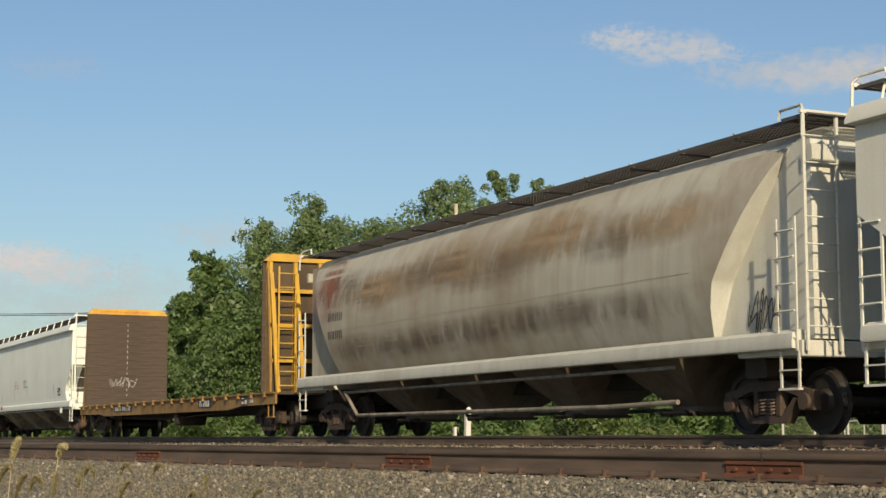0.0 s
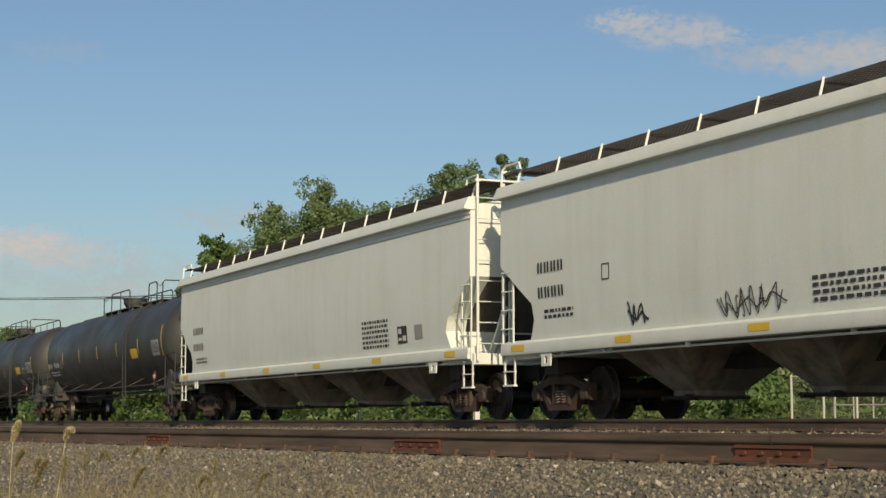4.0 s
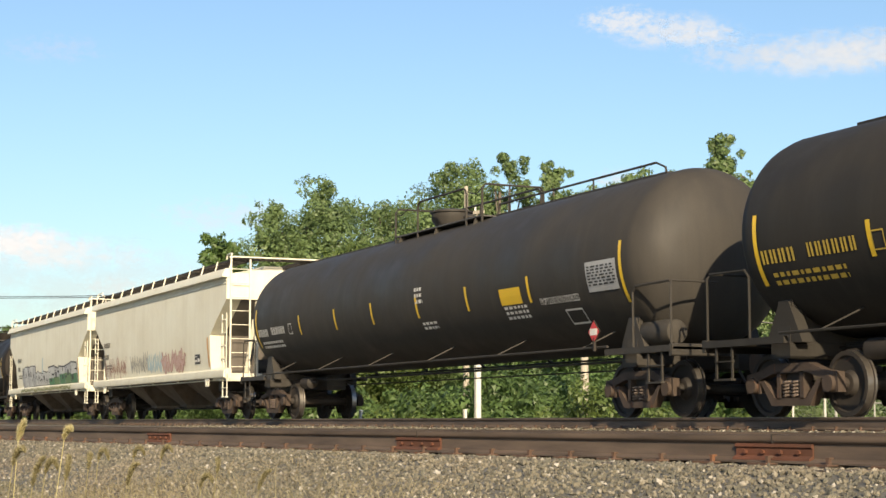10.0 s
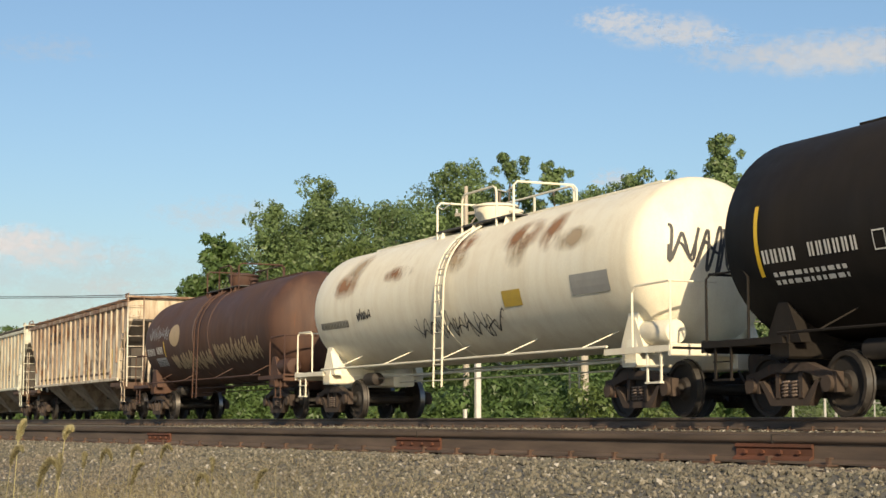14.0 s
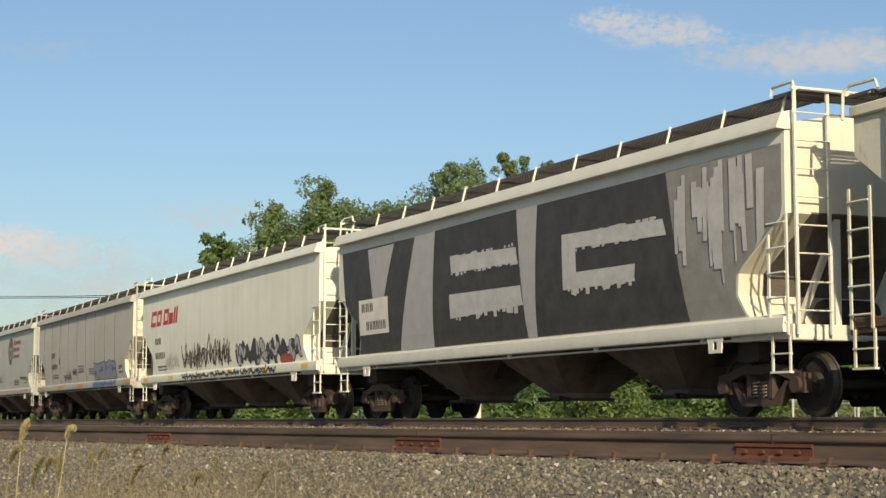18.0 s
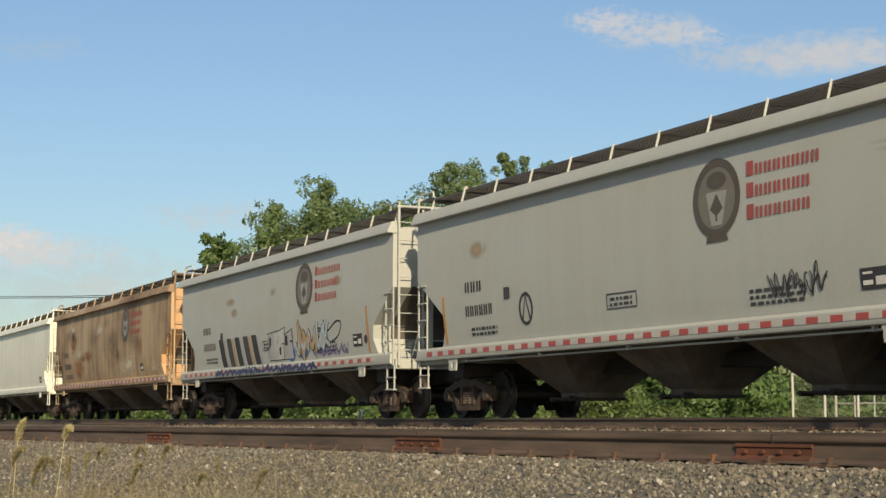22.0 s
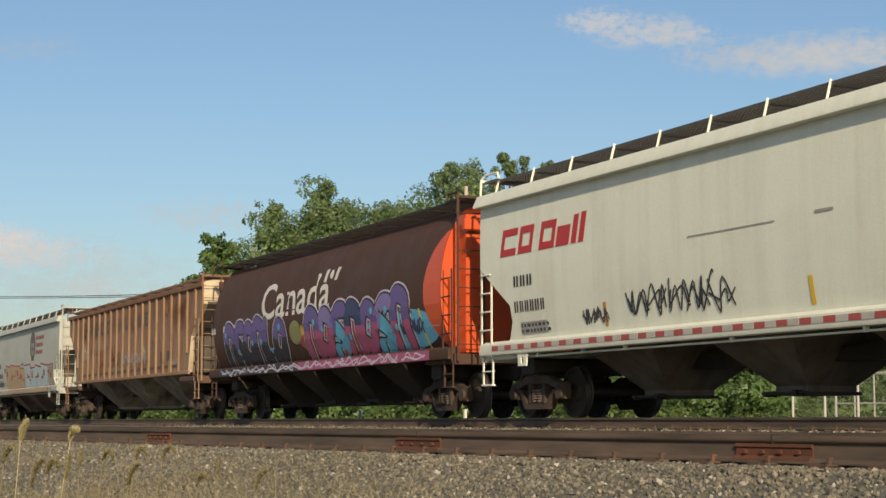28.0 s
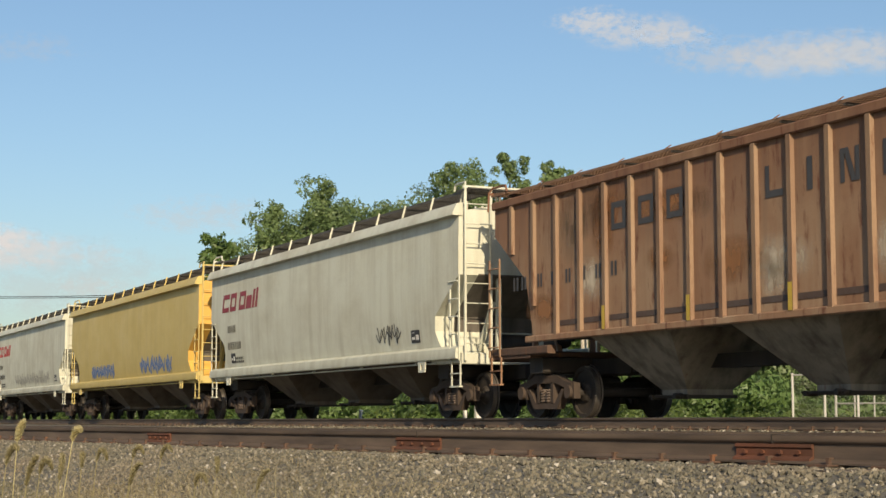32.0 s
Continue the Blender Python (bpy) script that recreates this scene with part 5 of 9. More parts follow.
def body_geo(kind, hb, cuts):
    pts = PROFILES[kind]
    prof = table(pts)
    z0, z1 = pts[0][0], pts[-1][0]
    cut = table(CUTS[cuts])
    zs = sorted(set([z0, z1] + [z for z, _ in CUTS[cuts] if z0 < z < z1] + [z0 + (z1 - z0) * k / 14 for k in range(15)]))
    g = Geo()
    rings = []
    n_x, lip = 12, 0.9 if kind == "ribbed" else 0.72
    for z in zs:
        y = prof(z)
        x = hb - cut(z)
        ringv = [(-x + 2 * x * i / n_x, -y, z) for i in range(n_x + 1)] + [(x, y * k, z) for k in (-lip, -0.4, 0, 0.4, lip)]
        ringv += [(x - 2 * x * i / n_x, y, z) for i in range(n_x + 1)] + [(-x, y * k, z) for k in (lip, 0.4, 0, -0.4, -lip)]
        rings.append(ringv)
    m = len(rings[0])
    v = [p for r in rings for p in r]
    f = [(j * m + i, j * m + (i + 1) % m, (j + 1) * m + (i + 1) % m, (j + 1) * m + i) for j in range(len(rings) - 1) for i in range(m)]
    f.append(tuple(range(m - 1, -1, -1)))
    g.add(v, f)
    # crowned roof
    y, rise = prof(z1), ROOF_RISE[kind]
    arc = [(-y * math.cos(math.pi * k / 12) , z1 + rise * math.sin(math.pi * k / 12)) for k in range(13)]
    xr = hb - cut(z1)
    g.prism_x(arc, -xr, xr)
    return g, prof


def bay_geo(w0, w1, z0, z1, y0, y1):
    """A funnel under the car."""
    v = [(-w0, -y0, z0), (w0, -y0, z0), (w0, y0, z0), (-w0, y0, z0), (-w1, -y1, z1), (w1, -y1, z1), (w1, y1, z1), (-w1, y1, z1), (-w1, -y1, z1 - 0.10), (w1, -y1, z1 - 0.10), (w1, y1, z1 - 0.10), (-w1, y1, z1 - 0.10)]
    f = [(0, 1, 5, 4), (1, 2, 6, 5), (2, 3, 7, 6), (3, 0, 4, 7), (4, 5, 9, 8), (5, 6, 10, 9), (6, 7, 11, 10), (7, 4, 8, 11), (8, 9, 10, 11), (0, 3, 2, 1)]
    return Geo().add(v, f)


def gate_geo(w, y):
    g = Geo().box(-w - 0.06, -y - 0.05, 0, w + 0.06, y + 0.05, 0.05)
    g.tube([(-w - 0.1, -y - 0.18, 0.03), (w + 0.1, -y - 0.18, 0.03)], 0.022, 6)
    for x in (-w, w):
        g.box(x - 0.03, -y - 0.22, -0.02, x + 0.03, -y, 0.06)
    g.lathe([(0.05, -y - 0.26), (0.05, -y - 0.1)], 8, "y", (w, 0, 0.03))
    return g


def walkway_geo(x0, x1, y0, y1):
    """A running board of open grating in a flanged frame."""
    g = Geo()
    for y in (y0, y1):
        g.box(x0, y - 0.006, -0.05, x1, y + 0.006, 0.0)
    k = int((y1 - y0) / 0.055)
    for i in range(1, k):
        y = y0 + (y1 - y0) * i / k
        g.box(x0, y - 0.005, -0.03, x1, y + 0.005, 0.0)
    n = max(2, int((x1 - x0) / 0.11))
    for i in range(n + 1):
        x = x0 + (x1 - x0) * i / n
        g.box(x - 0.012, y0, -0.028, x + 0.012, y1, -0.004)
    return g


def hopper(length, kind, mat, label, bays=3, cuts=None, sill=True, ribs=0, trim=None, dark_under=None, end_mat=None, grating=None, grimy_shaded_ends=True, rib_mat=None, eave_ribs=False):
    """A covered hopper car in its own space: x ahead, origin at rail level under its middle. length: between coupling faces."""
    car = thing("hopper_car", label, "railway car", group="cars of the freight train")
    hb, tc = length / 2 - 0.66, length / 2 - 2.02
    cuts = cuts or kind
    cut_at = table(CUTS[cuts])
    zc = {"straight": 2.85, "pellet": 2.75, "cream": 3.35, "ribbed": 3.45, "round": 3.0, "upright": 3.0}[cuts]
    cut = cut_at(1.5)
    trim = trim or mat
    deck_mat = RUST_STEEL if kind == "ribbed" else trim
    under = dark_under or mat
    g, prof = body_geo(kind, hb, cuts)
    body = part("body", g, mat, car)
    if end_mat:
        body.data.materials.append(end_mat)
        for f in body.data.polygons:
            if f.normal.x > 0.35 or (kind != "round" and f.normal.x < -0.35):
                f.material_index = 1
    # sloping ends and bottoms, picked by facing, carry painted shade besides dirt
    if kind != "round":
        body.data.materials.append(SLOPE_SHADE_GRIME)
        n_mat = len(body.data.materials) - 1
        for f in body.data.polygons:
            if (f.normal.x < -0.35 or (grimy_shaded_ends and f.normal.x > 0.35 and abs(f.center.y) < 1.0)) and f.normal.z < 0.3 and f.center.z < zc or f.normal.z < -0.9:
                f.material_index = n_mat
    z0, ze = PROFILES[kind][0][0], PROFILES[kind][-1][0]
    yt = prof(ze)
    if kind in ("straight", "pellet"):
        for s in (-1, 1):
            part("roof_eave", Geo().prism_x([(s * yt, ze - 0.01), (s * (yt + 0.15), ze), (s * (yt + 0.15), ze + 0.04), (s * (yt + 0.06), ze + 0.23), (s * (yt - 0.10), ze + 0.26), (s * (yt - 0.10), ze)], -hb - 0.03, hb + 0.03), mat, car)
    if eave_ribs or cuts == "cream":
        for s in (-1, 1):
            for k in range(2):
                part("eave_rib", Geo().box(-hb, s * (yt - 0.01), ze - 0.10 - 0.09 * k, hb, s * (yt + 0.022), ze - 0.065 - 0.09 * k, 0.008), mat, car)
    if kind == "ribbed":
        for s in (-1, 1):
            part("top_chord", Geo().box(-hb, s * 1.395, ze - 0.12, hb, s * 1.47, ze + 0.03, 0.02), mat, car)
            part("bottom_chord", Geo().box(-hb + cut - 0.2, s * 1.395, z0 - 0.07, hb - cut + 0.2, s * 1.46, z0 + 0.05, 0.02), mat, car)
            for k in range(ribs):
                x = -(hb - 0.75) + 2 * (hb - 0.75) * k / (ribs - 1)
                zb = z0 - 0.02 if abs(x) < hb - 1.85 else next(q for q in (2.0, 2.4, 2.6, 2.8, 3.0, 3.2, 3.4, 3.6) if cut_at(q) < hb - abs(x) - 0.08 or q == 3.6)
                part("side_rib", lambda: rib_geo(zb, ze - 0.10), rib_mat or mat, car, at=Matrix.Translation((x, s * 1.40, 0)) @ Matrix.Rotation(0 if s < 0 else math.pi, 4, "Z"), key=("rib", round(zb, 2), round(ze, 2)))
    if kind == "round":
        for s in (-1, 1):
            part("end_sheet", Geo().box(s * (hb - cut - 0.1), -1.20, 1.30, s * (hb - 0.06), 1.20, 4.05), (end_mat or mat) if s > 0 else mat, car)
            part("end_top_beam", Geo().box(s * (hb - 0.02), -1.3, 3.72, s * (hb + 0.10), 1.3, 3.95, 0.02), (end_mat or mat) if s > 0 else mat, car)
    # sills and end platforms
    if sill:
        for s in (-1, 1):
            part("side_sill", Geo().prism_x([(s * 1.36, 1.16), (s * 1.585, 1.16), (s * 1.60, 1.19), (s * 1.585, 1.36), (s * 1.45, 1.42), (s * 1.36, 1.40)], -hb + 0.05, hb - 0.05), trim, car)
    else:
        for e in (-1, 1):
            for s in (-1, 1):
                part("end_sill", Geo().box(e * (hb - 2.2), s * 1.30, 1.13, e * hb, s * 1.48, 1.28, 0.02), deck_mat, car)
    for e in (-1, 1):
        part("end_platform", Geo().box(e * (hb - 1.5), -1.45, 1.08, e * (hb + 0.02), 1.45, 1.20, 0.02).box(e * (hb - 0.04), -1.5, 1.05, e * (hb + 0.05), 1.5, 1.27, 0.015), deck_mat, car)
        part("draft_sill", Geo().box(e * (tc - 1.6), -0.24, 0.76, e * (length / 2 - 0.36), 0.24, 1.06, 0.02).box(e * (tc - 0.25), -1.25, 0.80, e * (tc + 0.25), 1.25, 1.08, 0.03), GREASE, car)
        coupler(car, e * (length / 2 - 0.16), e)
        truck(car, e * tc)
        if kind != "round":
            for y in (-0.62, 0.62):
                part("end_strut", Geo().bar((e * (hb - 0.12), y, 1.18), (e * (hb - 0.10), y, zc + 0.02), 0.10, 0.07).bar((e * (hb - 1.1), y, 1.18), (e * (hb - 0.35), y, zc - 0.55), 0.10, 0.06), mat, car)
    part("centre_sill", Geo().box(-tc + 1.5, -0.20, 0.80, tc - 1.5, 0.20, 1.02), GREASE, car)
    span = 2 * (tc - 1.25)
    for k in range(bays):
        x = -span / 2 + span * (k + 0.5) / bays
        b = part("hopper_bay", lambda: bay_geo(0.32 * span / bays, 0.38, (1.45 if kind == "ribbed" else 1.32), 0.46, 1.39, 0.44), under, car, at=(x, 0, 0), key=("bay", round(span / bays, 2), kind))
        part("outlet_gate", lambda: gate_geo(0.38, 0.44), GREASE, b, at=(0, 0, 0.32), key="g")
    if sill and kind != "round":
        for e in (-1, 1):
            for s in (-1, 1):
                part("jacking_pad", jacking_pad_geo, trim, car, at=(e * (hb - 1.75), s * 1.555, 0), key="jp")
        for s in (-1, 1):
            part("brake_line", Geo().tube([(-hb + 1.2, s * 1.47, 1.10), (hb - 1.2, s * 1.47, 1.10)], 0.018, 5), trim, car)
            for k in range(5):
                part("line_clip", lambda: Geo().box(-0.03, -0.03, 1.08, 0.03, 0.03, 1.17), trim, car, at=(-hb + 2.2 + k * (2 * hb - 4.4) / 4, s * 1.47, 0), key="lc")
    # brake gear on the trailing end platform and beneath
    part("air_reservoir", lambda: Geo().lathe([(0.05, -0.5), (0.19, -0.46), (0.21, -0.4), (0.21, 0.4), (0.19, 0.46), (0.05, 0.5)], 18, "y"), GREASE, car, at=(hb - 0.75, 0.05, 1.48), key="r")
    part("brake_cylinder", lambda: Geo().lathe([(0.06, -0.42), (0.15, -0.4), (0.15, 0.15), (0.08, 0.2), (0.03, 0.22), (0.03, 0.5)], 14, "x"), GREASE, car, at=(-hb + 0.9, -0.5, 1.42), key="b")
    part("brake_wheel", lambda: wheel_ring_geo(), trim, car, at=pose(-hb - 0.13, 0.75, 2.35, 0, 90, 0), key="w")
    # ladders
    top = {"ribbed": ze + 0.22, "round": ze + 0.26}.get(kind, ze + ROOF_RISE[kind] + 0.32)
    zl = min(zc, 2.95)
    part("end_ladder", lambda: end_ladder_geo(top), trim, car, at=Matrix.Translation((hb + 0.13, -1.46, 0)) @ Matrix.Rotation(math.pi / 2, 4, "Z"), key=("el", round(top, 2)))
    part("end_ladder", lambda: end_ladder_geo(top), trim, car, at=Matrix.Translation((-hb - 0.13, 1.46, 0)) @ Matrix.Rotation(-math.pi / 2, 4, "Z"), key=("el", round(top, 2)))
    for e, s in ((-1, -1), (1, -1), (-1, 1), (1, 1)):
        x = -hb + 0.02 if e < 0 else hb - 0.44
        part("side_ladder", lambda: ladder_geo(0.42, 1.12, zl, 5), trim, car, at=(x, s * 1.53, 0), key=("sl", round(zl, 2)))
        part("step", lambda: Geo().box(-0.02, -0.012, 0.62, 0.02, 0.012, 1.12).box(0.38, -0.012, 0.62, 0.42, 0.012, 1.12).box(-0.02, -0.04, 0.60, 0.42, 0.04, 0.63).box(-0.02, -0.03, 0.86, 0.42, 0.03, 0.88), trim, car, at=(x + 0.02, s * 1.50, 0), key="st")
    # running boards and hatches
    rz = top - 0.02
    for s in (-1, 1):
        y0, y1 = (-1.30, -0.72) if s < 0 else (0.72, 1.30)
        part("running_board", lambda: walkway_geo(-hb + 0.25, hb - 0.1, y0, y1), grating or GALV, car, "grey steel grating walkway", at=(0, 0, rz), key=("rb", round(hb, 2), s))
        k = int(2 * hb / 1.45)
        for i in range(k + 1):
            x = -hb + 0.35 + (2 * hb - 0.6) * i / k
            part("board_bracket", lambda: Geo().bar((0, s * 1.31, rz + 0.03), (0, s * min(yt + 0.03, 1.42), ze + 0.16), 0.038, 0.012), trim, car, at=(x, 0, 0), key=("bk", s, round(rz, 2), kind))
            part("board_support", lambda: Geo().bar((0, s * 0.72, rz - 0.06), (0, s * 1.30, rz - 0.06), 0.04), GALV, car, at=(x, 0, 0), key=("bs", s, round(rz, 2)))
    for e in (-1, 1):
        x0, x1 = (-hb - 0.16, -hb + 0.42) if e < 0 else (hb - 0.42, hb + 0.16)
        part("end_walkway", lambda: walkway_geo(x0, x1, -1.40, 1.40), grating or GALV, car, at=(0, 0, rz + 0.004), key=("ew", round(hb, 2), e))
        part("roof_handhold", Geo().tube([(e * (hb + 0.13), -1.48, top - 0.35), (e * (hb + 0.13), -1.46, top + 0.02), (e * (hb + 0.05), -1.42, top + 0.10), (e * (hb - 0.45), -1.40, top + 0.10), (e * (hb - 0.5), -1.40, top - 0.02)], 0.022, 6), trim, car)
    part("roof_hatch", Geo().box(-hb + 0.6, -0.30, ze + ROOF_RISE[kind] - 0.02, hb - 0.6, 0.30, ze + ROOF_RISE[kind] + 0.16, 0.04), mat, car)
    car["hb"], car["tc"], car["ze"] = hb, tc, ze
    return car, prof


def jacking_pad_geo():
    """A slotted plate that hangs below the side sill."""
    g = Geo()
    g.box(-0.20, -0.012, 1.10, 0.20, 0.012, 1.20).box(-0.16, -0.012, 0.93, 0.16, 0.012, 0.98)
    g.box(-0.17, -0.012, 0.98, -0.05, 0.012, 1.10).box(0.05, -0.012, 0.98, 0.17, 0.012, 1.10)
    return g


def rib_geo(zb, zt):
    """A hat-shaped side post."""
    out = [(-0.068, 0.0), (-0.048, -0.058), (0.048, -0.058), (0.068, 0.0)]
    n = 4
    v = [(x, y, zb) for x, y in out] + [(x, y, zt) for x, y in out]
    return Geo().add(v, [(0, 1, 5, 4), (1, 2, 6, 5), (2, 3, 7, 6), (0, 3, 2, 1), (4, 5, 6, 7), (3, 0, 4, 7)])


def end_ladder_geo(top):
    g = Geo()
    for x in (0.0, 0.56):
        g.box(x - 0.022, -0.015, 1.12, x + 0.022, 0.025, top)
    for k in range(8):
        z = 1.45 + k * (top - 1.6) / 7.5
        g.tube([(0, -0.02, z), (0.56, -0.02, z)], 0.012, 5)
    g.box(-0.05, -0.02, top - 0.03, 2.92, 0.03, top + 0.02)
    return g


def wheel_ring_geo():
    g = Geo()
    pts = [(0.27 * math.cos(a), 0.27 * math.sin(a), 0) for a in np.linspace(0, 2 * math.pi, 21)]
    g.tube(pts, 0.016, 5)
    for k in range(5):
        a = 2 * math.pi * k / 5
        g.tube([(0, 0, 0.03), (0.27 * math.cos(a), 0.27 * math.sin(a), 0)], 0.012, 4)
    g.lathe([(0.04, -0.06), (0.04, 0.04)], 8)
    return g


# ---------------------------------------------------------------- tank cars
def tank(length, mat, label, r=1.50, zc=2.63, hb=None, jacket=False, dome_x=-0.3, steel=None, bands=(), ladder=None, sections=((-2.0, 1.6),)):
    """A tank car in its own space. hb: half length of the shell."""
    car = thing("tank_car", label, "railway car", group="cars of the freight train")
    steel = steel or mat
    tc = length / 2 - 2.05
    hb = hb or length / 2 - 0.92
    depth = 0.16 if jacket else 0.78

    def prof(z):
        return math.sqrt(max(0.02, r * r - (z - zc) ** 2))
    cap = [(r * math.sin(a), hb - depth + depth * math.cos(a)) for a in np.linspace(0.06, math.pi / 2, 9)] if not jacket else [(0.1, hb), (r - 0.30, hb), (r - 0.06, hb - 0.10), (r, hb - 0.20)]
    body = [(q, x) for q, x in cap]
    n_x = 14
    x_in = cap[-1][1]
    prof_l = body + [(r, x_in - 2 * x_in * i / n_x) for i in range(1, n_x)] + [(q, -x) for q, x in body[::-1]]
    part("tank_shell", Geo().lathe(prof_l[::-1], 56, "x", (0, 0, zc)), mat, car)
    for bx in bands:
        part("shell_band", Geo().lathe([(r + 0.001, bx - 0.05), (r + 0.012, bx - 0.045), (r + 0.012, bx + 0.045), (r + 0.001, bx + 0.05)], 56, "x", (0, 0, zc)), steel, car)
    for e in (-1, 1):
        part("stub_sill", Geo().box(e * (tc - 1.9), -0.26, 0.74, e * (length / 2 - 0.36), 0.26, 1.06, 0.03).box(e * (tc - 0.22), -1.22, 0.82, e * (tc + 0.22), 1.22, 1.05, 0.03), steel, car)
        for s in (-1, 1):
            part("bolster_gusset", Geo().prism([(e * (tc - 0.42), 1.04), (e * (tc + 0.42), 1.04), (e * (tc + 0.10), 1.62), (e * (tc - 0.12), 1.62)], s * 0.98, s * 1.16), steel, car)
        part("saddle", Geo().prism_x([(-1.18, 1.04), (1.18, 1.04), (1.12, 1.75), (0.75, zc - r + 0.20), (0.0, zc - r - 0.02), (-0.75, zc - r + 0.20), (-1.12, 1.75)], e * (tc - 0.16), e * (tc + 0.16)), steel, car)
        part("end_sill", Geo().box(e * (length / 2 - 1.0), -1.42, 1.04, e * (length / 2 - 0.42), 1.42, 1.10, 0.01).box(e * (length / 2 - 0.50), -1.45, 0.95, e * (length / 2 - 0.42), 1.45, 1.14, 0.015).box(e * (tc - 0.4), -1.46, 1.02, e * (length / 2 - 0.45), -1.38, 1.12).box(e * (tc - 0.4), 1.38, 1.02, e * (length / 2 - 0.45), 1.46, 1.12), steel, car)
        part("end_handrail", Geo().tube([(e * (length / 2 - 0.5), -1.40, 1.12), (e * (length / 2 - 0.5), -1.40, 2.05), (e * (length / 2 - 0.55), -1.36, 2.12), (e * (length / 2 - 0.55), -0.5, 2.12)], 0.02, 6).tube([(e * (length / 2 - 1.6), -1.42, 1.1), (e * (length / 2 - 1.6), -1.42, 2.0), (e * (length / 2 - 1.5), -1.42, 2.1), (e * (length / 2 - 0.55), -1.38, 2.12)], 0.02, 6), steel, car)
        for s in (-1, 1):
            part("step", lambda: Geo().box(-0.02, -0.012, 0.55, 0.02, 0.012, 1.04).box(0.38, -0.012, 0.55, 0.42, 0.012, 1.04).box(-0.02, -0.04, 0.53, 0.42, 0.04, 0.56).box(-0.02, -0.03, 0.8, 0.42, 0.03, 0.82), steel, car, at=(e * (length / 2 - 0.95) - 0.2, s * 1.42, 0), key="st")
        coupler(car, e * (length / 2 - 0.16), e)
        truck(car, e * tc)
    for s in (-1, 1):
        g = Geo().tube([(-tc + 0.3, s * 1.46, 1.16), (tc - 0.3, s * 1.46, 1.16)], 0.022, 6)
        part("side_handrail", g, steel, car)
        k = int(2 * tc / 2.8)
        for i in range(k):
            x = -tc + 1.2 + (2 * tc - 2.4) * i / (k - 1)
            zz = 1.46
            part("handrail_bracket", lambda: Geo().bar((0, s * 1.46, 1.16), (0.26, s * (prof(zz) - 0.02), zz), 0.065, 0.02), steel, car, at=(x, 0, 0), key=("hb", s, round(r, 2), round(zc, 2)))
    part("brake_pipe", Geo().tube([(-tc, -0.35, 0.98), (tc, -0.35, 0.98)], 0.025, 6), steel, car)
    part("brake_rod", Geo().tube([(-tc + 1, -0.1, 0.84), (tc - 1, -0.1, 0.84)], 0.015, 5), steel, car)
    part("air_reservoir", lambda: Geo().lathe([(0.05, -0.5), (0.19, -0.46), (0.21, -0.4), (0.21, 0.4), (0.19, 0.46), (0.05, 0.5)], 18, "x"), steel, car, at=(tc + 0.55, -0.95, 1.36), key="r")
    part("brake_cylinder", lambda: Geo().lathe([(0.06, -0.42), (0.15, -0.4), (0.15, 0.15), (0.08, 0.2), (0.03, 0.22), (0.03, 0.5)], 14, "x"), GREASE, car, at=(-tc + 1.6, -0.6, 0.92), key="b")
    ztop = zc + r
    part("manway_housing", Geo().lathe([(0.36, ztop - 0.12), (0.36, ztop + 0.10), (0.44, ztop + 0.22), (0.44, ztop + 0.36), (0.48, ztop + 0.37), (0.48, ztop + 0.41), (0.30, ztop + 0.45), (0.02, ztop + 0.46)], 24, "z", (dome_x, 0, 0)), steel, car)
    for dx, h in ((0.75, 0.18), (-0.72, 0.12)):
        part("safety_valve", Geo().lathe([(0.12, ztop - 0.05), (0.12, ztop + h), (0.15, ztop + h + 0.01), (0.15, ztop + h + 0.05), (0.04, ztop + h + 0.09)], 12, "z", (dome_x + dx, 0.1, 0)), steel, car)
    for x0, xr in sections:
        for s in (-1, 1):
            x1 = xr
            part("dome_platform", Geo().box(x0, s * 0.38, ztop - 0.06, x1, s * 0.72, ztop - 0.03), GALV, car)
            for xb in (x0 + 0.3, (x0 + x1) / 2, x1 - 0.3):
                part("platform_bracket", lambda: Geo().prism_x([(s * 0.38, ztop - 0.07), (s * 0.72, ztop - 0.07), (s * 0.80, ztop - 0.30)], -0.012, 0.012), steel, car, at=(xb, 0, 0), key=("pb", s, round(ztop, 2)))
            y = s * 0.70
            a, b = (x0 + 1.25, x1 - 0.75) if s < 0 and x1 - x0 > 3.0 else (x0 + 0.1, x1 - 0.1)
            rail = part("safety_railing", Geo().tube([(a, y, ztop - 0.2), (a, y, ztop + 0.48), (a + 0.05, y, ztop + 0.57), (a + 0.15, y, ztop + 0.61), (b - 0.15, y, ztop + 0.61), (b - 0.05, y, ztop + 0.57), (b, y, ztop + 0.48), (b, y, ztop - 0.2)], 0.024, 6), steel, car)
            k = max(1, int((b - a) / 1.3))
            for i in range(1, k):
                x = a + (b - a) * i / k
                part("rail_post", lambda: Geo().box(-0.03, -0.012, -0.2, 0.03, 0.012, 0.60), steel, rail, at=(x, y, ztop), key="rp")
    for e in (-1, 1):
        xe = sections[0][0] if e < 0 else sections[-1][1]
        part("end_rail", Geo().tube([(xe, -0.70, ztop - 0.2), (xe, -0.70, ztop + 0.52), (xe, -0.62, ztop + 0.60), (xe, 0.62, ztop + 0.60), (xe, 0.70, ztop + 0.52), (xe, 0.70, ztop - 0.2)], 0.024, 6), steel, car)
        part("safety_chain", Geo().tube([(xe, -0.70, ztop + 0.52), (xe - e * 0.3, -0.70, ztop + 0.42), (xe - e * 0.7, -0.70, ztop + 0.52)], 0.012, 5), steel, car)
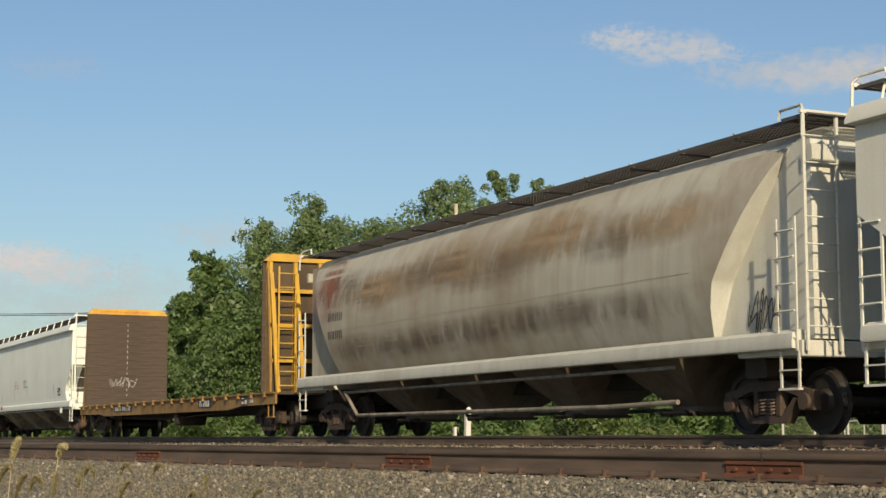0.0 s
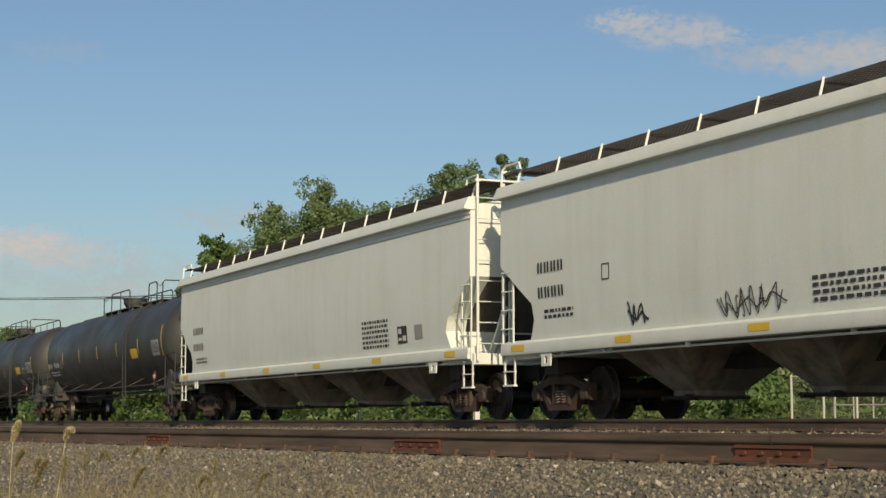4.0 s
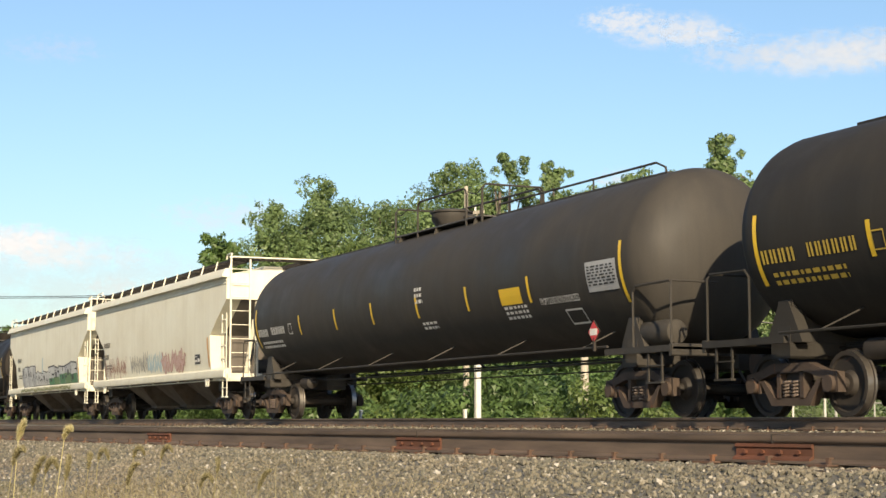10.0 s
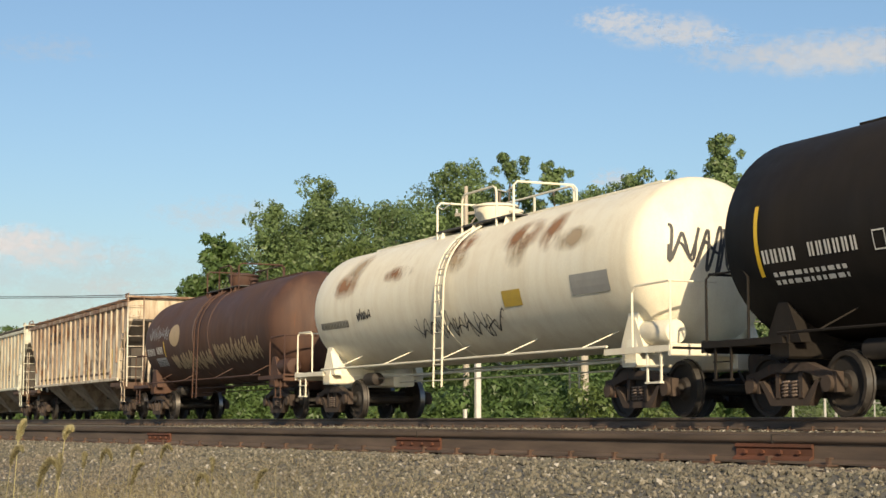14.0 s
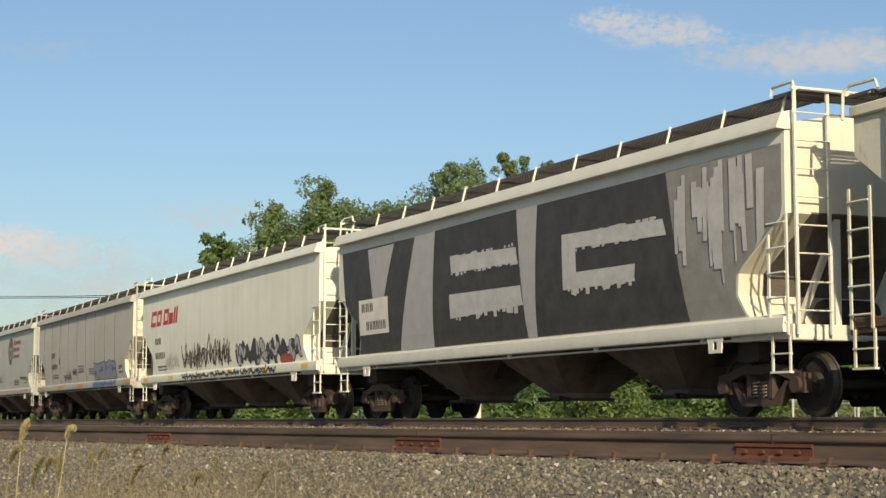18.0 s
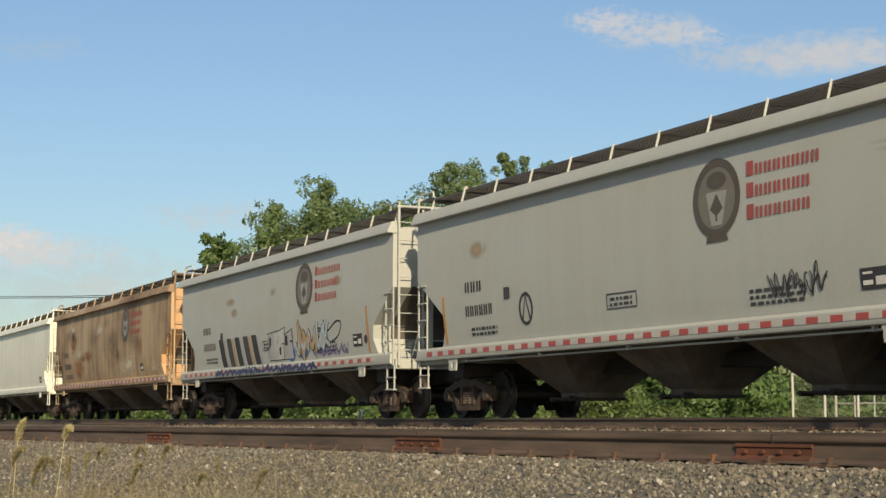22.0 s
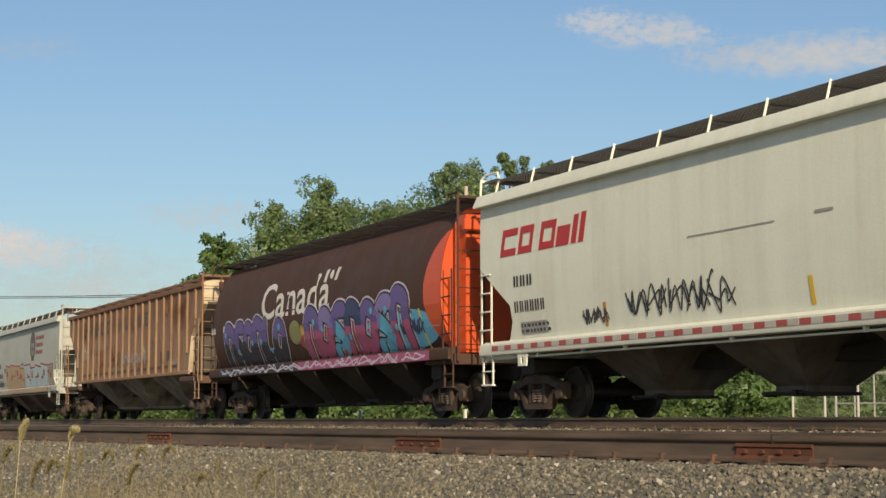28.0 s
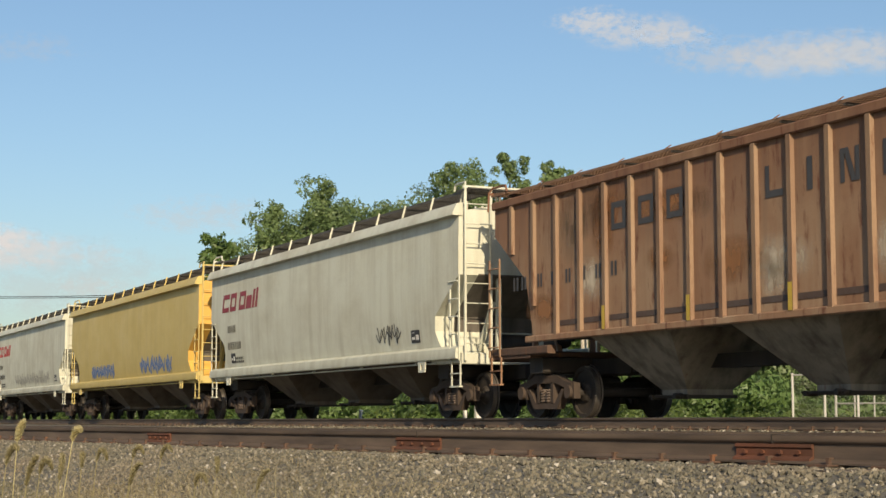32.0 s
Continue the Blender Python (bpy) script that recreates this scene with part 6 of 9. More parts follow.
    part("top_walk", Geo().box(-hb + 1.6, -0.16, ztop + 0.01, hb - 1.6, 0.16, ztop + 0.05), steel, car)
    if ladder is not None:
        for s in (-1, 1):
            g = Geo()
            for x in (-0.2, 0.2):
                pts = [(ladder + x, s * (prof(z) + 0.10), z) for z in np.linspace(zc, ztop - 0.12, 9)]
                g.tube([(ladder + x, s * 1.56, 0.62), (ladder + x, s * (r + 0.10), zc)] + pts[1:], 0.02, 5)
            for k in range(11):
                z = 0.75 + k * 0.32
                y = 1.56 + (r + 0.10 - 1.56) * (z - 0.62) / (zc - 0.62) if z < zc else prof(min(z, ztop - 0.1)) + 0.10
                g.tube([(ladder - 0.2, s * y, z), (ladder + 0.2, s * y, z)], 0.014, 5)
            part("ladder", g, steel, car)
    car["hb"], car["tc"], car["ze"] = hb, tc, zc + r
    return car, prof


# ---------------------------------------------------------------- bulkhead flat car
def bulkhead_flat(length, mat, label):
    car = thing("bulkhead_flat_car", label, "railway car", group="cars of the freight train")
    hb, tc = length / 2 - 0.90, length / 2 - 2.6
    deck = part("deck", Geo().box(-hb, -1.42, 1.06, hb, 1.42, 1.12, 0.005), PLANK, car, "dark weathered plank deck")
    for s in (-1, 1):
        g = Geo().prism([(-hb, 1.10), (hb, 1.10), (hb, 0.82), (tc - 1.2, 0.80), (tc - 2.2, 0.72), (-tc + 2.2, 0.72), (-tc + 1.2, 0.80), (-hb, 0.82)], s * 1.42, s * 1.47)
        g.box(-hb, s * 1.40, 1.08, hb, s * 1.53, 1.12)
        part("side_sill", g, mat, car)
        n = 20
        for k in range(n):
            x = -hb + 0.7 + (2 * hb - 1.4) * k / (n - 1)
            part("stake_pocket", lambda: Geo().prism([(-0.075, 1.14), (0.075, 1.14), (0.06, 1.0), (-0.06, 0.98)], s * 1.47, s * 1.56), mat, car, at=(x, 0, 0), key=("sp", s))
    for e in (-1, 1):
        part("draft_sill", Geo().box(e * (tc - 1.6), -0.26, 0.70, e * (length / 2 - 0.36), 0.26, 1.04, 0.02).box(e * (tc - 0.25), -1.3, 0.76, e * (tc + 0.25), 1.3, 1.04, 0.03), GREASE, car)
        coupler(car, e * (length / 2 - 0.16), e)
        truck(car, e * tc)
        xi, xo = e * (hb - 0.95), e * (hb - 0.05)
        bh = part("bulkhead", Geo().box(xi, -1.42, 1.12, xi + e * 0.10, -1.30, 4.55, 0.01).box(xi, 1.30, 1.12, xi + e * 0.10, 1.42, 4.55, 0.01)
                  , P_BULKYEL, car, "yellow steel bulkhead frame")
        part("back_sheet", Geo().box(xi + e * 0.01, -1.30, 1.12, xi + e * 0.03, 1.30, 4.55), P_BACKSHEET, bh, "dark stained back sheet")
        for k in range(12):
            z = 1.13 + k * 0.282
            part("plank", lambda: Geo().box(-0.03, -1.52, 0, 0.03, 1.52, 0.279, 0.004), PLANK, bh, at=(xi - e * 0.035, 0, z), key="pl")
        part("top_plate", Geo().prism_x([(-1.52, 4.52), (1.52, 4.52), (1.30, 4.72), (-1.30, 4.72)], xi - e * 0.07, xi + e * 0.12), P_BULKYEL, bh, "yellow warning plate")
        for y in (-1.36, -0.68, 0.0, 0.68, 1.36):
            part("post", Geo().bar((xi + e * 0.14, y, 1.1), (xi + e * 0.14, y, 4.5), 0.09, 0.12), P_BULKYEL, bh)
            part("brace", Geo().bar((xo - e * 0.05, y, 1.1), (xi + e * 0.22, y, 4.2), 0.10, 0.09), P_BULKYEL, bh)
        for z in (1.9, 2.8, 3.7):
            part("girt", Geo().box(xi + e * 0.10, -1.4, z, xi + e * 0.20, 1.4, z + 0.10), P_BULKYEL, bh)
        part("end_ladder", lambda: ladder_geo(0.45, 1.1, 4.3, 9), P_BULKYEL, bh, at=Matrix.Translation((xo + e * 0.05, -1.40 if e > 0 else 1.40, 0)) @ Matrix.Rotation(e * math.pi / 2, 4, "Z"), key="fl")
        part("gusset", Geo().prism([(xi + e * 0.2, 1.1), (xi + e * 0.52, 1.1), (xi + e * 0.50, 1.6), (xi + e * 0.25, 4.3), (xi + e * 0.2, 4.3)], -1.47, -1.43).prism([(xi + e * 0.2, 1.1), (xi + e * 0.52, 1.1), (xi + e * 0.50, 1.6), (xi + e * 0.25, 4.3), (xi + e * 0.2, 4.3)], 1.43, 1.47), mat, bh)
        part("step", lambda: Geo().box(-0.02, -0.012, 0.5, 0.02, 0.012, 1.04).box(0.38, -0.012, 0.5, 0.42, 0.012, 1.04).box(-0.02, -0.04, 0.48, 0.42, 0.04, 0.51), mat, car, at=(e * (hb - 0.4) - 0.2, -1.44, 0), key="fs")
    part("centre_sill", Geo().prism([(-tc, 1.04), (tc, 1.04), (tc - 1.5, 0.62), (-tc + 1.5, 0.62)], -0.3, 0.3), GREASE, car)
    part("air_reservoir", lambda: Geo().lathe([(0.05, -0.5), (0.19, -0.46), (0.21, -0.4), (0.21, 0.4), (0.19, 0.46), (0.05, 0.5)], 18, "x"), GREASE, car, at=(1.5, -0.9, 0.55), key="r")
    part("brake_rod", Geo().tube([(-tc + 2, -1.2, 0.68), (0, -1.2, 0.55), (tc - 2, -1.2, 0.7)], 0.02, 5), GREASE, car)
    return car, (lambda z: 1.475)


# ---------------------------------------------------------------- the freight train
# Coupling points along the train at 0 s, from the head back, and the train's run.
GAPS = [3.17, -17.43, -38.39, -62.22, -83.94, -105.29, -127.06, -148.99, -171.10, -193.15, -214.13, -236.75, -254.46, -272.14, 
        -290.75, -308.92, -325.25, -344.53, -363.65, -382.11, -400.28, -417.99, -435.66, -453.50, -471.37, -490.35, -508.14, -526.82, 
        -546.11, -563.80, -581.60, -601.70, -619.59, -638.56, -656.66, -675.65, -693.25, -711.05]


def run(t):
    return 19.39730 * t - 0.010378 * t * t


P_WHITE = paint("off_white_car_paint", (0.765, 0.825, 0.79), (0.45, 0.45, 0.40), 0.18, 0.02, 0.45)
P_WHITE2 = paint("dusty_white_car_paint", (0.70, 0.72, 0.66), (0.42, 0.39, 0.32), 0.24, 0.05, 0.5)
P_CREAM = paint("cream_car_paint", (0.74, 0.72, 0.60), (0.42, 0.36, 0.27), 0.25, 0.05, 0.5)
P_GREY = paint("grey_car_paint", (0.45, 0.475, 0.445), (0.31, 0.29, 0.25), 0.17, 0.05, 0.5)
P_GREY2 = paint("grey_car_paint_stained", (0.44, 0.445, 0.41), (0.30, 0.28, 0.235), 0.3, 0.05, 0.55)
P_GREEN = paint("greenish_white_car_paint", (0.80, 0.83, 0.73), (0.36, 0.33, 0.26), 0.22, 0.03, 0.45)
P_PALEGREY = paint("pale_grey_trim_paint", (0.60, 0.62, 0.57), (0.30, 0.26, 0.21), 0.4, 0.08, 0.55)
P_WEATHER = paint("rust_washed_grey_paint", (0.47, 0.465, 0.405), (0.25, 0.20, 0.14), 0.6, 0.05, 0.6, patch=0.4, blotch=1.5)
P_TAN = paint("rust_washed_tan_paint", (0.47, 0.35, 0.215), (0.12, 0.066, 0.04), 0.85, 0.2, 0.6, patch=0.55, blotch=1.3)
P_RIBRUST = paint("rusted_cream_paint", (0.74, 0.70, 0.58), (0.30, 0.18, 0.095), 0.7, 0.6, 0.75, rustcol=(0.17, 0.066, 0.028), top=5.0)
P_RIBRUST2 = paint("rust_brown_paint", (0.185, 0.105, 0.068), (0.33, 0.225, 0.15), 0.65, 0.4, 0.75, rustcol=(0.10, 0.045, 0.028), top=6.2)
P_RIBRUST3 = paint("orange_rust_paint", (0.265, 0.145, 0.085), (0.40, 0.30, 0.205), 0.75, 0.5, 0.75, rustcol=(0.135, 0.052, 0.030), top=5.4)
P_RIBPOST = paint("rust_run_post_paint", (0.56, 0.49, 0.37), (0.24, 0.125, 0.065), 0.9, 0.6, 0.75, rustcol=(0.17, 0.07, 0.032))
P_RIBRUST4 = paint("rust_run_brown_post_paint", (0.205, 0.12, 0.075), (0.34, 0.245, 0.165), 0.8, 0.5, 0.75, rustcol=(0.13, 0.055, 0.03))
P_RIBGREY2 = paint("rust_run_grey_post_paint", (0.46, 0.45, 0.36), (0.36, 0.22, 0.11), 0.85, 0.6, 0.7, rustcol=(0.27, 0.13, 0.05))
P_RIBGREY = paint("chalky_grey_paint", (0.64, 0.66, 0.56), (0.44, 0.38, 0.27), 0.45, 0.40, 0.7, rustcol=(0.27, 0.13, 0.05), top=6.9)
P_BROWN = paint("dark_brown_car_paint", (0.080, 0.045, 0.034), (0.11, 0.07, 0.055), 0.45, 0.05, 0.6, gloss=0.15)
P_YELLOW = paint("golden_yellow_car_paint", (0.56, 0.385, 0.175), (0.34, 0.22, 0.115), 0.4, 0.06, 0.5)
P_YELLOW2 = paint("pale_yellow_car_paint", (0.58, 0.46, 0.17), (0.34, 0.26, 0.12), 0.3, 0.04, 0.5)
P_BACKSHEET = paint("dark_stained_sheet", (0.085, 0.06, 0.035), (0.035, 0.028, 0.022), 0.8, 0.3, 0.75)
P_FLATYEL = paint("rusty_yellow_flat_paint", (0.31, 0.19, 0.06), (0.12, 0.072, 0.038), 0.9, 0.5, 0.65)
P_BULKYEL = paint("bright_yellow_paint", (0.62, 0.37, 0.045), (0.24, 0.14, 0.05), 0.65, 0.2, 0.5)
P_TANK = paint("black_tank_paint", (0.040, 0.037, 0.034), (0.07, 0.062, 0.052), 0.5, 0.02, 0.58, gloss=0.22)
P_TANKGLOSS = paint("glossy_black_tank_paint", (0.043, 0.046, 0.046), (0.064, 0.063, 0.058), 0.4, 0.02, 0.46, gloss=0.4)
P_TANKJET = paint("jet_black_tank_paint", (0.020, 0.017, 0.015), (0.036, 0.030, 0.025), 0.5, 0.02, 0.6, gloss=0.12)
P_TANK2 = paint("dusty_black_tank_paint", (0.031, 0.029, 0.027), (0.050, 0.046, 0.040), 0.6, 0.02, 0.62, gloss=0.15)
P_TANKCREAM = paint("cream_tank_paint", (0.88, 0.84, 0.69), (0.56, 0.44, 0.29), 0.35, 0.18, 0.5, rustcol=(0.36, 0.17, 0.06))
P_TANKRUST = paint("rust_brown_tank_paint", (0.068, 0.035, 0.026), (0.13, 0.066, 0.040), 0.7, 0.3, 0.65)
# the grey and dark bay coats hold under-car shade as well as grime
UNDER_GREY = paint("grimy_shaded_grey_underside", (0.27, 0.245, 0.205), (0.05, 0.042, 0.033), 0.95, 0.3, 0.7)
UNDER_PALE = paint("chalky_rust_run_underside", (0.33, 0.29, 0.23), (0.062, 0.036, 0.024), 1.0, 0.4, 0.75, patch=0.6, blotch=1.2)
UNDER_DARK = paint("grimy_shaded_dark_underside", (0.15, 0.125, 0.10), (0.050, 0.038, 0.030), 0.8, 0.25, 0.75)
PALESILVER = flat_paint("pale_silver_paint", (0.55, 0.56, 0.55), 0.5, 0.35)
ROLLER_GREY = flat_paint("grey_roller_paint", (0.30, 0.30, 0.285), 0.6, 0.5)
ROLLER_BLACK = flat_paint("black_roller_paint", (0.030, 0.028, 0.026), 0.6, 0.4)
CREST_TAN = flat_paint("faded_brown_emblem_ground", (0.19, 0.175, 0.145), 0.6, 0.4)
CREST_BROWN = flat_paint("dark_brown_emblem_paint", (0.085, 0.07, 0.052), 0.6, 0.4)
FADED_RED = flat_paint("faded_red_name_paint", (0.40, 0.075, 0.065), 0.6, 0.4)
SEAM = flat_paint("dirty_weld_seam", (0.13, 0.10, 0.072), 0.7, 0.3)
DULLWHITE = flat_paint("dull_white_tape", (0.50, 0.49, 0.45), 0.5, 0.3)
OCHRE = flat_paint("faded_ochre_emblem", (0.24, 0.14, 0.05), 0.7, 0.4)
SOOT = flat_paint("soot_brown_stencil", (0.075, 0.042, 0.03), 0.7, 0.5)
STAIN = flat_paint("soft_rust_stain", (0.34, 0.28, 0.20), 0.7, 0.4)
REDTAPE = flat_paint("faded_red_tape", (0.42, 0.07, 0.06), 0.5, 0.3)
ORANGE_CAR = flat_paint("orange_red_car_paint", (0.66, 0.09, 0.02), 0.45, 0.15)

CARS = {}


def put(k, made):
    """Keeps a car and remembers it for its run."""
    CARS[k] = made[0]
    return made


def span(k):
    return GAPS[k] - GAPS[k + 1]


def logo_word(car, prof, x, z, h, mat):
    """A railway's slanted name as plain shapes."""
    s, x0 = 0.28, x
    for wide, tall, gap in ((1.25, 1.0, 0.2), (1.1, 1.0, 0.55), (1.15, 1.0, 0.14), (0.95, 0.70, 0.16), (0.36, 1.0, 0.16), (0.36, 1.04, 0.0)):
        q = ring(x0, z, x0 + wide * h, z + h * tall, 0.26 * h, s, x0 == x) if wide > 1.0 else rect(x0, z, x0 + wide * h, z + h * tall, s)
        decal("railway_name", q, mat, car, prof, "red slanted shape of a railway name")
        x0 += (wide + gap) * h


def crest(car, prof, x, z, k=1.0):
    """An oval emblem with three short red lines beside it."""
    decal("emblem_ground", disc(x, z, 0.50 * k, 0.50 * k), CREST_TAN, car, prof, "", 0.005)
    decal("emblem_ring", oval(x, z, 0.61 * k, 0.59 * k, 0.13 * k), CREST_BROWN, car, prof, "dark round railway emblem", 0.008)
    decal("emblem_shield", quad_grid((x - 0.27 * k, z + 0.10 * k), (x + 0.27 * k, z + 0.10 * k), (x + 0.14 * k, z - 0.40 * k), (x - 0.14 * k, z - 0.40 * k), 6), GREY_PAINT, car, prof, "pale shield", 0.008)
    q = [[(x - 0.17 * k, z - 0.16 * k), (x, z + 0.07 * k), (x + 0.17 * k, z - 0.16 * k), (x, z - 0.27 * k)]] + rect(x - 0.025 * k, z - 0.34 * k, x + 0.025 * k, z - 0.26 * k)
    decal("emblem_leaf", q, CREST_BROWN, car, prof, "dark leaf shape", 0.011)
    decal("emblem_figure", disc(x, z + 0.26 * k, 0.26 * k, 0.13 * k, 8), CREST_BROWN, car, prof, "", 0.008)
    decal("emblem_foot", quad_grid((x - 0.22 * k, z - 0.50 * k), (x + 0.22 * k, z - 0.50 * k), (x + 0.28 * k, z - 0.64 * k), (x - 0.28 * k, z - 0.64 * k), 3), CREST_BROWN, car, prof, "", 0.011)
    for i, n in enumerate((8, 7, 7)):
        zz = z + (0.22 - 0.31 * i) * k
        q = rect(x + 0.76 * k, zz, x + 0.93 * k, zz + 0.21 * k) + bars(x + 0.98 * k, zz, 0.16 * k, n - 1, 0.16 * k, 0.055 * k)
        decal("name_print", q, FADED_RED, car, prof, "line of small red lettering", 0.006)


def marks(car, prof, x, z, h, rows, mat=None, fine=True, seed=1):
    """Reporting marks as bars, and fine print below."""
    q = []
    for i, n in enumerate(rows):
        q += bars(x, z - i * h * 2.3, h, n, h * (0.92 if n < 5 else 0.68), h * (0.38 if n < 5 else 0.32))
    decal("reporting_mark", q, mat or BLACK, car, prof)
    if fine:
        decal("fine_print", fine_print(x + h, z - len(rows) * h * 2.3 + h * 0.9, h * 5.5, 2, 0.055, seed), mat or BLACK, car, prof)


def panel_plate(car, prof, x, z, w=0.42, h=0.36):
    decal("stencil_panel", rect(x, z, x + w, z + h), BLACK, car, prof, "black stencil panel")
    decal("stencil_print", rect(x + 0.05, z + 0.2, x + w * 0.45, z + h - 0.05) + rect(x + w * 0.55, z + 0.05, x + w - 0.05, z + 0.16) + rect(x + 0.05, z + 0.06, x + w * 0.45, z + 0.12), WHITE, car, prof, "", 0.010)


def sill_reflectors(car, kind="red", step=0.52):
    hb = car["hb"]
    flat = (lambda z: 1.60)
    if kind == "red":
        n = int((2 * hb - 1.0) / step)
        for i in range(n):
            x = -hb + 0.6 + i * step
            for dx, m, lb in ((0.0, REDTAPE, "red reflective strip"), (step / 2, DULLWHITE, "white reflective strip")):
                part("reflector", lambda: Geo().box(0, -1.606, 1.235, step / 2 - 0.01, -1.600, 1.325), m, car, lb, at=(x + dx, 0, 0), key="tape")
    else:
        n, ln, m = (6, 0.5, YELLOW) if kind == "yellow" else (5, 1.1, ORANGE)
        for i in range(n):
            x = -hb + 0.5 + (2 * hb - 1.6) * i / (n - 1)
            decal("reflector", rect(x, 1.22, x + ln, 1.33), m, car, flat, kind + " reflective strip", 0.003)


def tank_reflectors(car, prof, zc, n=7, xs=None):
    hb = car["hb"]
    xs = xs or [-hb + 0.95 + (2 * hb - 1.9) * i / (n - 1) for i in range(n)]
    for x in xs:
        big = abs(x) > hb - 1.2
        decal("reflector", rect(x - 0.04, zc - (0.45 if big else 0.25), x + 0.05, zc + (0.55 if big else 0.22)), YELLOW, car, prof, "yellow reflective strip")


def placard(car, x, y=-1.50, z=1.42):
    """A diamond hazard placard in a holder."""
    pl = part("placard_holder", Geo().bar((x, y, 1.1), (x, y, z - 0.1), 0.04).prism([(x - 0.19, z), (x, z - 0.19), (x + 0.19, z), (x, z + 0.19)], y - 0.01, y + 0.01), GREASE, car)
    part("placard", Geo().prism([(x - 0.18, z), (x, z - 0.18), (x + 0.18, z), (x, z + 0.18)], y - 0.016, y - 0.012), RED, pl, "red and white diamond hazard placard")
    part("placard_band", Geo().box(x - 0.12, y - 0.020, z - 0.055, x + 0.12, y - 0.017, z + 0.055), WHITE, pl)


def side_words(car, prof, x, z, h, lines, mat, squeeze=0.8, gap=1.6):
    for i, ln in enumerate(lines):
        words("lettering", ln, mat, car, prof, x, z - i * h * gap, h, squeeze=squeeze)


def strip(car, prof, x, z0, z1, mat=None, lean=-0.06, w=0.09):
    decal("reflector", rect(x, z0, x + w, z1, lean), mat or ORANGE, car, prof, "orange reflective strip")


def seams(car, prof, xs, z0, z1, mat=None):
    """Weld seams where side sheets meet."""
    for x in xs:
        g = Geo()
        zs = np.linspace(z0, z1, 12)
        g.tube([(x, -(prof(z) + 0.001), z) for z in zs], 0.012, 5)
        part("weld_seam", g, mat or UNDER_GREY, car)


def frame_box(car, prof, x0, z0, x1, z1, mat=None, t=0.025):
    decal("stencil_frame", ring(x0, z0, x1, z1, t), mat or BLACK, car, prof)


def big_word(car, prof, x0, x1, z0, h, forms, mat, w=0.42, label="large faded lettering of a railway name"):
    """Wide-set capitals as plain blocks: o ring, b bar, l angle."""
    n = len(forms)
    for i, f in enumerate(forms):
        if f == " ":
            continue
        q, x = [], x0 + (x1 - x0 - w) * i / (n - 1)
        if f == "o":
            q += ring(x, z0, x + w, z0 + h, 0.10)
        elif f == "b":
            q += rect(x + w * 0.35, z0, x + w * 0.62, z0 + h)
        elif f == "l":
            q += rect(x + 0.05, z0, x + 0.15, z0 + h) + rect(x + 0.15, z0, x + w, z0 + 0.10)
        elif f == "e":
            q += rect(x + 0.05, z0, x + 0.15, z0 + h) + rect(x + 0.15, z0, x + w, z0 + 0.10) + rect(x + 0.15, z0 + h - 0.10, x + w, z0 + h) + rect(x + 0.15, z0 + h * 0.45, x + w * 0.8, z0 + h * 0.45 + 0.09)
        elif f == "n":
            q += rect(x + 0.03, z0, x + 0.12, z0 + h) + rect(x + w - 0.12, z0, x + w - 0.03, z0 + h) + [[(x + 0.10, z0 + h), (x + 0.2, z0 + h), (x + w - 0.10, z0), (x + w - 0.2, z0)]]
        decal("railway_name", q, mat, car, prof, label, 0.006)


def wheat_mark(car, prof, x, z0, z1, mat):
    """A tall stalk emblem."""
    q = []
    for k in range(4):
        z = z0 + 0.35 + k * 0.30
        q += [[(x - 0.26, z + 0.22), (x - 0.26, z + 0.08), (x - 0.03, z - 0.12), (x - 0.03, z + 0.04)], [(x + 0.26, z + 0.22), (x + 0.26, z + 0.08), (x + 0.03, z - 0.12), (x + 0.03, z + 0.04)]]
    for dx in (-0.22, -0.1, 0.02, 0.14):
        q += rect(x + dx, z0 + 1.55, x + dx + 0.05, z1)
    decal("emblem", q, mat, car, prof, "faded wheat-stalk emblem", 0.006)


def straight_car(k, mat, label, bays=3, **kw):
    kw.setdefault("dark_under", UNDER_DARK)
    car, prof = put(k, hopper(span(k), "straight", mat, label, bays, **kw))
    return car, prof, car["hb"]


def soo_grey(k, label, mat=None):
    """The grey cars with an oval crest."""
    c, p, h = straight_car(k, mat or P_GREY, label, grimy_shaded_ends=True)
    marks(c, p, -5.98, 2.41, 0.20, (3, 6), BLACK, True, k)
    decal("repaint_square", rect(-4.32, 2.18, -4.08, 2.40), DARKGREY, c, p)
    crest(c, p, 2.69, 3.20)
    panel_plate(c, p, 5.85, 1.62, 0.55, 0.28)
    decal("round_plate", disc(6.62, 1.76, 0.10, 0.10, 8), DARKGREY, c, p)
    frame_box(c, p, -0.6, 1.76, 0.35, 2.02, DARKGREY, 0.02)
    decal("fine_print", fine_print(-0.5, 1.90, 0.7, 2, 0.05, k), DARKGREY, c, p)
    decal("fine_print", fine_print(3.4, 1.75, 1.3, 3, 0.05, k + 3), DARKGREY, c, p)
    sill_reflectors(c, "red")
    return c, p, h


def rail_white(k, label, mat, word=None):
    """The white cars with a slanted red railway name."""
    c, p, h = straight_car(k, mat, label)
    logo_word(c, p, -7.32, 2.96, 0.49, word or RED)
    marks(c, p, -6.80, 2.37, 0.20, (3, 6), BLACK, True, k)
    panel_plate(c, p, 5.95, 1.56, 0.45, 0.26)
    return c, p, h


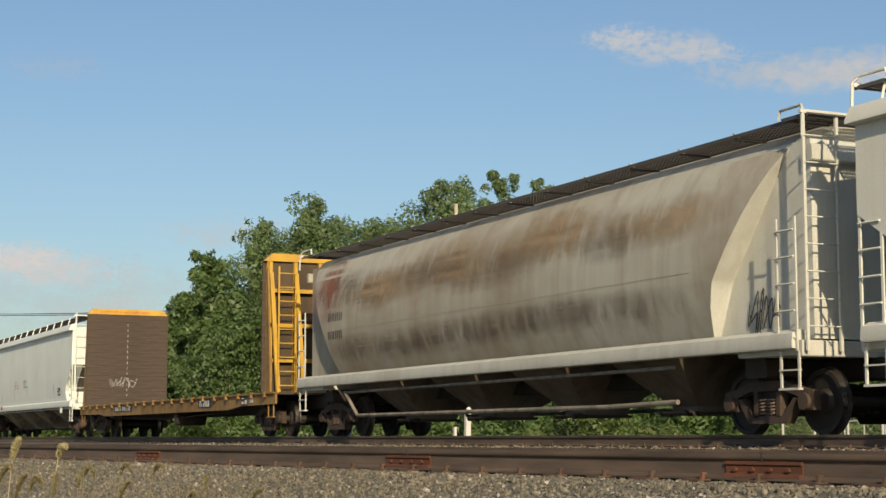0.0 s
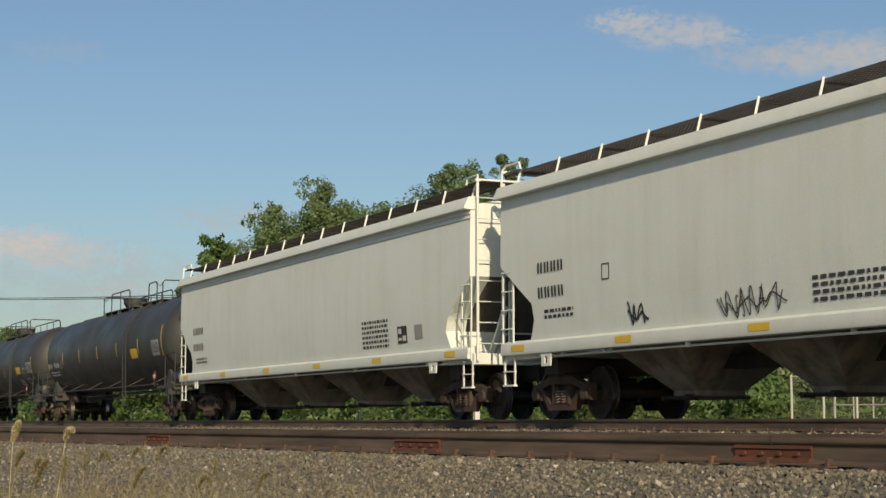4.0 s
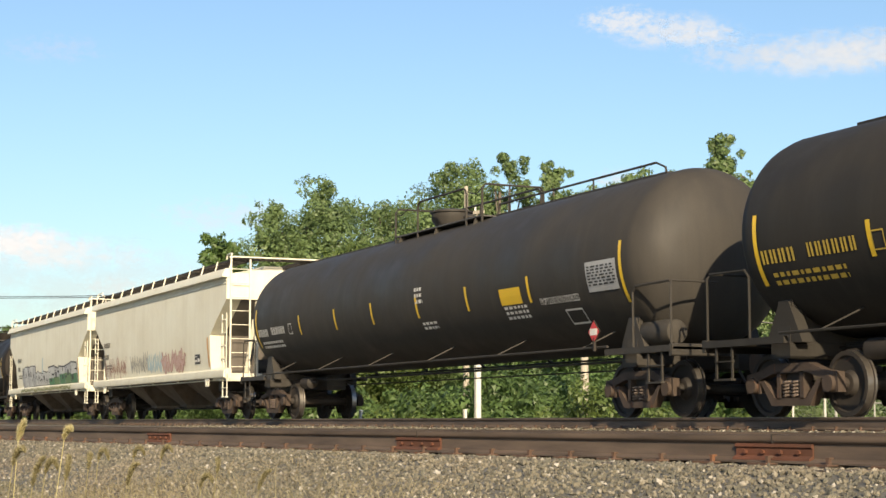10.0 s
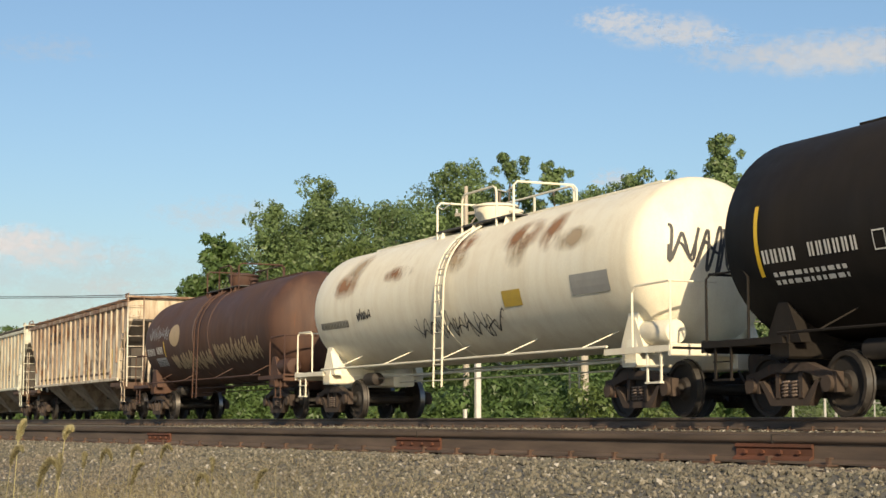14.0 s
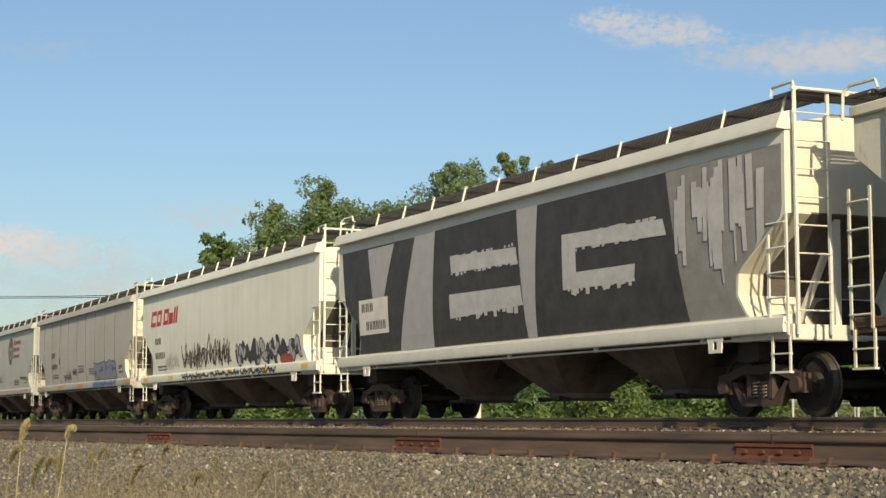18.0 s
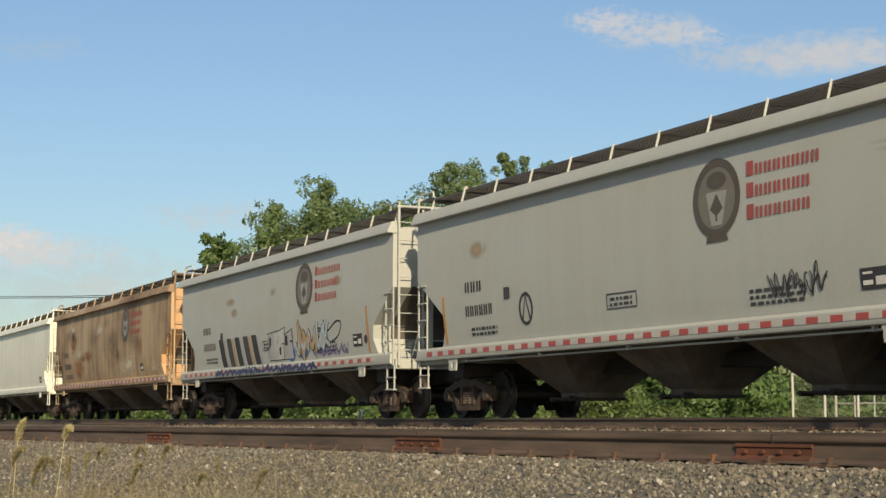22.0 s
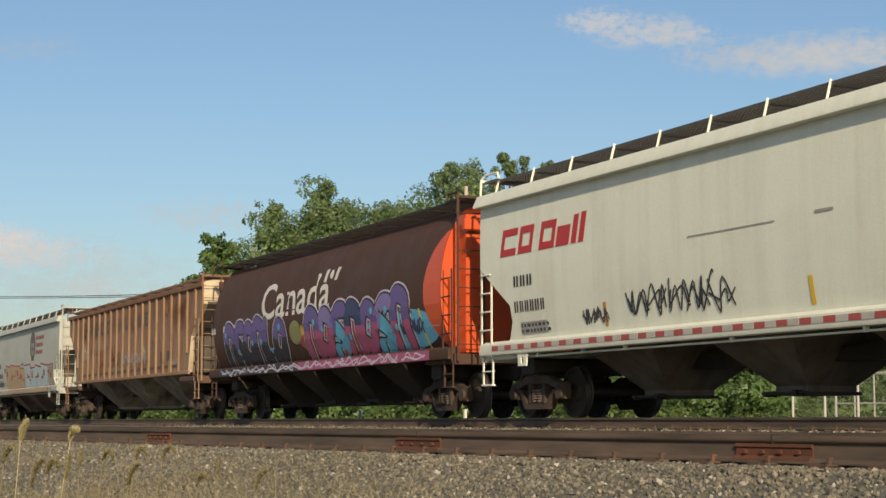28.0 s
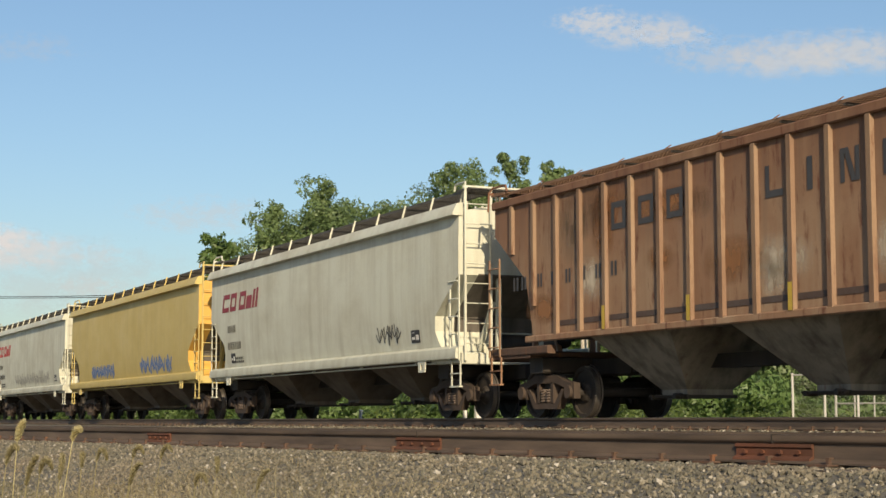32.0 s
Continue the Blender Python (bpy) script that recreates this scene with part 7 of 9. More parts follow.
def tank_base(k, mat, label, mark=YELLOW, **kw):
    c, p = put(k, tank(span(k), mat, label, **kw))
    h = c["hb"]
    decal("reporting_mark", bars(-h + 1.05, 2.14, 0.19, 4, 0.14, 0.06) + bars(-h + 2.1, 2.16, 0.19, 6, 0.12, 0.06), mark, c, p)
    decal("fine_print", fine_print(-h + 1.2, 1.95, 1.6, 2, 0.06, k), mark if mark is WHITE else OLDYELLOW, c, p)
    frame_box(c, p, -h + 3.45, 2.12, -h + 3.7, 2.38, mark, 0.02)
    return c, p, h


def data_panel(c, p, x, z, w, h2, seed, mat=None):
    decal("data_panel", rect(x, z, x + w, z + h2), mat or SILVER, c, p, "silver test-data panel")
    decal("data_print", fine_print(x + 0.05, z + h2 - 0.10, w - 0.1, int(h2 / 0.065), 0.028, seed), BLACK, c, p, "", 0.010)


def stain(car, prof, x, z, rx, rz, mat, label=""):
    """A soft-edged weather stain lying on the side sheet."""
    g = Geo()
    nx, nz = 2, 8
    v = [(x - rx + 2 * rx * i / nx, -(prof(z - rz + 2 * rz * j / nz) + 0.005), z - rz + 2 * rz * j / nz) for i in range(nx + 1) for j in range(nz + 1)]
    f = [(i * (nz + 1) + j, (i + 1) * (nz + 1) + j, (i + 1) * (nz + 1) + j + 1, i * (nz + 1) + j + 1) for i in range(nx) for j in range(nz)]
    part("weather_stain", g.add(v, f), mat, car, label)


SOFT_RED = soft_stain("soft_red_rust", (0.24, 0.08, 0.045), 0.85)
SOFT_RUST = soft_stain("soft_orange_rust", (0.26, 0.12, 0.05), 0.8)
SOFT_TAN = soft_stain("soft_tan_dust", (0.36, 0.27, 0.17), 0.7)
SOFT_DARK = soft_stain("soft_dark_grime_shade", (0.14, 0.11, 0.08), 0.42)
SOFT_PALE = soft_stain("soft_pale_chalk", (0.58, 0.52, 0.42), 0.7)


def stains(car, prof, seed, n, xs, zs, mats, rx=(0.5, 1.4), rz=(0.25, 0.6)):
    rng = random.Random(seed)
    for k in range(n):
        b = rng.uniform(*rz)
        z = min(max(rng.uniform(*zs), 1.45 + b), 3.95 - b)
        stain(car, prof, rng.uniform(*xs), z, rng.uniform(*rx), b, mats[k % len(mats)])


def build_head():
    c, p, h = straight_car(0, P_WHITE2, "pale grey covered hopper car at the head")
    c, p = put(1, hopper(span(1), "round", P_WEATHER, "grey rounded covered hopper car with heavy rust-brown streaks", 4, dark_under=UNDER_DARK, trim=P_PALEGREY, end_mat=P_PALEGREY))
    h = c["hb"]
    marks(c, p, -7.68, 2.62, 0.18, (4, 4), DARKGREY, False)
    stain(c, p, -7.9, 3.35, 1.3, 0.85, SOFT_RED, "red rust stain")
    rng = random.Random(3)
    for k in range(11):
        stain(c, p, -6.5 + 1.25 * k + rng.uniform(-0.4, 0.4), rng.uniform(3.1, 3.5), rng.uniform(1.6, 2.6), rng.uniform(0.4, 0.55), SOFT_TAN if k % 3 else SOFT_DARK)
    # dark band along the lower curve: its shade painted in with the grime
    for k in range(6):
        stain(c, p, -6 + 2.3 * k, rng.uniform(1.8, 2.1), rng.uniform(1.8, 2.6), 0.36, SOFT_DARK)
    tag(c, lambda z: 1.21, h - 1.6, 1.45, 0.75, 0.6, 2, 5, BLACK, None, 0.025)
    for s in (-1, 1):
        part("long_weld", Geo().tube([(-7.4, s * 1.588, 2.40), (7.3, s * 1.588, 2.40)], 0.008, 4), P_WEATHER, c)
        part("outlet_pipe", Geo().tube([(-7.2, s * 1.42, 0.98), (6.6, s * 1.42, 1.02)], 0.03, 8).tube([(-7.0, s * 1.42, 0.98), (-6.4, s * 1.36, 0.46), (4.6, s * 1.36, 0.46), (6.6, s * 1.36, 0.50)], 0.04, 8), UNDER_GREY, c, "long pale outlet pipe")
    # bulkhead flat car
    c, p = put(2, bulkhead_flat(span(2), P_FLATYEL, "empty rusty-yellow bulkhead flat car with plank ends"))
    h = span(2) / 2 - 0.90
    decal("number_ground", rect(-5.75, 0.84, -3.3, 1.04), BLACK, c, p, "black number panel", 0.004)
    decal("reporting_mark", bars(-5.6, 0.87, 0.14, 4, 0.16, 0.06) + bars(-4.6, 0.87, 0.14, 6, 0.13, 0.06), WHITE, c, p, "", 0.008)
    decal("number_ground", rect(4.3, 0.82, 5.6, 1.04), BLACK, c, p, "black panel", 0.004)
    decal("owner_mark", bars(4.45, 0.85, 0.17, 3, 0.26, 0.08), WHITE, c, p, "", 0.008)
    panel_plate(c, p, 8.3, 0.80, 0.55, 0.27)
    decal("paint_patch", rect(9.0, 0.88, 9.3, 1.0), WHITE, c, p)
    for e in (-1, 1):
        xi = e * (h - 0.95) - e * 0.074
        words("warning_text", "CAR NOT TO BE LOADED ABOVE BULKHEAD", RED, c, p, -1.08, 4.57, 0.075, squeeze=0.86, place=lambda a, b: (xi, -e * a if e > 0 else a, b))
    xi = -(h - 0.95) + 0.10 - 0.03
    q = []
    for s in letters(-0.7, 1.75, 1.0, 0.6, 2, 77):
        q += ribbon(s, 0.015)
    g = Geo()
    for pl in q + [r for k in range(14) for r in rect(-0.01, 1.5 + k * 0.2, 0.012, 1.58 + k * 0.2)]:
        g.add([(xi, a, b) for a, b in pl], [tuple(range(len(pl)))])
    part("chalk_marks", g, SILVER, c, "white chalk scribbles on the planks")
    # three pale pellet hoppers
    c, p = put(3, hopper(span(3), "pellet", P_WHITE, "clean off-white four-bay covered hopper car", 4, dark_under=UNDER_GREY, grating=GREASE, grimy_shaded_ends=True))
    marks(c, p, -8.25, 2.48, 0.20, (4, 5), BLACK, True, 1)
    frame_box(c, p, -5.95, 2.22, -5.7, 2.46, DARKGREY, 0.02)
    side_words(c, p, -1.45, 2.34, 0.075, ("CAUTION BEFORE", "UNLOADING ATTACH", "GROUND CONNECTION"), RED)
    side_words(c, p, 0.55, 2.34, 0.075, ("HAMMERING ON SIDE", "OF CAR WILL", "CONTAMINATE PRODUCT"), BLACK)
    for x, a, b in ((-8.75, 1.6, 2.3), (-4.42, 1.58, 2.0), (-1.42, 1.6, 2.02), (1.4, 1.62, 2.02), (6.9, 1.6, 2.1)):
        strip(c, p, x, a, b, STAIN, -0.12, 0.05)
    decal("sill_plate", rect(-4.35, 1.24, -3.98, 1.38), RED, c, lambda z: 1.60, "", 0.003)
    panel_plate(c, p, 7.6, 1.62, 0.5, 0.3)
    decal("rust_streak", rect(-6.1, 3.45, -6.03, 3.75), STAIN, c, p)
    c, p = put(4, hopper(span(4), "pellet", P_WHITE, "off-white covered hopper car with black tags low on its side", 4, dark_under=UNDER_GREY, cuts="straight", grimy_shaded_ends=True))
    marks(c, p, -8.55, 2.56, 0.19, (4, 4), BLACK, True, 2)
    frame_box(c, p, -6.3, 2.28, -6.05, 2.55, DARKGREY, 0.02)
    tag(c, p, -5.55, 1.46, 0.5, 0.52, 1, 3, BLACK, None, 0.04)
    tag(c, p, -3.0, 1.46, 1.6, 0.46, 3, 9, DARKGREY, None, 0.025)
    tag(c, p, 3.1, 1.45, 3.2, 0.62, 5, 12, DARKGREY, None, 0.028)
    tag(c, p, 6.7, 1.45, 0.9, 0.5, 3, 15, BLACK, None, 0.028)
    panel_plate(c, p, 5.85, 1.52, 0.5, 0.32)
    decal("repaint_square", rect(7.83, 2.20, 8.3, 2.34), GREY_PAINT, c, p)
    decal("fine_print", fine_print(-0.75, 1.85, 1.5, 4, 0.055, 5) + fine_print(1.8, 1.62, 1.25, 2, 0.055, 6) + fine_print(7.2, 2.0, 1.1, 4, 0.055, 7), DARKGREY, c, p)
    sill_reflectors(c, "yellow")
    c, p = put(5, hopper(span(5), "pellet", P_WHITE, "off-white covered hopper car with grey stencils", 4, dark_under=UNDER_GREY, eave_ribs=True, grating=GREASE, grimy_shaded_ends=True))
    marks(c, p, -8.8, 2.50, 0.20, (4, 4), DARKGREY, True, 3)
    decal("fine_print", fine_print(4.6, 2.1, 1.5, 6, 0.06, 8), DARKGREY, c, p)
    panel_plate(c, p, 6.6, 1.60, 0.5, 0.36)
    decal("repaint_square", rect(7.5, 1.66, 7.9, 1.95), GREY_PAINT, c, p)
    sill_reflectors(c, "yellow")


def build_black_tanks():
    c, p, h = tank_base(6, P_TANKGLOSS, "glossy black tank car with white lettering", WHITE, ladder=4.6, sections=((-2.4, 2.4), (3.1, 6.2)))
    tank_reflectors(c, p, 2.5, 7)
    data_panel(c, p, h - 2.2, 2.1, 0.9, 0.5, 3)
    decal("warning_panel", rect(5.0, 2.1, 5.9, 2.42), YELLOW, c, p, "yellow warning panel")
    placard(c, 8.4)
    c, p, h = tank_base(7, P_TANKGLOSS, "glossy black propylene tank car with yellow placards", WHITE, ladder=4.8, sections=((-1.8, 4.6),))
    tank_reflectors(c, p, 2.27, xs=[-h + 0.95, -6.6, -3.72, -0.7, 2.53, 5.42, h - 0.95])
    decal("warning_panel", rect(5.56, 2.12, 6.51, 2.44), YELLOW, c, p, "yellow warning panel")
    side_words(c, p, 6.75, 2.28, 0.10, ("NON-ODORIZED", "PROPYLENE"), WHITE, 0.8)
    data_panel(c, p, 7.95, 2.12, 1.25, 0.46, 5)
    frame_box(c, p, 7.6, 1.66, 8.2, 1.9, WHITE, 0.03)
    decal("fine_print", fine_print(5.75, 1.82, 0.9, 3, 0.05, 2), WHITE, c, p)
    placard(c, 8.5)
    c, p, h = tank_base(8, P_TANK2, "dusty black tank car with a white letter on its end", OLDYELLOW)
    tank_reflectors(c, p, 2.48, xs=[-h + 0.95, -5.9, -3.05, 0.52, 3.26, 6.04, h - 0.95])
    decal("mark", rect(1.05, 2.94, 1.35, 3.08), OLDYELLOW, c, p)
    decal("warning_panel", rect(4.95, 1.82, 5.85, 2.12), YELLOW, c, p, "yellow warning panel")
    frame_box(c, p, 6.6, 1.75, 7.1, 1.98, WHITE, 0.03)
    g = Geo()
    for x0, z0, x1, z1 in ((-4.7, 1.98, 3.75, 2.03), (-4.7, 3.0, 3.75, 3.04)):
        g.tube([(x0, -(p((z0 + z1) / 2) + 0.004), z0), (x1, -(p((z0 + z1) / 2) + 0.004), z0)], 0.014, 5)
    for x in (-4.7, 3.75):
        g.tube([(x, -(p(z) + 0.004), z) for z in np.linspace(1.98, 3.0, 8)], 0.014, 5)
    part("patch_seam", g, P_TANK2, c, "welded outline of a shell patch")
    data_panel(c, p, 7.6, 2.15, 1.2, 0.48, 6)
    side_words(c, p, 7.65, 2.78, 0.10, ("NON-ODORIZED", "PROPYLENE"), OLDYELLOW, 0.7)
    hx = span(8) / 2 - 0.92
    head = lambda a, b: (hx - 0.78 + 0.78 * math.sqrt(max(0.0, 1 - ((a / 1.5) ** 2 + ((b - 2.63) / 1.5) ** 2))) + 0.012, a, b)
    words("lettering", "A", WHITE, c, p, -0.45, 2.95, 0.36, place=head)
    g = Geo()
    for pl in bars(-0.85, 2.72, 0.13, 10, 0.11, 0.05) + fine_print(-0.6, 2.5, 1.0, 4, 0.06, 3):
        g.add([head(a, b) for a, b in pl], [tuple(range(len(pl)))])
    part("reporting_mark", g, OLDYELLOW, c)
    placard(c, 8.3)
    part("grab_hoop", Geo().tube([(8.5, -0.3, 4.0), (8.5, -0.3, 4.6), (8.62, -0.3, 4.72), (9.2, -0.3, 4.72), (9.3, -0.3, 4.6), (9.3, -0.3, 4.0)], 0.022, 6), P_TANK2, c)
    c, p, h = tank_base(9, P_TANK2, "dusty black tank car with silver scrawled graffiti", OLDYELLOW, ladder=4.1, sections=((-1.9, 1.6), (2.6, 6.4)))
    tank_reflectors(c, p, 2.3, 8)
    tag(c, p, -5.3, 1.72, 2.1, 0.52, 4, 31, SILVER, None, 0.045, label="silver scrawled graffiti with drips")
    tag(c, p, -2.4, 1.72, 2.1, 0.52, 4, 32, SILVER, None, 0.045, label="silver scrawled graffiti with drips")
    rng = random.Random(4)
    q = []
    for k in range(26):
        x = rng.uniform(-5.2, -0.4)
        if -3.2 < x < -2.5:
            continue
        z = rng.uniform(1.75, 2.1)
        q += rect(x, z - rng.uniform(0.25, 0.5), x + 0.014, z)
    decal("paint_drip", q, SILVER, c, p)
    decal("warning_panel", rect(1.55, 2.0, 2.4, 2.26), YELLOW, c, p, "yellow warning panel")
    data_panel(c, p, 7.35, 2.0, 1.3, 0.46, 7)
    frame_box(c, p, 6.95, 1.66, 7.6, 1.86, WHITE, 0.03)
    decal("fine_print", fine_print(5.45, 2.02, 1.0, 2, 0.06, 9), OLDYELLOW, c, p)
    placard(c, 8.05)
    c, p, h = tank_base(10, P_TANK, "smooth black tank car with white lettering", WHITE, sections=((-1.8, 2.7),))
    tank_reflectors(c, p, 2.32, xs=[-h + 0.95, -6.1, -3.64, -1.35, 1.13, 3.55, 6.16, h - 0.95])
    decal("fine_print", fine_print(1.1, 2.62, 0.4, 3, 0.07, 4) + fine_print(1.2, 1.92, 0.7, 2, 0.05, 5) + fine_print(5.05, 2.0, 0.9, 3, 0.05, 6), WHITE, c, p)
    side_words(c, p, 6.49, 2.0, 0.12, ("PROPYLENE NON-ODORIZED",), WHITE, 0.62)
    decal("warning_panel", rect(4.99, 2.08, 5.84, 2.38), YELLOW, c, p, "yellow warning panel")
    data_panel(c, p, 8.3, 2.1, 1.0, 0.5, 8)
    frame_box(c, p, 7.25, 1.62, 7.85, 1.88, WHITE, 0.03)
    placard(c, 8.6)
    g = Geo().tube([(2.0, 0, 4.18), (2.1, 0, 4.42), (8.2, 0, 4.42), (8.5, 0, 4.30), (8.55, 0, 4.0)], 0.022, 6)
    part("top_handrail", g, P_TANK, c)
    for x in (4.0, 6.0):
        part("handrail_post", Geo().tube([(x, 0, 4.1), (x, 0, 4.42)], 0.018, 5), P_TANK, c)


def build_middle():
    c, p, h = straight_car(11, P_CREAM, "cream covered hopper car with faded pink and green graffiti", cuts="cream", grating=GREASE)
    marks(c, p, -6.65, 2.53, 0.18, (4, 3), BLACK, True, 4)
    tag(c, p, -6.7, 1.44, 3.2, 0.75, 6, 41, FADED_BRICK, None, 0.035)
    tag(c, p, -2.9, 1.50, 2.4, 0.75, 5, 42, GREY_PAINT, None, 0.05)
    tag(c, p, -0.6, 1.46, 2.2, 0.7, 4, 44, PALEBLUE, None, 0.08)
    tag(c, p, 1.2, 1.46, 2.6, 0.65, 4, 43, FADED_BRICK, FADED_PINK, 0.03, 0.10)
    strip(c, p, 3.35, 1.45, 1.9)
    strip(c, p, 6.32, 1.5, 2.35, w=0.11)
    strip(c, p, -1.1, 1.55, 1.85, BLACK, w=0.05)
    panel_plate(c, p, 4.95, 1.62, 0.55, 0.28)
    c, p, h = straight_car(12, P_CREAM, "cream covered hopper car with silver and green graffiti", cuts="cream", grating=GREASE)
    marks(c, p, -6.08, 2.55, 0.17, (4, 3), BLACK, True, 5)
    blocks(c, p, -4.95, -2.0, 1.44, 2.30, 5, [SILVER, PALESILVER], BLACK, 51, thick=0.045, label="silver block graffiti outlined in black")
    blocks(c, p, -2.0, 0.9, 1.46, 2.0, 5, [PALESILVER], DARKGREY, 53, thick=0.035)
    blocks(c, p, 0.9, 6.3, 1.43, 2.18, 5, [PALESILVER, SILVER], BLACK, 52, lower=[GREEN, MOSS], thick=0.06, label="large silver and green block graffiti")
    decal("graffiti", rect(-0.55, 1.95, -0.35, 2.6, 0.1), PALEBLUE, c, p)
    strip(c, p, 6.55, 1.5, 2.34, w=0.11)
    tag(c, lambda z: 1.60, -4.9, 1.18, 10.5, 0.20, 14, 54, OLIVE, None, 0.05)
    c, p, h = tank_base(13, P_TANKJET, "black jacketed tank car with crisp white lettering", WHITE, r=1.52, zc=2.60, jacket=True, hb=span(13) / 2 - 1.0, ladder=-0.8, sections=((-1.9, 1.6),))
    tank_reflectors(c, p, 2.42, 6)
    decal("fine_print", fine_print(-2.9, 3.34, 1.5, 3, 0.06, 11) + fine_print(1.5, 2.02, 0.9, 5, 0.05, 12) + fine_print(-3.0, 1.82, 1.2, 2, 0.05, 13) + fine_print(2.6, 1.72, 0.9, 1, 0.05, 13), WHITE, c, p)
    decal("warning_panel", rect(2.85, 2.08, 3.65, 2.3), OLDYELLOW, c, p, "dull yellow panel")
    data_panel(c, p, 6.2, 2.0, 1.1, 0.48, 14)
    c, p = put(14, tank(span(14), P_TANKCREAM, "cream tank car with rust stains and black tags", r=1.42, zc=2.58, hb=span(14) / 2 - 1.05, bands=(-0.1,), ladder=0.2, sections=((-1.7, 1.9),)))
    stains(c, p, 5, 9, (-5.5, 5.5), (3.0, 3.5), [SOFT_RUST, SOFT_TAN], (0.4, 1.0), (0.2, 0.45))
    decal("reporting_mark", bars(-6.95, 2.1, 0.16, 9, 0.14, 0.06), BLACK, c, p)
    decal("warning_panel", rect(2.75, 2.06, 3.5, 2.36), OLDYELLOW, c, p, "dull yellow panel")
    decal("data_panel", rect(5.4, 2.1, 6.7, 2.45), GREY_PAINT, c, p, "faded grey data panel")
    tag(c, p, -4.6, 2.2, 0.8, 0.25, 3, 61, BLACK, None, 0.03)
    tag(c, p, -1.6, 1.6, 4.0, 0.55, 6, 62, BLACK, None, 0.025)
    hx = span(14) / 2 - 1.05
    g = Geo()
    for s in letters(-1.0, 2.35, 1.9, 0.8, 4, 63):
        for pl in ribbon(s, 0.05):
            g.add([(hx - 0.78 + 0.78 * math.sqrt(max(0.0, 1 - ((a / 1.42) ** 2 + ((b - 2.58) / 1.42) ** 2))) + 0.012, a, b) for a, b in pl], [(0, 1, 2, 3)])
    part("graffiti", g, BLACK, c, "black spray-painted tag on the tank end")
    c, p = put(15, tank(span(15), P_TANKRUST, "rust-brown tank car with tan and silver graffiti", r=1.42, zc=2.50, hb=span(15) / 2 - 1.05, bands=(-0.8, 0.8), ladder=0.0, sections=((-1.7, 1.5),)))
    decal("reporting_mark", bars(-6.15, 2.06, 0.22, 4, 0.16, 0.08) + bars(-5.0, 2.08, 0.22, 4, 0.12, 0.06), WHITE, c, p)
    tag(c, p, -5.75, 2.5, 2.3, 0.5, 4, 71, SILVER, None, 0.025)
    decal("graffiti", disc(-2.8, 2.6, 0.6, 0.34), TANP, c, p, "tan sprayed patch")
    tag(c, p, -3.4, 1.5, 4.2, 0.6, 5, 72, TANP, None, 0.10)
    tag(c, p, 1.2, 1.6, 4.2, 0.7, 6, 73, TANP, None, 0.06)
    strip(c, p, -4.1, 1.98, 2.46, YELLOW, 0, 0.1)
    data_panel(c, p, -5.3, 1.70, 1.2, 0.26, 15)
    for k, mat, label, seed in ((16, P_RIBRUST, "rust-streaked white ribbed covered hopper car with dark lettering", 5), (30, P_RIBRUST3, "rust-brown ribbed covered hopper car with faint dark lettering", 6), (32, P_RIBRUST3, "rust-brown ribbed covered hopper car with large dark lettering", 7)):
        c, p = put(k, hopper(span(k), "ribbed", mat, label, 3, ribs=20, sill=False, dark_under=UNDER_PALE if k == 16 else UNDER_GREY, end_mat=P_RIBEND, grating=P_RIBRUST2, rib_mat=P_RIBPOST if k == 16 else P_RIBRUST4))
        m = DARKGREY
        hb = c["hb"]
        pitch = 2 * (hb - 0.75) / 19
        mid = lambda x: -(hb - 0.75) + (math.floor((x + hb - 0.75) / pitch) + 0.5) * pitch
        x0, x1 = mid(-4.3), mid(0.4)
        big_word(c, p, x0 - 0.23, x0 + 2 * pitch + 0.23, 3.08, 0.46, "ooo", m, 0.46)
        big_word(c, p, x1 - 0.23, x1 + 3 * pitch + 0.23, 3.08, 0.46, "lbne", m, 0.46)
        wheat_mark(c, p, mid(4.0), 1.72, 4.0, m if k != 30 else OCHRE)
        q = bars(-8.05, 2.32, 0.24, 2, 0.2, 0.12) + bars(-7.1, 2.33, 0.24, 6, 0.18, 0.34)
        decal("reporting_mark", q, m, c, p, "", 0.006)
        decal("repaint_square", rect(4.6, 1.80, 5.0, 2.14), m, c, p, "", 0.008)
        decal("repaint_square", rect(5.4, 1.82, 5.85, 2.15), m, c, p, "", 0.008)
        strip(c, p, 6.65, 1.58, 2.5, YELLOW, 0, 0.10)
        if k == 16:
            decal("repaint_square", rect(5.5, 2.2, 5.85, 2.85), m, c, p, "", 0.008)
        for i in range(1, 18):
            x = -(hb - 0.75) + i * pitch
            if abs(x + pitch / 2) < hb - 2.4:
                decal("stencil_stripe", rect(x + 0.10, 1.60, x + pitch - 0.10, 1.69), SOOT, c, p, "dark brown stripe", 0.006)
            if i % 3 == 1 and abs(x) < hb - 2.0:
                decal("reflector", rect(x - 0.05, 1.46, x + 0.05, 1.85), OLDYELLOW, c, lambda z: 1.462, "dull yellow reflective strip")
        stains(c, p, k, 9, (-7.0, 7.0), (3.2, 3.7), [SOFT_RUST, SOFT_RED if k == 16 else SOFT_DARK], (0.5, 1.3), (0.3, 0.7))
        stains(c, p, k + 1, 10, (-7.0, 7.0), (1.7, 2.5), [SOFT_PALE, SOFT_RUST], (0.4, 1.0), (0.25, 0.5))
        if k == 30:
            tag(c, lambda z: 1.49, -0.3, 1.85, 3.5, 0.42, 6, 81, SILVER, None, 0.03)
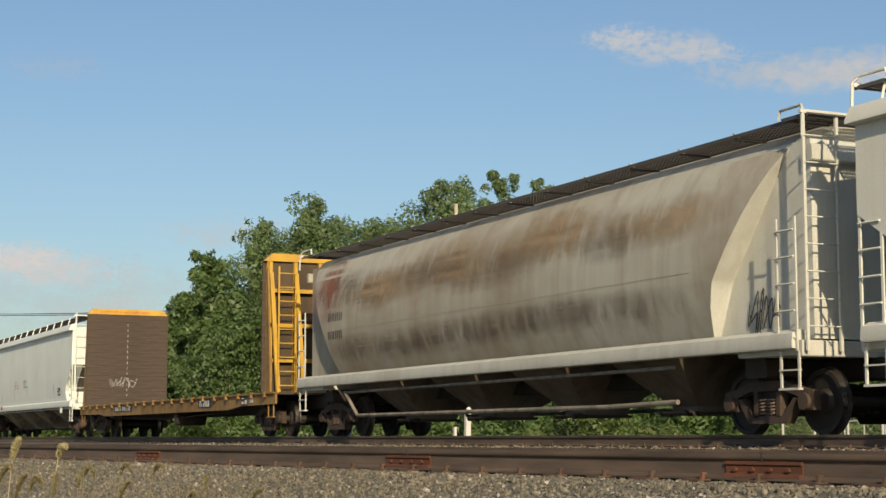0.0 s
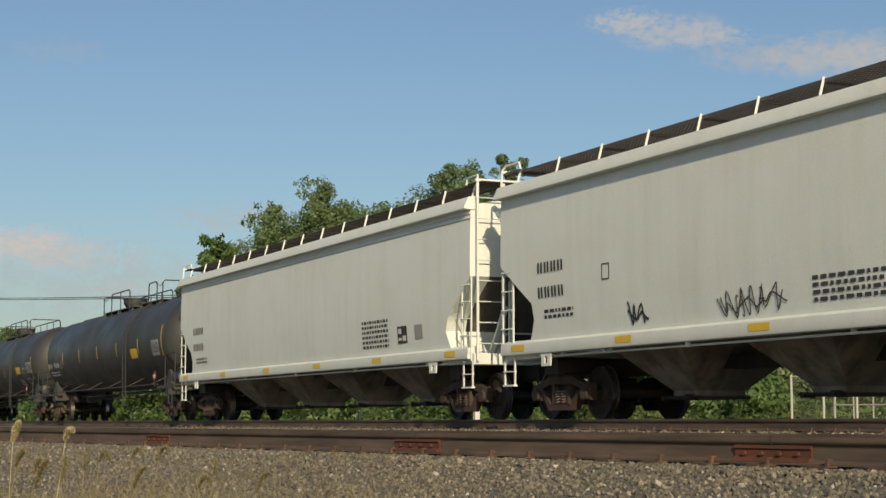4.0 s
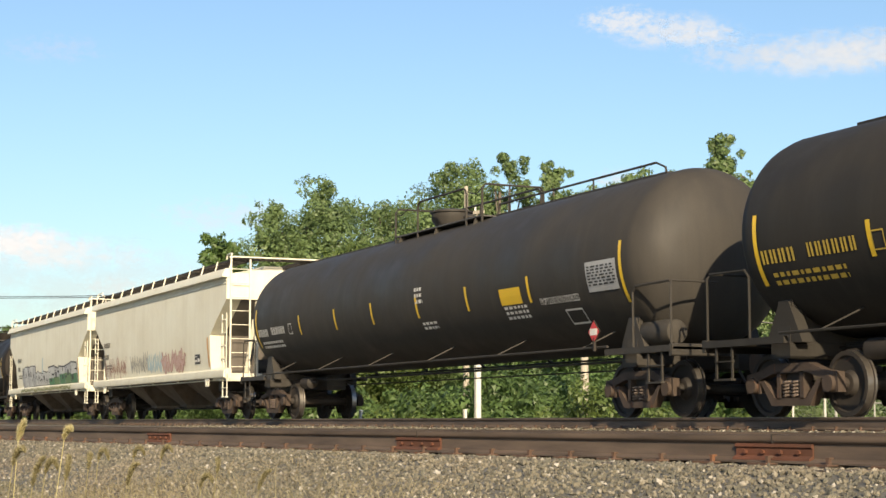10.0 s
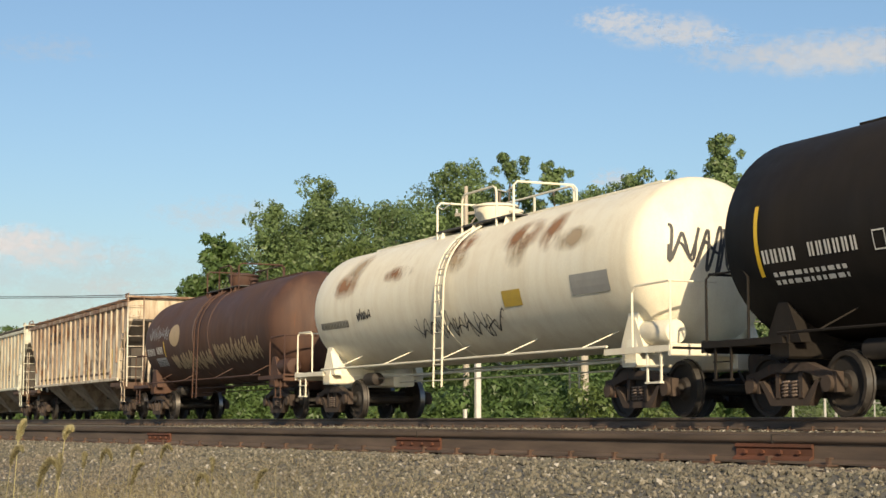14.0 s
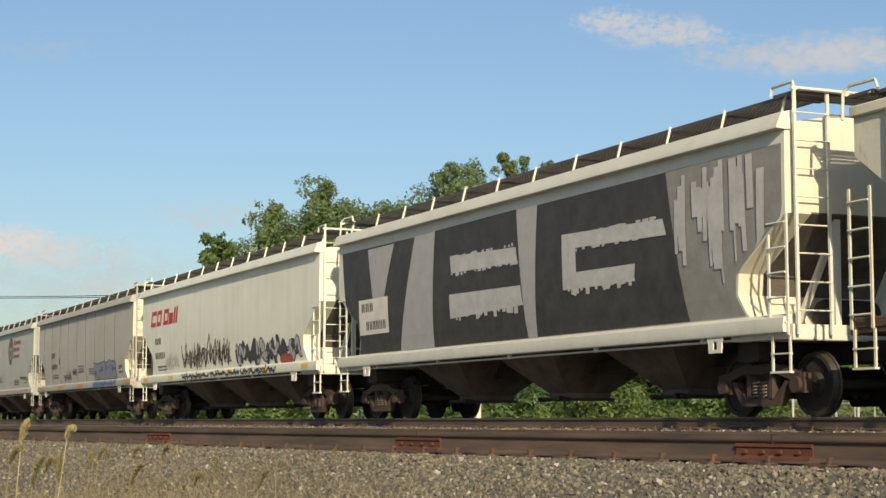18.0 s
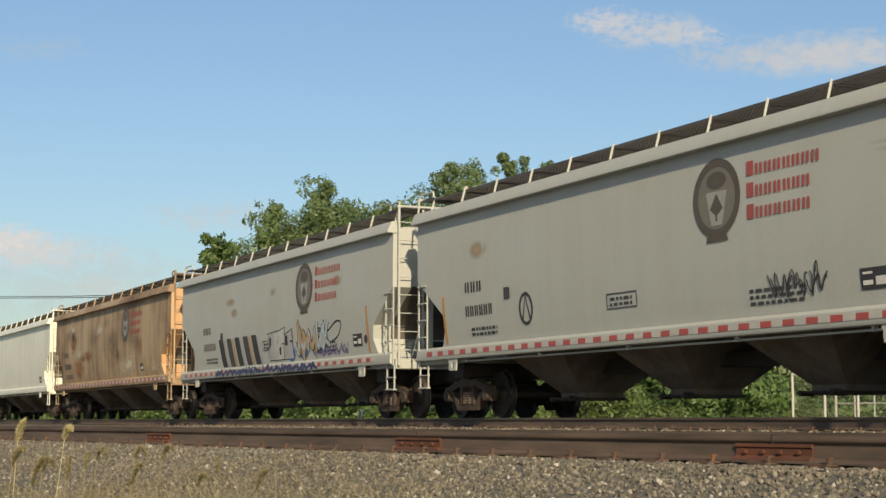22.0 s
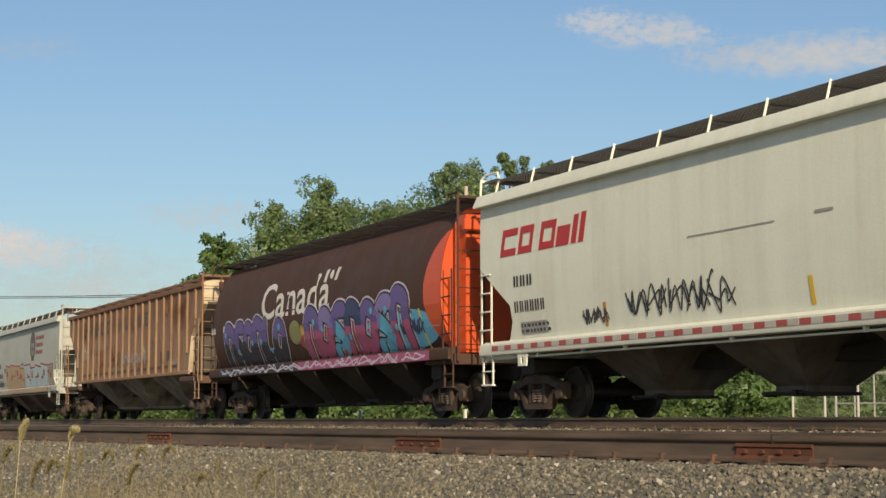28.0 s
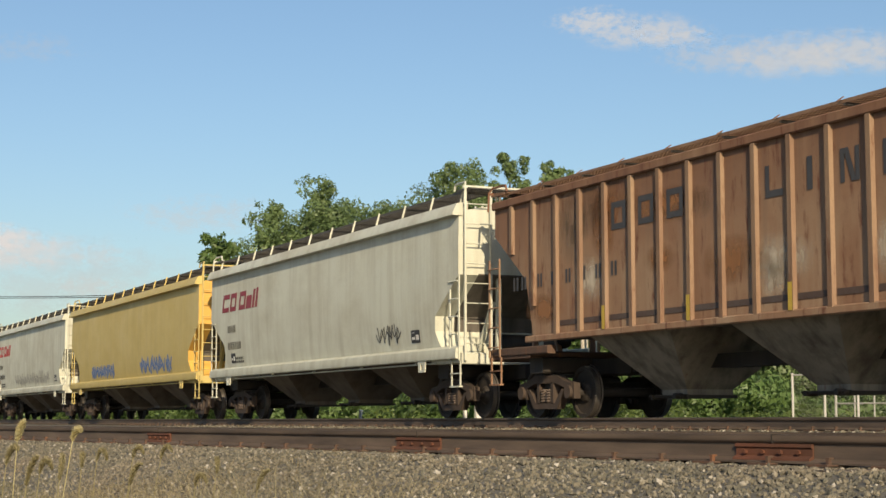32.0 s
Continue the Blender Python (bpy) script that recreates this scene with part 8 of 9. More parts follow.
    c, p = put(17, hopper(span(17), "ribbed", P_RIBGREY, "chalky grey ribbed covered hopper car with rust streaks", 3, ribs=20, sill=False, dark_under=UNDER_PALE, end_mat=P_CREAM, rib_mat=P_RIBGREY2))
    decal("owner_mark", ribbon(spline([(-0.96, 2.98), (-1.35, 2.95), (-1.42, 2.84), (-1.02, 2.74), (-1.02, 2.62), (-1.46, 2.60)]), 0.13), DARKGREY, c, p, "large dark logo shape", 0.006)
    decal("owner_mark", oval(-0.18, 2.80, 0.29, 0.24, 0.14) + rect(-0.47, 2.36, -0.33, 2.80), DARKGREY, c, p, "large dark logo shape", 0.006)
    decal("owner_mark", oval(0.78, 2.81, 0.27, 0.23, 0.14), DARKGREY, c, p, "large dark logo shape", 0.006)
    tan = flat_paint("tan_repaint", (0.27, 0.25, 0.18), 0.7, 0.3)
    for x0, z0, x1, z1 in ((-4.33, 2.2, -3.73, 2.55), (1.40, 1.55, 2.05, 1.94)):
        decal("repaint_square", rect(x0, z0, x1, z1), tan, c, p, "tan repainted square", 0.005)
    decal("reporting_mark", bars(-7.6, 2.3, 0.17, 8, 0.16, 0.30), DARKGREY, c, p, "", 0.006)
    panel_plate(c, p, 5.0, 1.80, 0.42, 0.28)
    strip(c, p, 7.05, 1.6, 2.4, ORANGE, 0, 0.10)
    stains(c, p, 17, 14, (-7.0, 7.0), (1.8, 3.6), [SOFT_TAN, SOFT_RUST, SOFT_PALE], (0.4, 0.9), (0.3, 0.8))
    # white car painted over with huge letters
    c, p, h = straight_car(18, P_WHITE2, "white covered hopper car with huge black block graffiti", end_mat=P_CREAM, grimy_shaded_ends=True)
    drawn = table(CUTS["straight"])

    def trimmed(polys):
        """Keep marks on the side sheet, clear of its cut-away ends."""
        out = []
        for pl in polys:
            w = [(max(-(h - drawn(z) - 0.05), min(h - drawn(z) - 0.05, x)), z) for x, z in pl]
            if max(x for x, z in w) - min(x for x, z in w) > 0.02:
                out.append(w)
        return out

    rng = random.Random(8)
    for a, b, cc, d in (((-8.35, 3.77), (-4.12, 3.75), (-5.05, 1.43), (-7.9, 1.43)), ((-3.16, 3.77), (0.49, 3.79), (0.78, 1.43), (-3.37, 1.43)), ((1.27, 3.77), (5.53, 3.77), (6.02, 1.44), (1.09, 1.43))):
        decal("graffiti", trimmed(quad_grid(a, b, cc, d, 16)), ROLLER_BLACK, c, p, "huge charcoal block letter of the word VEG", 0.006, whole=True)
    decal("graffiti_backing", trimmed(quad_grid((5.50, 3.78), (8.5, 3.78), (8.5, 1.44), (5.95, 1.44), 16)), ROLLER_GREY, c, p, "grey roller-painted backing", 0.004, whole=True)
    grey = (((-6.76, 3.72), (-5.27, 3.72), (-5.85, 2.55), (-6.45, 2.55)), ((-4.16, 3.75), (-3.14, 3.76), (-3.35, 1.43), (-5.08, 1.43)), ((0.47, 3.79), (1.29, 3.77), (1.11, 1.43), (0.76, 1.43)))
    for a, b, cc, d in grey:
        decal("graffiti_fill", quad_grid(a, b, cc, d, 16), SILVER, c, p, "pale stripe between the letters", 0.013, whole=True)
    for a, b, cc, d in (((-2.40, 3.18), (0.46, 3.10), (0.52, 2.82), (-2.34, 2.84)), ((-2.46, 2.43), (0.60, 2.39), (0.68, 2.03), (-2.46, 1.95)), ((2.2, 3.14), (5.45, 3.06), (5.55, 2.80), (2.2, 2.88)), ((2.2, 2.90), (2.68, 2.90), (2.68, 2.2), (2.2, 2.2)), ((2.2, 2.46), (4.6, 2.44), (4.55, 2.16), (2.2, 2.18))):
        decal("graffiti_fill", quad_grid(a, b, cc, d, 6), PALESILVER, c, p, "pale counter of a letter", 0.016, whole=True)
    # ragged roller edges and drips
    q = []
    for x0, x1, z, up in ((-2.4, 0.45, 3.16, 0.06), (-2.4, 0.5, 2.82, 0.05), (-2.4, 0.6, 2.0, 0.12), (2.3, 5.4, 3.10, 0.05), (2.3, 4.5, 2.2, 0.14), (2.7, 5.4, 2.84, 0.04)):
        for k in range(20):
            x = rng.uniform(x0, x1)
            q += rect(x, z - rng.uniform(0.2, 1.0) * up, x + rng.uniform(0.04, 0.16), z + rng.uniform(0.2, 1.0) * up * 0.5)
    for k in range(26):
        x = rng.uniform(5.6, 8.1)
        zt = rng.uniform(3.2, 3.78)
        q += rect(x, zt - rng.uniform(0.3, 1.5), x + rng.uniform(0.04, 0.2), zt, rng.uniform(-0.05, 0.05))
    decal("brush_marks_print", trimmed(q), PALESILVER, c, p, "ragged pale brush strokes", 0.020)
    decal("number_ground", rect(-7.28, 1.84, -5.6, 2.62), WHITE, c, p, "white number panel left clear", 0.021)
    decal("reporting_mark", bars(-7.1, 2.34, 0.19, 3, 0.17, 0.07) + bars(-6.85, 1.94, 0.19, 6, 0.13, 0.06), BLACK, c, p, "", 0.026)
    c, p, h = rail_white(19, "pale covered hopper car with red lettering and black graffiti", P_GREEN)
    tag(c, p, -3.7, 1.48, 4.9, 0.90, 7, 91, BLACK, None, 0.05, label="sprawling black line graffiti")
    tag(c, p, -3.6, 1.46, 4.8, 0.75, 6, 94, DARKGREY, None, 0.03)
    tag(c, p, 1.7, 1.46, 5.2, 0.66, 6, 92, BLACK, [DARKGREY, SILVER, DARKGREY], 0.04, 0.14)
    tag(c, p, -5.7, 1.5, 1.6, 0.6, 3, 93, SILVER, None, 0.03)
    tag(c, lambda z: 1.60, -3.4, 1.18, 8.8, 0.2, 12, 95, BLACK, None, 0.04)
    decal("graffiti_tint", disc(5.9, 1.5, 0.5, 0.14), BRICKRED, c, p, "", 0.015)
    sill_reflectors(c, "yellow")
    # stained grey car with welded seams
    c, p, h = straight_car(20, P_GREY2, "stained grey covered hopper car with blue graffiti", end_mat=P_CREAM)
    marks(c, p, -5.5, 2.50, 0.20, (3, 6), BLACK, True, 6)
    decal("repaint_square", rect(-4.0, 2.22, -3.78, 2.45), DARKGREY, c, p)
    frame_box(c, p, -0.46, 1.78, 0.52, 2.04, DARKGREY, 0.03)
    decal("fine_print", fine_print(-0.35, 1.9, 0.7, 2, 0.05, 3) + fine_print(1.4, 1.85, 0.8, 3, 0.05, 4), DARKGREY, c, p)
    tag(c, p, -3.2, 1.5, 1.4, 0.4, 3, 101, DARKGREY, None, 0.04)
    tag(c, p, -1.5, 1.7, 0.8, 0.3, 3, 102, DARKGREY, None, 0.03)
    blocks(c, p, 2.3, 5.65, 1.46, 2.08, 4, [flat_paint("slate_spray_paint", (0.25, 0.26, 0.32))], flat_paint("dusty_blue_spray_paint", (0.07, 0.10, 0.22)), 103, thick=0.05, wild=0.12, label="slate graffiti outlined in blue")
    tag(c, lambda z: 1.60, 2.5, 1.18, 3.5, 0.2, 7, 104, SKYB, None, 0.06)
    panel_plate(c, p, 6.1, 1.62, 0.5, 0.26)
    seams(c, p, [-7.03, -5.46, -3.86, -2.28, -0.65, 0.87, 2.47, 4.02, 5.57], 1.45, 3.9, SEAM)
    sill_reflectors(c, "orange")


def bubbles(car, prof, x, z, w, h, forms, upper, lower, rim, body=0.34, seed=1, label=""):
    """Fat rounded graffiti shapes with a rim, one colour above another."""
    rng = random.Random(seed)
    cw = w / len(forms)
    paths = []
    for i, f in enumerate(forms):
        a, b, c, d = x + i * cw + body * 0.4, x + (i + 1) * cw - body * 0.25, z + body * 0.45, z + h * rng.uniform(0.88, 1.0) - body * 0.5
        m, q = (a + b) / 2, (c + d) / 2
        if f == "n":
            pts = [(a, c), (a, q), (a + 0.1 * cw, d), (m, d + 0.05), (b, d - 0.1), (b, q), (b + 0.05, c)]
        elif f == "o":
            pts = [(m, c), (a, c + 0.15), (a - 0.02, q), (m - 0.1, d), (b, d - 0.12), (b + 0.02, q - 0.05), (m + 0.1, c), (m, c)]
        elif f == "s":
            pts = [(a, c), (m, c - 0.02), (b, c + 0.18), (m, q), (a, q + 0.15), (m - 0.05, d), (b, d)]
        else:
            pts = [(a + 0.05, d), (a, q), (a + 0.03, c + 0.1), (m, c), (b, c + 0.05)]
        paths.append(spline(pts, 5))
    for extra, mt, lift in ((0.17, rim, 0.006), (0.09, BLACK, 0.010)):
        for s in paths:
            e = (body + extra) / 2
            decal("graffiti_backing", ribbon(s, 2 * e) + disc(s[0][0], s[0][1], e, e, 6) + disc(s[-1][0], s[-1][1], e, e, 6), mt, car, prof, "", lift, whole=True)
    for up, mats in ((True, upper), (False, lower)):
        for j, mt in enumerate(mats):
            for i, s in enumerate(paths):
                q = []
                if i % len(mats) == j:
                    segs = ribbon(s, body)
                    q += [r for r in segs if (sum(v[1] for v in r) / 4 > z + h * 0.5) == up]
                    for e in (s[0], s[-1]):
                        if (e[1] > z + h * 0.5) == up:
                            q += disc(e[0], e[1], body / 2, body / 2, 6)
                if q:
                    decal("graffiti", q, mt, car, prof, label, 0.016, whole=True)
    spots = [p for i in range(len(forms)) for p in disc(x + (i + rng.uniform(0.2, 0.9)) * cw, z + h * rng.uniform(0.2, 0.8), 0.09, 0.08, 6)]
    decal("graffiti_spots", spots, CYAN, car, prof, "", 0.022)


def build_rear():
    c, p, h = soo_grey(21, "clean grey covered hopper car with an oval crest")
    tag(c, p, -2.9, 1.5, 2.2, 0.3, 5, 111, SILVER, None, 0.03)
    for x, a, b in ((-3.8, 1.5, 1.75), (-1.0, 1.5, 1.8), (1.3, 1.5, 1.85), (3.55, 1.45, 1.9), (6.7, 1.45, 2.4)):
        strip(c, p, x, a, b, YELLOW if x > 0 else ORANGE)
    tag(c, p, 5.0, 1.78, 0.8, 0.2, 3, 112, BLACK, None, 0.02)
    c, p, h = soo_grey(22, "grey covered hopper car with an oval crest and tags")
    decal("graffiti", oval(-3.47, 1.96, 0.27, 0.30, 0.06, 18) + ribbon([(-3.62, 1.75), (-3.47, 2.2), (-3.32, 1.75)], 0.05), BLACK, c, p, "black circled tag")
    tag(c, p, 3.9, 1.6, 1.2, 0.5, 3, 113, BLACK, None, 0.025)
    stain(c, p, 6.9, 3.48, 0.8, 0.05, SOFT_TAN)
    stain(c, p, 6.9, 3.38, 0.7, 0.05, SOFT_TAN)
    stain(c, p, -5.4, 3.2, 0.45, 0.2, SOFT_TAN)
    strip(c, p, 6.8, 1.45, 2.4, ORANGE)
    strip(c, p, -7.0, 1.45, 2.4, ORANGE)
    c, p, h = soo_grey(23, "grey covered hopper car with an oval crest and colourful graffiti")
    for k in range(5):
        x = -4.5 + k * 0.74
        decal("graffiti", quad_grid((x, 2.22), (x + 0.42, 2.22), (x + 0.72, 1.44), (x + 0.30, 1.44), 4), BLACK if k % 2 == 0 else DARKGREY, c, p, "black slanted block graffiti")
        decal("graffiti_fill", quad_grid((x + 0.44, 2.18), (x + 0.66, 2.18), (x + 0.96, 1.46), (x + 0.74, 1.46), 4), TANP if k % 2 else SILVER, c, p, "", 0.005)
    blocks(c, p, -0.15, 1.75, 1.50, 2.2, 3, [SILVER, PALESILVER], BLACK, 121, thick=0.03, wild=0.12)
    decal("graffiti_fill", disc(2.5, 1.75, 0.42, 0.30) + disc(1.6, 1.62, 0.3, 0.2), SKYB, c, p, "", 0.006)
    tag(c, p, 2.0, 1.46, 2.2, 0.88, 3, 122, DARKGREY, [TANP, PALEBLUE, SILVER], 0.03, 0.12)
    decal("graffiti", ribbon(spline([(3.1, 1.85), (3.6, 2.15), (4.2, 2.05), (4.8, 2.25), (5.15, 2.2), (4.9, 1.9), (4.2, 1.75), (3.5, 1.62), (3.1, 1.85)]), 0.04), BLACK, c, p)
    side_words(c, p, 3.5, 2.0, 0.13, ("TIME", " TRAVELERS"), BLACK, 0.8, 1.3)
    tag(c, p, 3.2, 1.46, 2.3, 0.3, 5, 123, PURPLE, None, 0.03)
    tag(c, lambda z: 1.60, -4.5, 1.18, 8.2, 0.2, 12, 124, NAVY, None, 0.06)
    for x, z, a in ((-3.4, 3.22, 0.5), (-3.0, 2.9, 0.35), (0.3, 3.25, 0.35), (4.9, 3.2, 0.4)):
        stain(c, p, x, z, a, 0.15, SOFT_TAN)
    strip(c, p, 6.75, 1.45, 2.5, ORANGE)
    c, p, h = straight_car(24, P_TAN, "rust-stained tan covered hopper car with an oval crest", trim=P_TAN, end_mat=flat_paint("peach_end_paint", (0.62, 0.38, 0.20), 0.55, 0.2))
    crest(c, p, 2.95, 3.25, 0.92)
    stains(c, p, 12, 16, (-7.0, 7.0), (1.6, 3.6), [SOFT_DARK, SOFT_RUST, SOFT_DARK, SOFT_PALE])
    marks(c, p, -7.05, 2.42, 0.20, (3, 6), DARKGREY, True, 7)
    tag(c, p, 6.3, 1.5, 0.9, 0.4, 2, 125, CREAM_PAINT, None, 0.03)
    panel_plate(c, p, 4.9, 1.6, 0.4, 0.25)
    sill_reflectors(c, "red")
    c, p, h = rail_white(25, "clean greenish-white covered hopper car with red lettering", P_GREEN, MAROON)
    for k, label in ((26, "dark brown rounded hopper car with orange end and white lettering"), (29, "dark brown rounded hopper car with bright purple and pink graffiti")):
        c, p = put(k, hopper(span(k), "round", P_BROWN, label, 4, cuts="upright", dark_under=GREASE, end_mat=ORANGE_CAR, grating=GREASE))
        h = c["hb"]
        off = 0.0 if k == 29 else 0.05
        arc = [(7.72 - 0.75 * math.sin(math.pi * i / 16) ** 0.8, 1.40 + 2.36 * i / 16) for i in range(17)]
        hx = h - 0.42
        decal("orange_end_panel", [[arc[i], (hx, arc[i][1]), (hx, arc[i + 1][1]), arc[i + 1]] for i in range(16) if arc[i][0] < hx], ORANGE_CAR, c, p, "orange-red rounded end panel")
        words("lettering", "Canada", WHITE, c, p, -3.62, 2.58, 0.90, squeeze=1.34, label="large white lettering", bold=0.014)
        decal("flag_mark", rect(0.98, 3.22, 1.16, 3.52, 0.3) + rect(1.70, 3.22, 1.88, 3.52, 0.3) + disc(1.48, 3.38, 0.12, 0.11, 6), WHITE, c, p, "small white flag")
        decal("reporting_mark", bars(-7.97, 2.38, 0.17, 2, 0.15, 0.07) + bars(-6.85, 2.40, 0.17, 6, 0.14, 0.09), WHITE, c, p)
        strip(c, p, 6.8, 1.42, 2.25, YELLOW, -0.15, 0.08)
        sill_reflectors(c, "red") if k == 26 else None
    c, p = CARS[26], table(PROFILES["round"])
    tag(c, p, -3.2, 1.45, 3.6, 0.6, 6, 131, SILVER, None, 0.04)
    tag(c, p, 3.2, 1.5, 3.0, 0.45, 3, 132, SILVER, None, 0.025)
    c = CARS[29]
    bubbles(c, p, -6.75, 1.38, 5.0, 1.30, "nsonlo", [PURPLE], [INK], PALELILAC, 0.34, 3, "purple and black bubble graffiti with a white rim")
    decal("graffiti", disc(-0.9, 2.12, 0.42, 0.30, 9), OLIVE, c, p, "yellow-green graffiti patch", 0.012)
    tag(c, p, -1.0, 1.95, 0.7, 0.4, 2, 142, YELLOW, None, 0.04)
    decal("graffiti_backing", disc(2.6, 1.95, 3.4, 0.60), BRICKRED, c, p, "", 0.003)
    bubbles(c, p, -0.2, 1.40, 6.3, 1.36, "nosnosn", [PURPLE, LILAC, PURPLE, NAVY], [PINK, PINK, CYAN], PALELILAC, 0.36, 4, "purple and pink bubble graffiti with a pale rim")
    decal("graffiti_backing", disc(5.6, 1.85, 2.0, 0.45, 10), CYAN, c, p, "", 0.005)
    tag(c, p, 5.6, 1.7, 1.2, 0.45, 3, 144, NAVY, None, 0.05)
    decal("graffiti", rect(-7.2, 1.17, -0.6, 1.37), BLACK, c, lambda z: 1.60, "black sprayed sill", 0.004)
    q = ribbon([(-0.6, 1.27), (7.3, 1.27)], 0.20)
    decal("graffiti", q, PINK, c, lambda z: 1.60, "pink sprayed sill", 0.004)
    tag(c, lambda z: 1.60, -7.0, 1.18, 14.0, 0.2, 12, 145, PALELILAC, None, 0.035)
    tag(c, p, 4.3, 2.1, 2.0, 0.5, 3, 146, flat_paint("faded_rust_lines", (0.16, 0.07, 0.035)), None, 0.05)
    # golden cars
    c, p, h = straight_car(27, P_YELLOW, "golden yellow covered hopper car with blue lettering", trim=P_YELLOW, end_mat=flat_paint("bright_yellow_end_paint", (0.80, 0.50, 0.08), 0.5, 0.2), dark_under=paint("yellow_brown_underside", (0.17, 0.11, 0.055), (0.06, 0.04, 0.026), 0.7, 0.2, 0.75))
    x = 3.65
    for f, w in (("o", 0.62), ("n", 0.80), ("o", 0.42), ("e", 0.62)):
        q = []
        if f == "o":
            q += ring(x, 3.08, x + w, 3.66, 0.15, 0.3)
        elif f == "n":
            q += rect(x, 3.08, x + 0.2, 3.66, 0.3) + rect(x + w - 0.22, 3.08, x + w - 0.02, 3.66, 0.3) + rect(x + 0.3, 3.2, x + 0.48, 3.6, 0.3)
        else:
            q += rect(x, 3.08, x + 0.2, 3.66, 0.3) + rect(x + 0.18, 3.08, x + w, 3.22) + rect(x + 0.3, 3.30, x + w, 3.42) + rect(x + 0.38, 3.52, x + w + 0.12, 3.66)
        decal("railway_name", q, SKYB, c, p, "blue slanted shape of a railway name")
        x += w + 0.10
    decal("name_underline", rect(3.35, 2.98, 6.45, 3.05), SKYB, c, p, "blue line under a railway name")
    marks(c, p, -7.35, 2.46, 0.18, (3, 5), BLACK, False, 8)
    frame_box(c, p, -5.1, 2.2, -4.85, 2.45, DARKGREY, 0.02)
    decal("stencil_line", rect(-5.6, 3.1, -4.3, 3.13) + rect(-3.9, 3.13, -2.5, 3.16), DARKGREY, c, p)
    tag(c, p, -4.0, 1.75, 1.7, 0.55, 4, 151, BRICKRED, None, 0.04)
    tag(c, p, -2.1, 1.9, 1.6, 0.5, 4, 152, BRICKRED, None, 0.04)
    tag(c, p, 4.0, 1.48, 0.95, 0.45, 3, 153, WHITE, None, 0.03)
    tag(c, p, 6.3, 1.6, 1.3, 0.55, 3, 154, BLACK, None, 0.03)
    panel_plate(c, p, 5.15, 1.6, 0.5, 0.28)
    seams(c, p, [-7.83, -6.08, -4.09, -1.99, -0.13, 1.75, 3.74, 5.48, 7.53], 1.45, 3.9, SEAM)
    for x in (-7.9, -4.6, -2.3, 3.9):
        strip(c, p, x, 1.5, 2.0, YELLOW, -0.2)
    c, p, h = rail_white(28, "greenish-white covered hopper car with red lettering and tags", P_GREEN)
    tag(c, p, -2.9, 1.55, 3.0, 0.65, 5, 161, BLACK, None, 0.035)
    tag(c, p, -4.3, 1.55, 0.8, 0.3, 3, 162, DARKGREY, None, 0.03)
    decal("repaint_square", rect(3.8, 1.52, 4.4, 1.85), GREY_PAINT, c, p)
    decal("repaint_square", rect(-6.6, 1.5, -5.6, 1.72), GREY_PAINT, c, p)
    decal("scratch", rect(-1.0, 2.70, 1.2, 2.72, 0.0) + rect(2.1, 2.72, 2.5, 2.76), GREY_PAINT, c, p)
    strip(c, p, -3.6, 1.5, 1.9, ORANGE)
    strip(c, p, 1.9, 1.5, 1.9, YELLOW)
    sill_reflectors(c, "red")
    c, p, h = soo_grey(31, "grey covered hopper car with tan and pale blue graffiti")
    blocks(c, p, -3.9, 0.75, 1.43, 2.46, 4, [TANP], BRICKRED, 171, thick=0.06, wild=0.14, label="tan block graffiti outlined in brick red")
    blocks(c, p, 0.75, 5.95, 1.43, 2.34, 4, [PALEBLUE], BRICKRED, 172, hole=TANP, thick=0.07, label="pale blue block graffiti outlined in red")
    blocks(c, p, 6.0, 6.95, 1.43, 2.32, 1, [flat_paint("warm_grey_spray_paint", (0.34, 0.33, 0.27))], BRICKRED, 177, thick=0.06)
    tag(c, p, -7.9, 2.4, 0.9, 0.9, 2, 173, GREY_PAINT, None, 0.05)
    tag(c, p, -7.2, 1.5, 2.8, 0.4, 5, 174, DARKGREY, None, 0.025)
    tag(c, lambda z: 1.60, -4.0, 1.18, 10.5, 0.2, 12, 175, TANP, None, 0.09)
    tag(c, p, -0.1, 2.4, 0.6, 0.16, 3, 176, BLACK, None, 0.02)
    c, p, h = rail_white(33, "greenish-white covered hopper car with red lettering and dark streaks", P_GREEN2, MAROON)
    tag(c, p, 4.1, 1.6, 1.3, 0.45, 3, 181, DARKGREY, None, 0.03)
    panel_plate(c, p, -6.6, 1.55, 0.4, 0.25)
    c, p, h = straight_car(34, P_YELLOW2, "pale yellow covered hopper car with blue-grey tags", trim=P_YELLOW2, end_mat=flat_paint("orange_yellow_end_paint", (0.72, 0.42, 0.09), 0.5, 0.2))
    tag(c, p, -5.4, 1.5, 3.5, 0.5, 5, 191, SILVER, SKYB, 0.03, 0.06)
    tag(c, p, 1.8, 1.46, 3.9, 0.65, 5, 192, SILVER, SKYB, 0.03, 0.06)
    c, p, h = rail_white(35, "greenish-white covered hopper car with faint graffiti", P_GREEN2)
    tag(c, p, -3.0, 1.5, 8.0, 0.6, 10, 193, GREY_PAINT, None, 0.05)
    straight_car(36, P_GREEN2, "plain greenish-white covered hopper car at the rear")


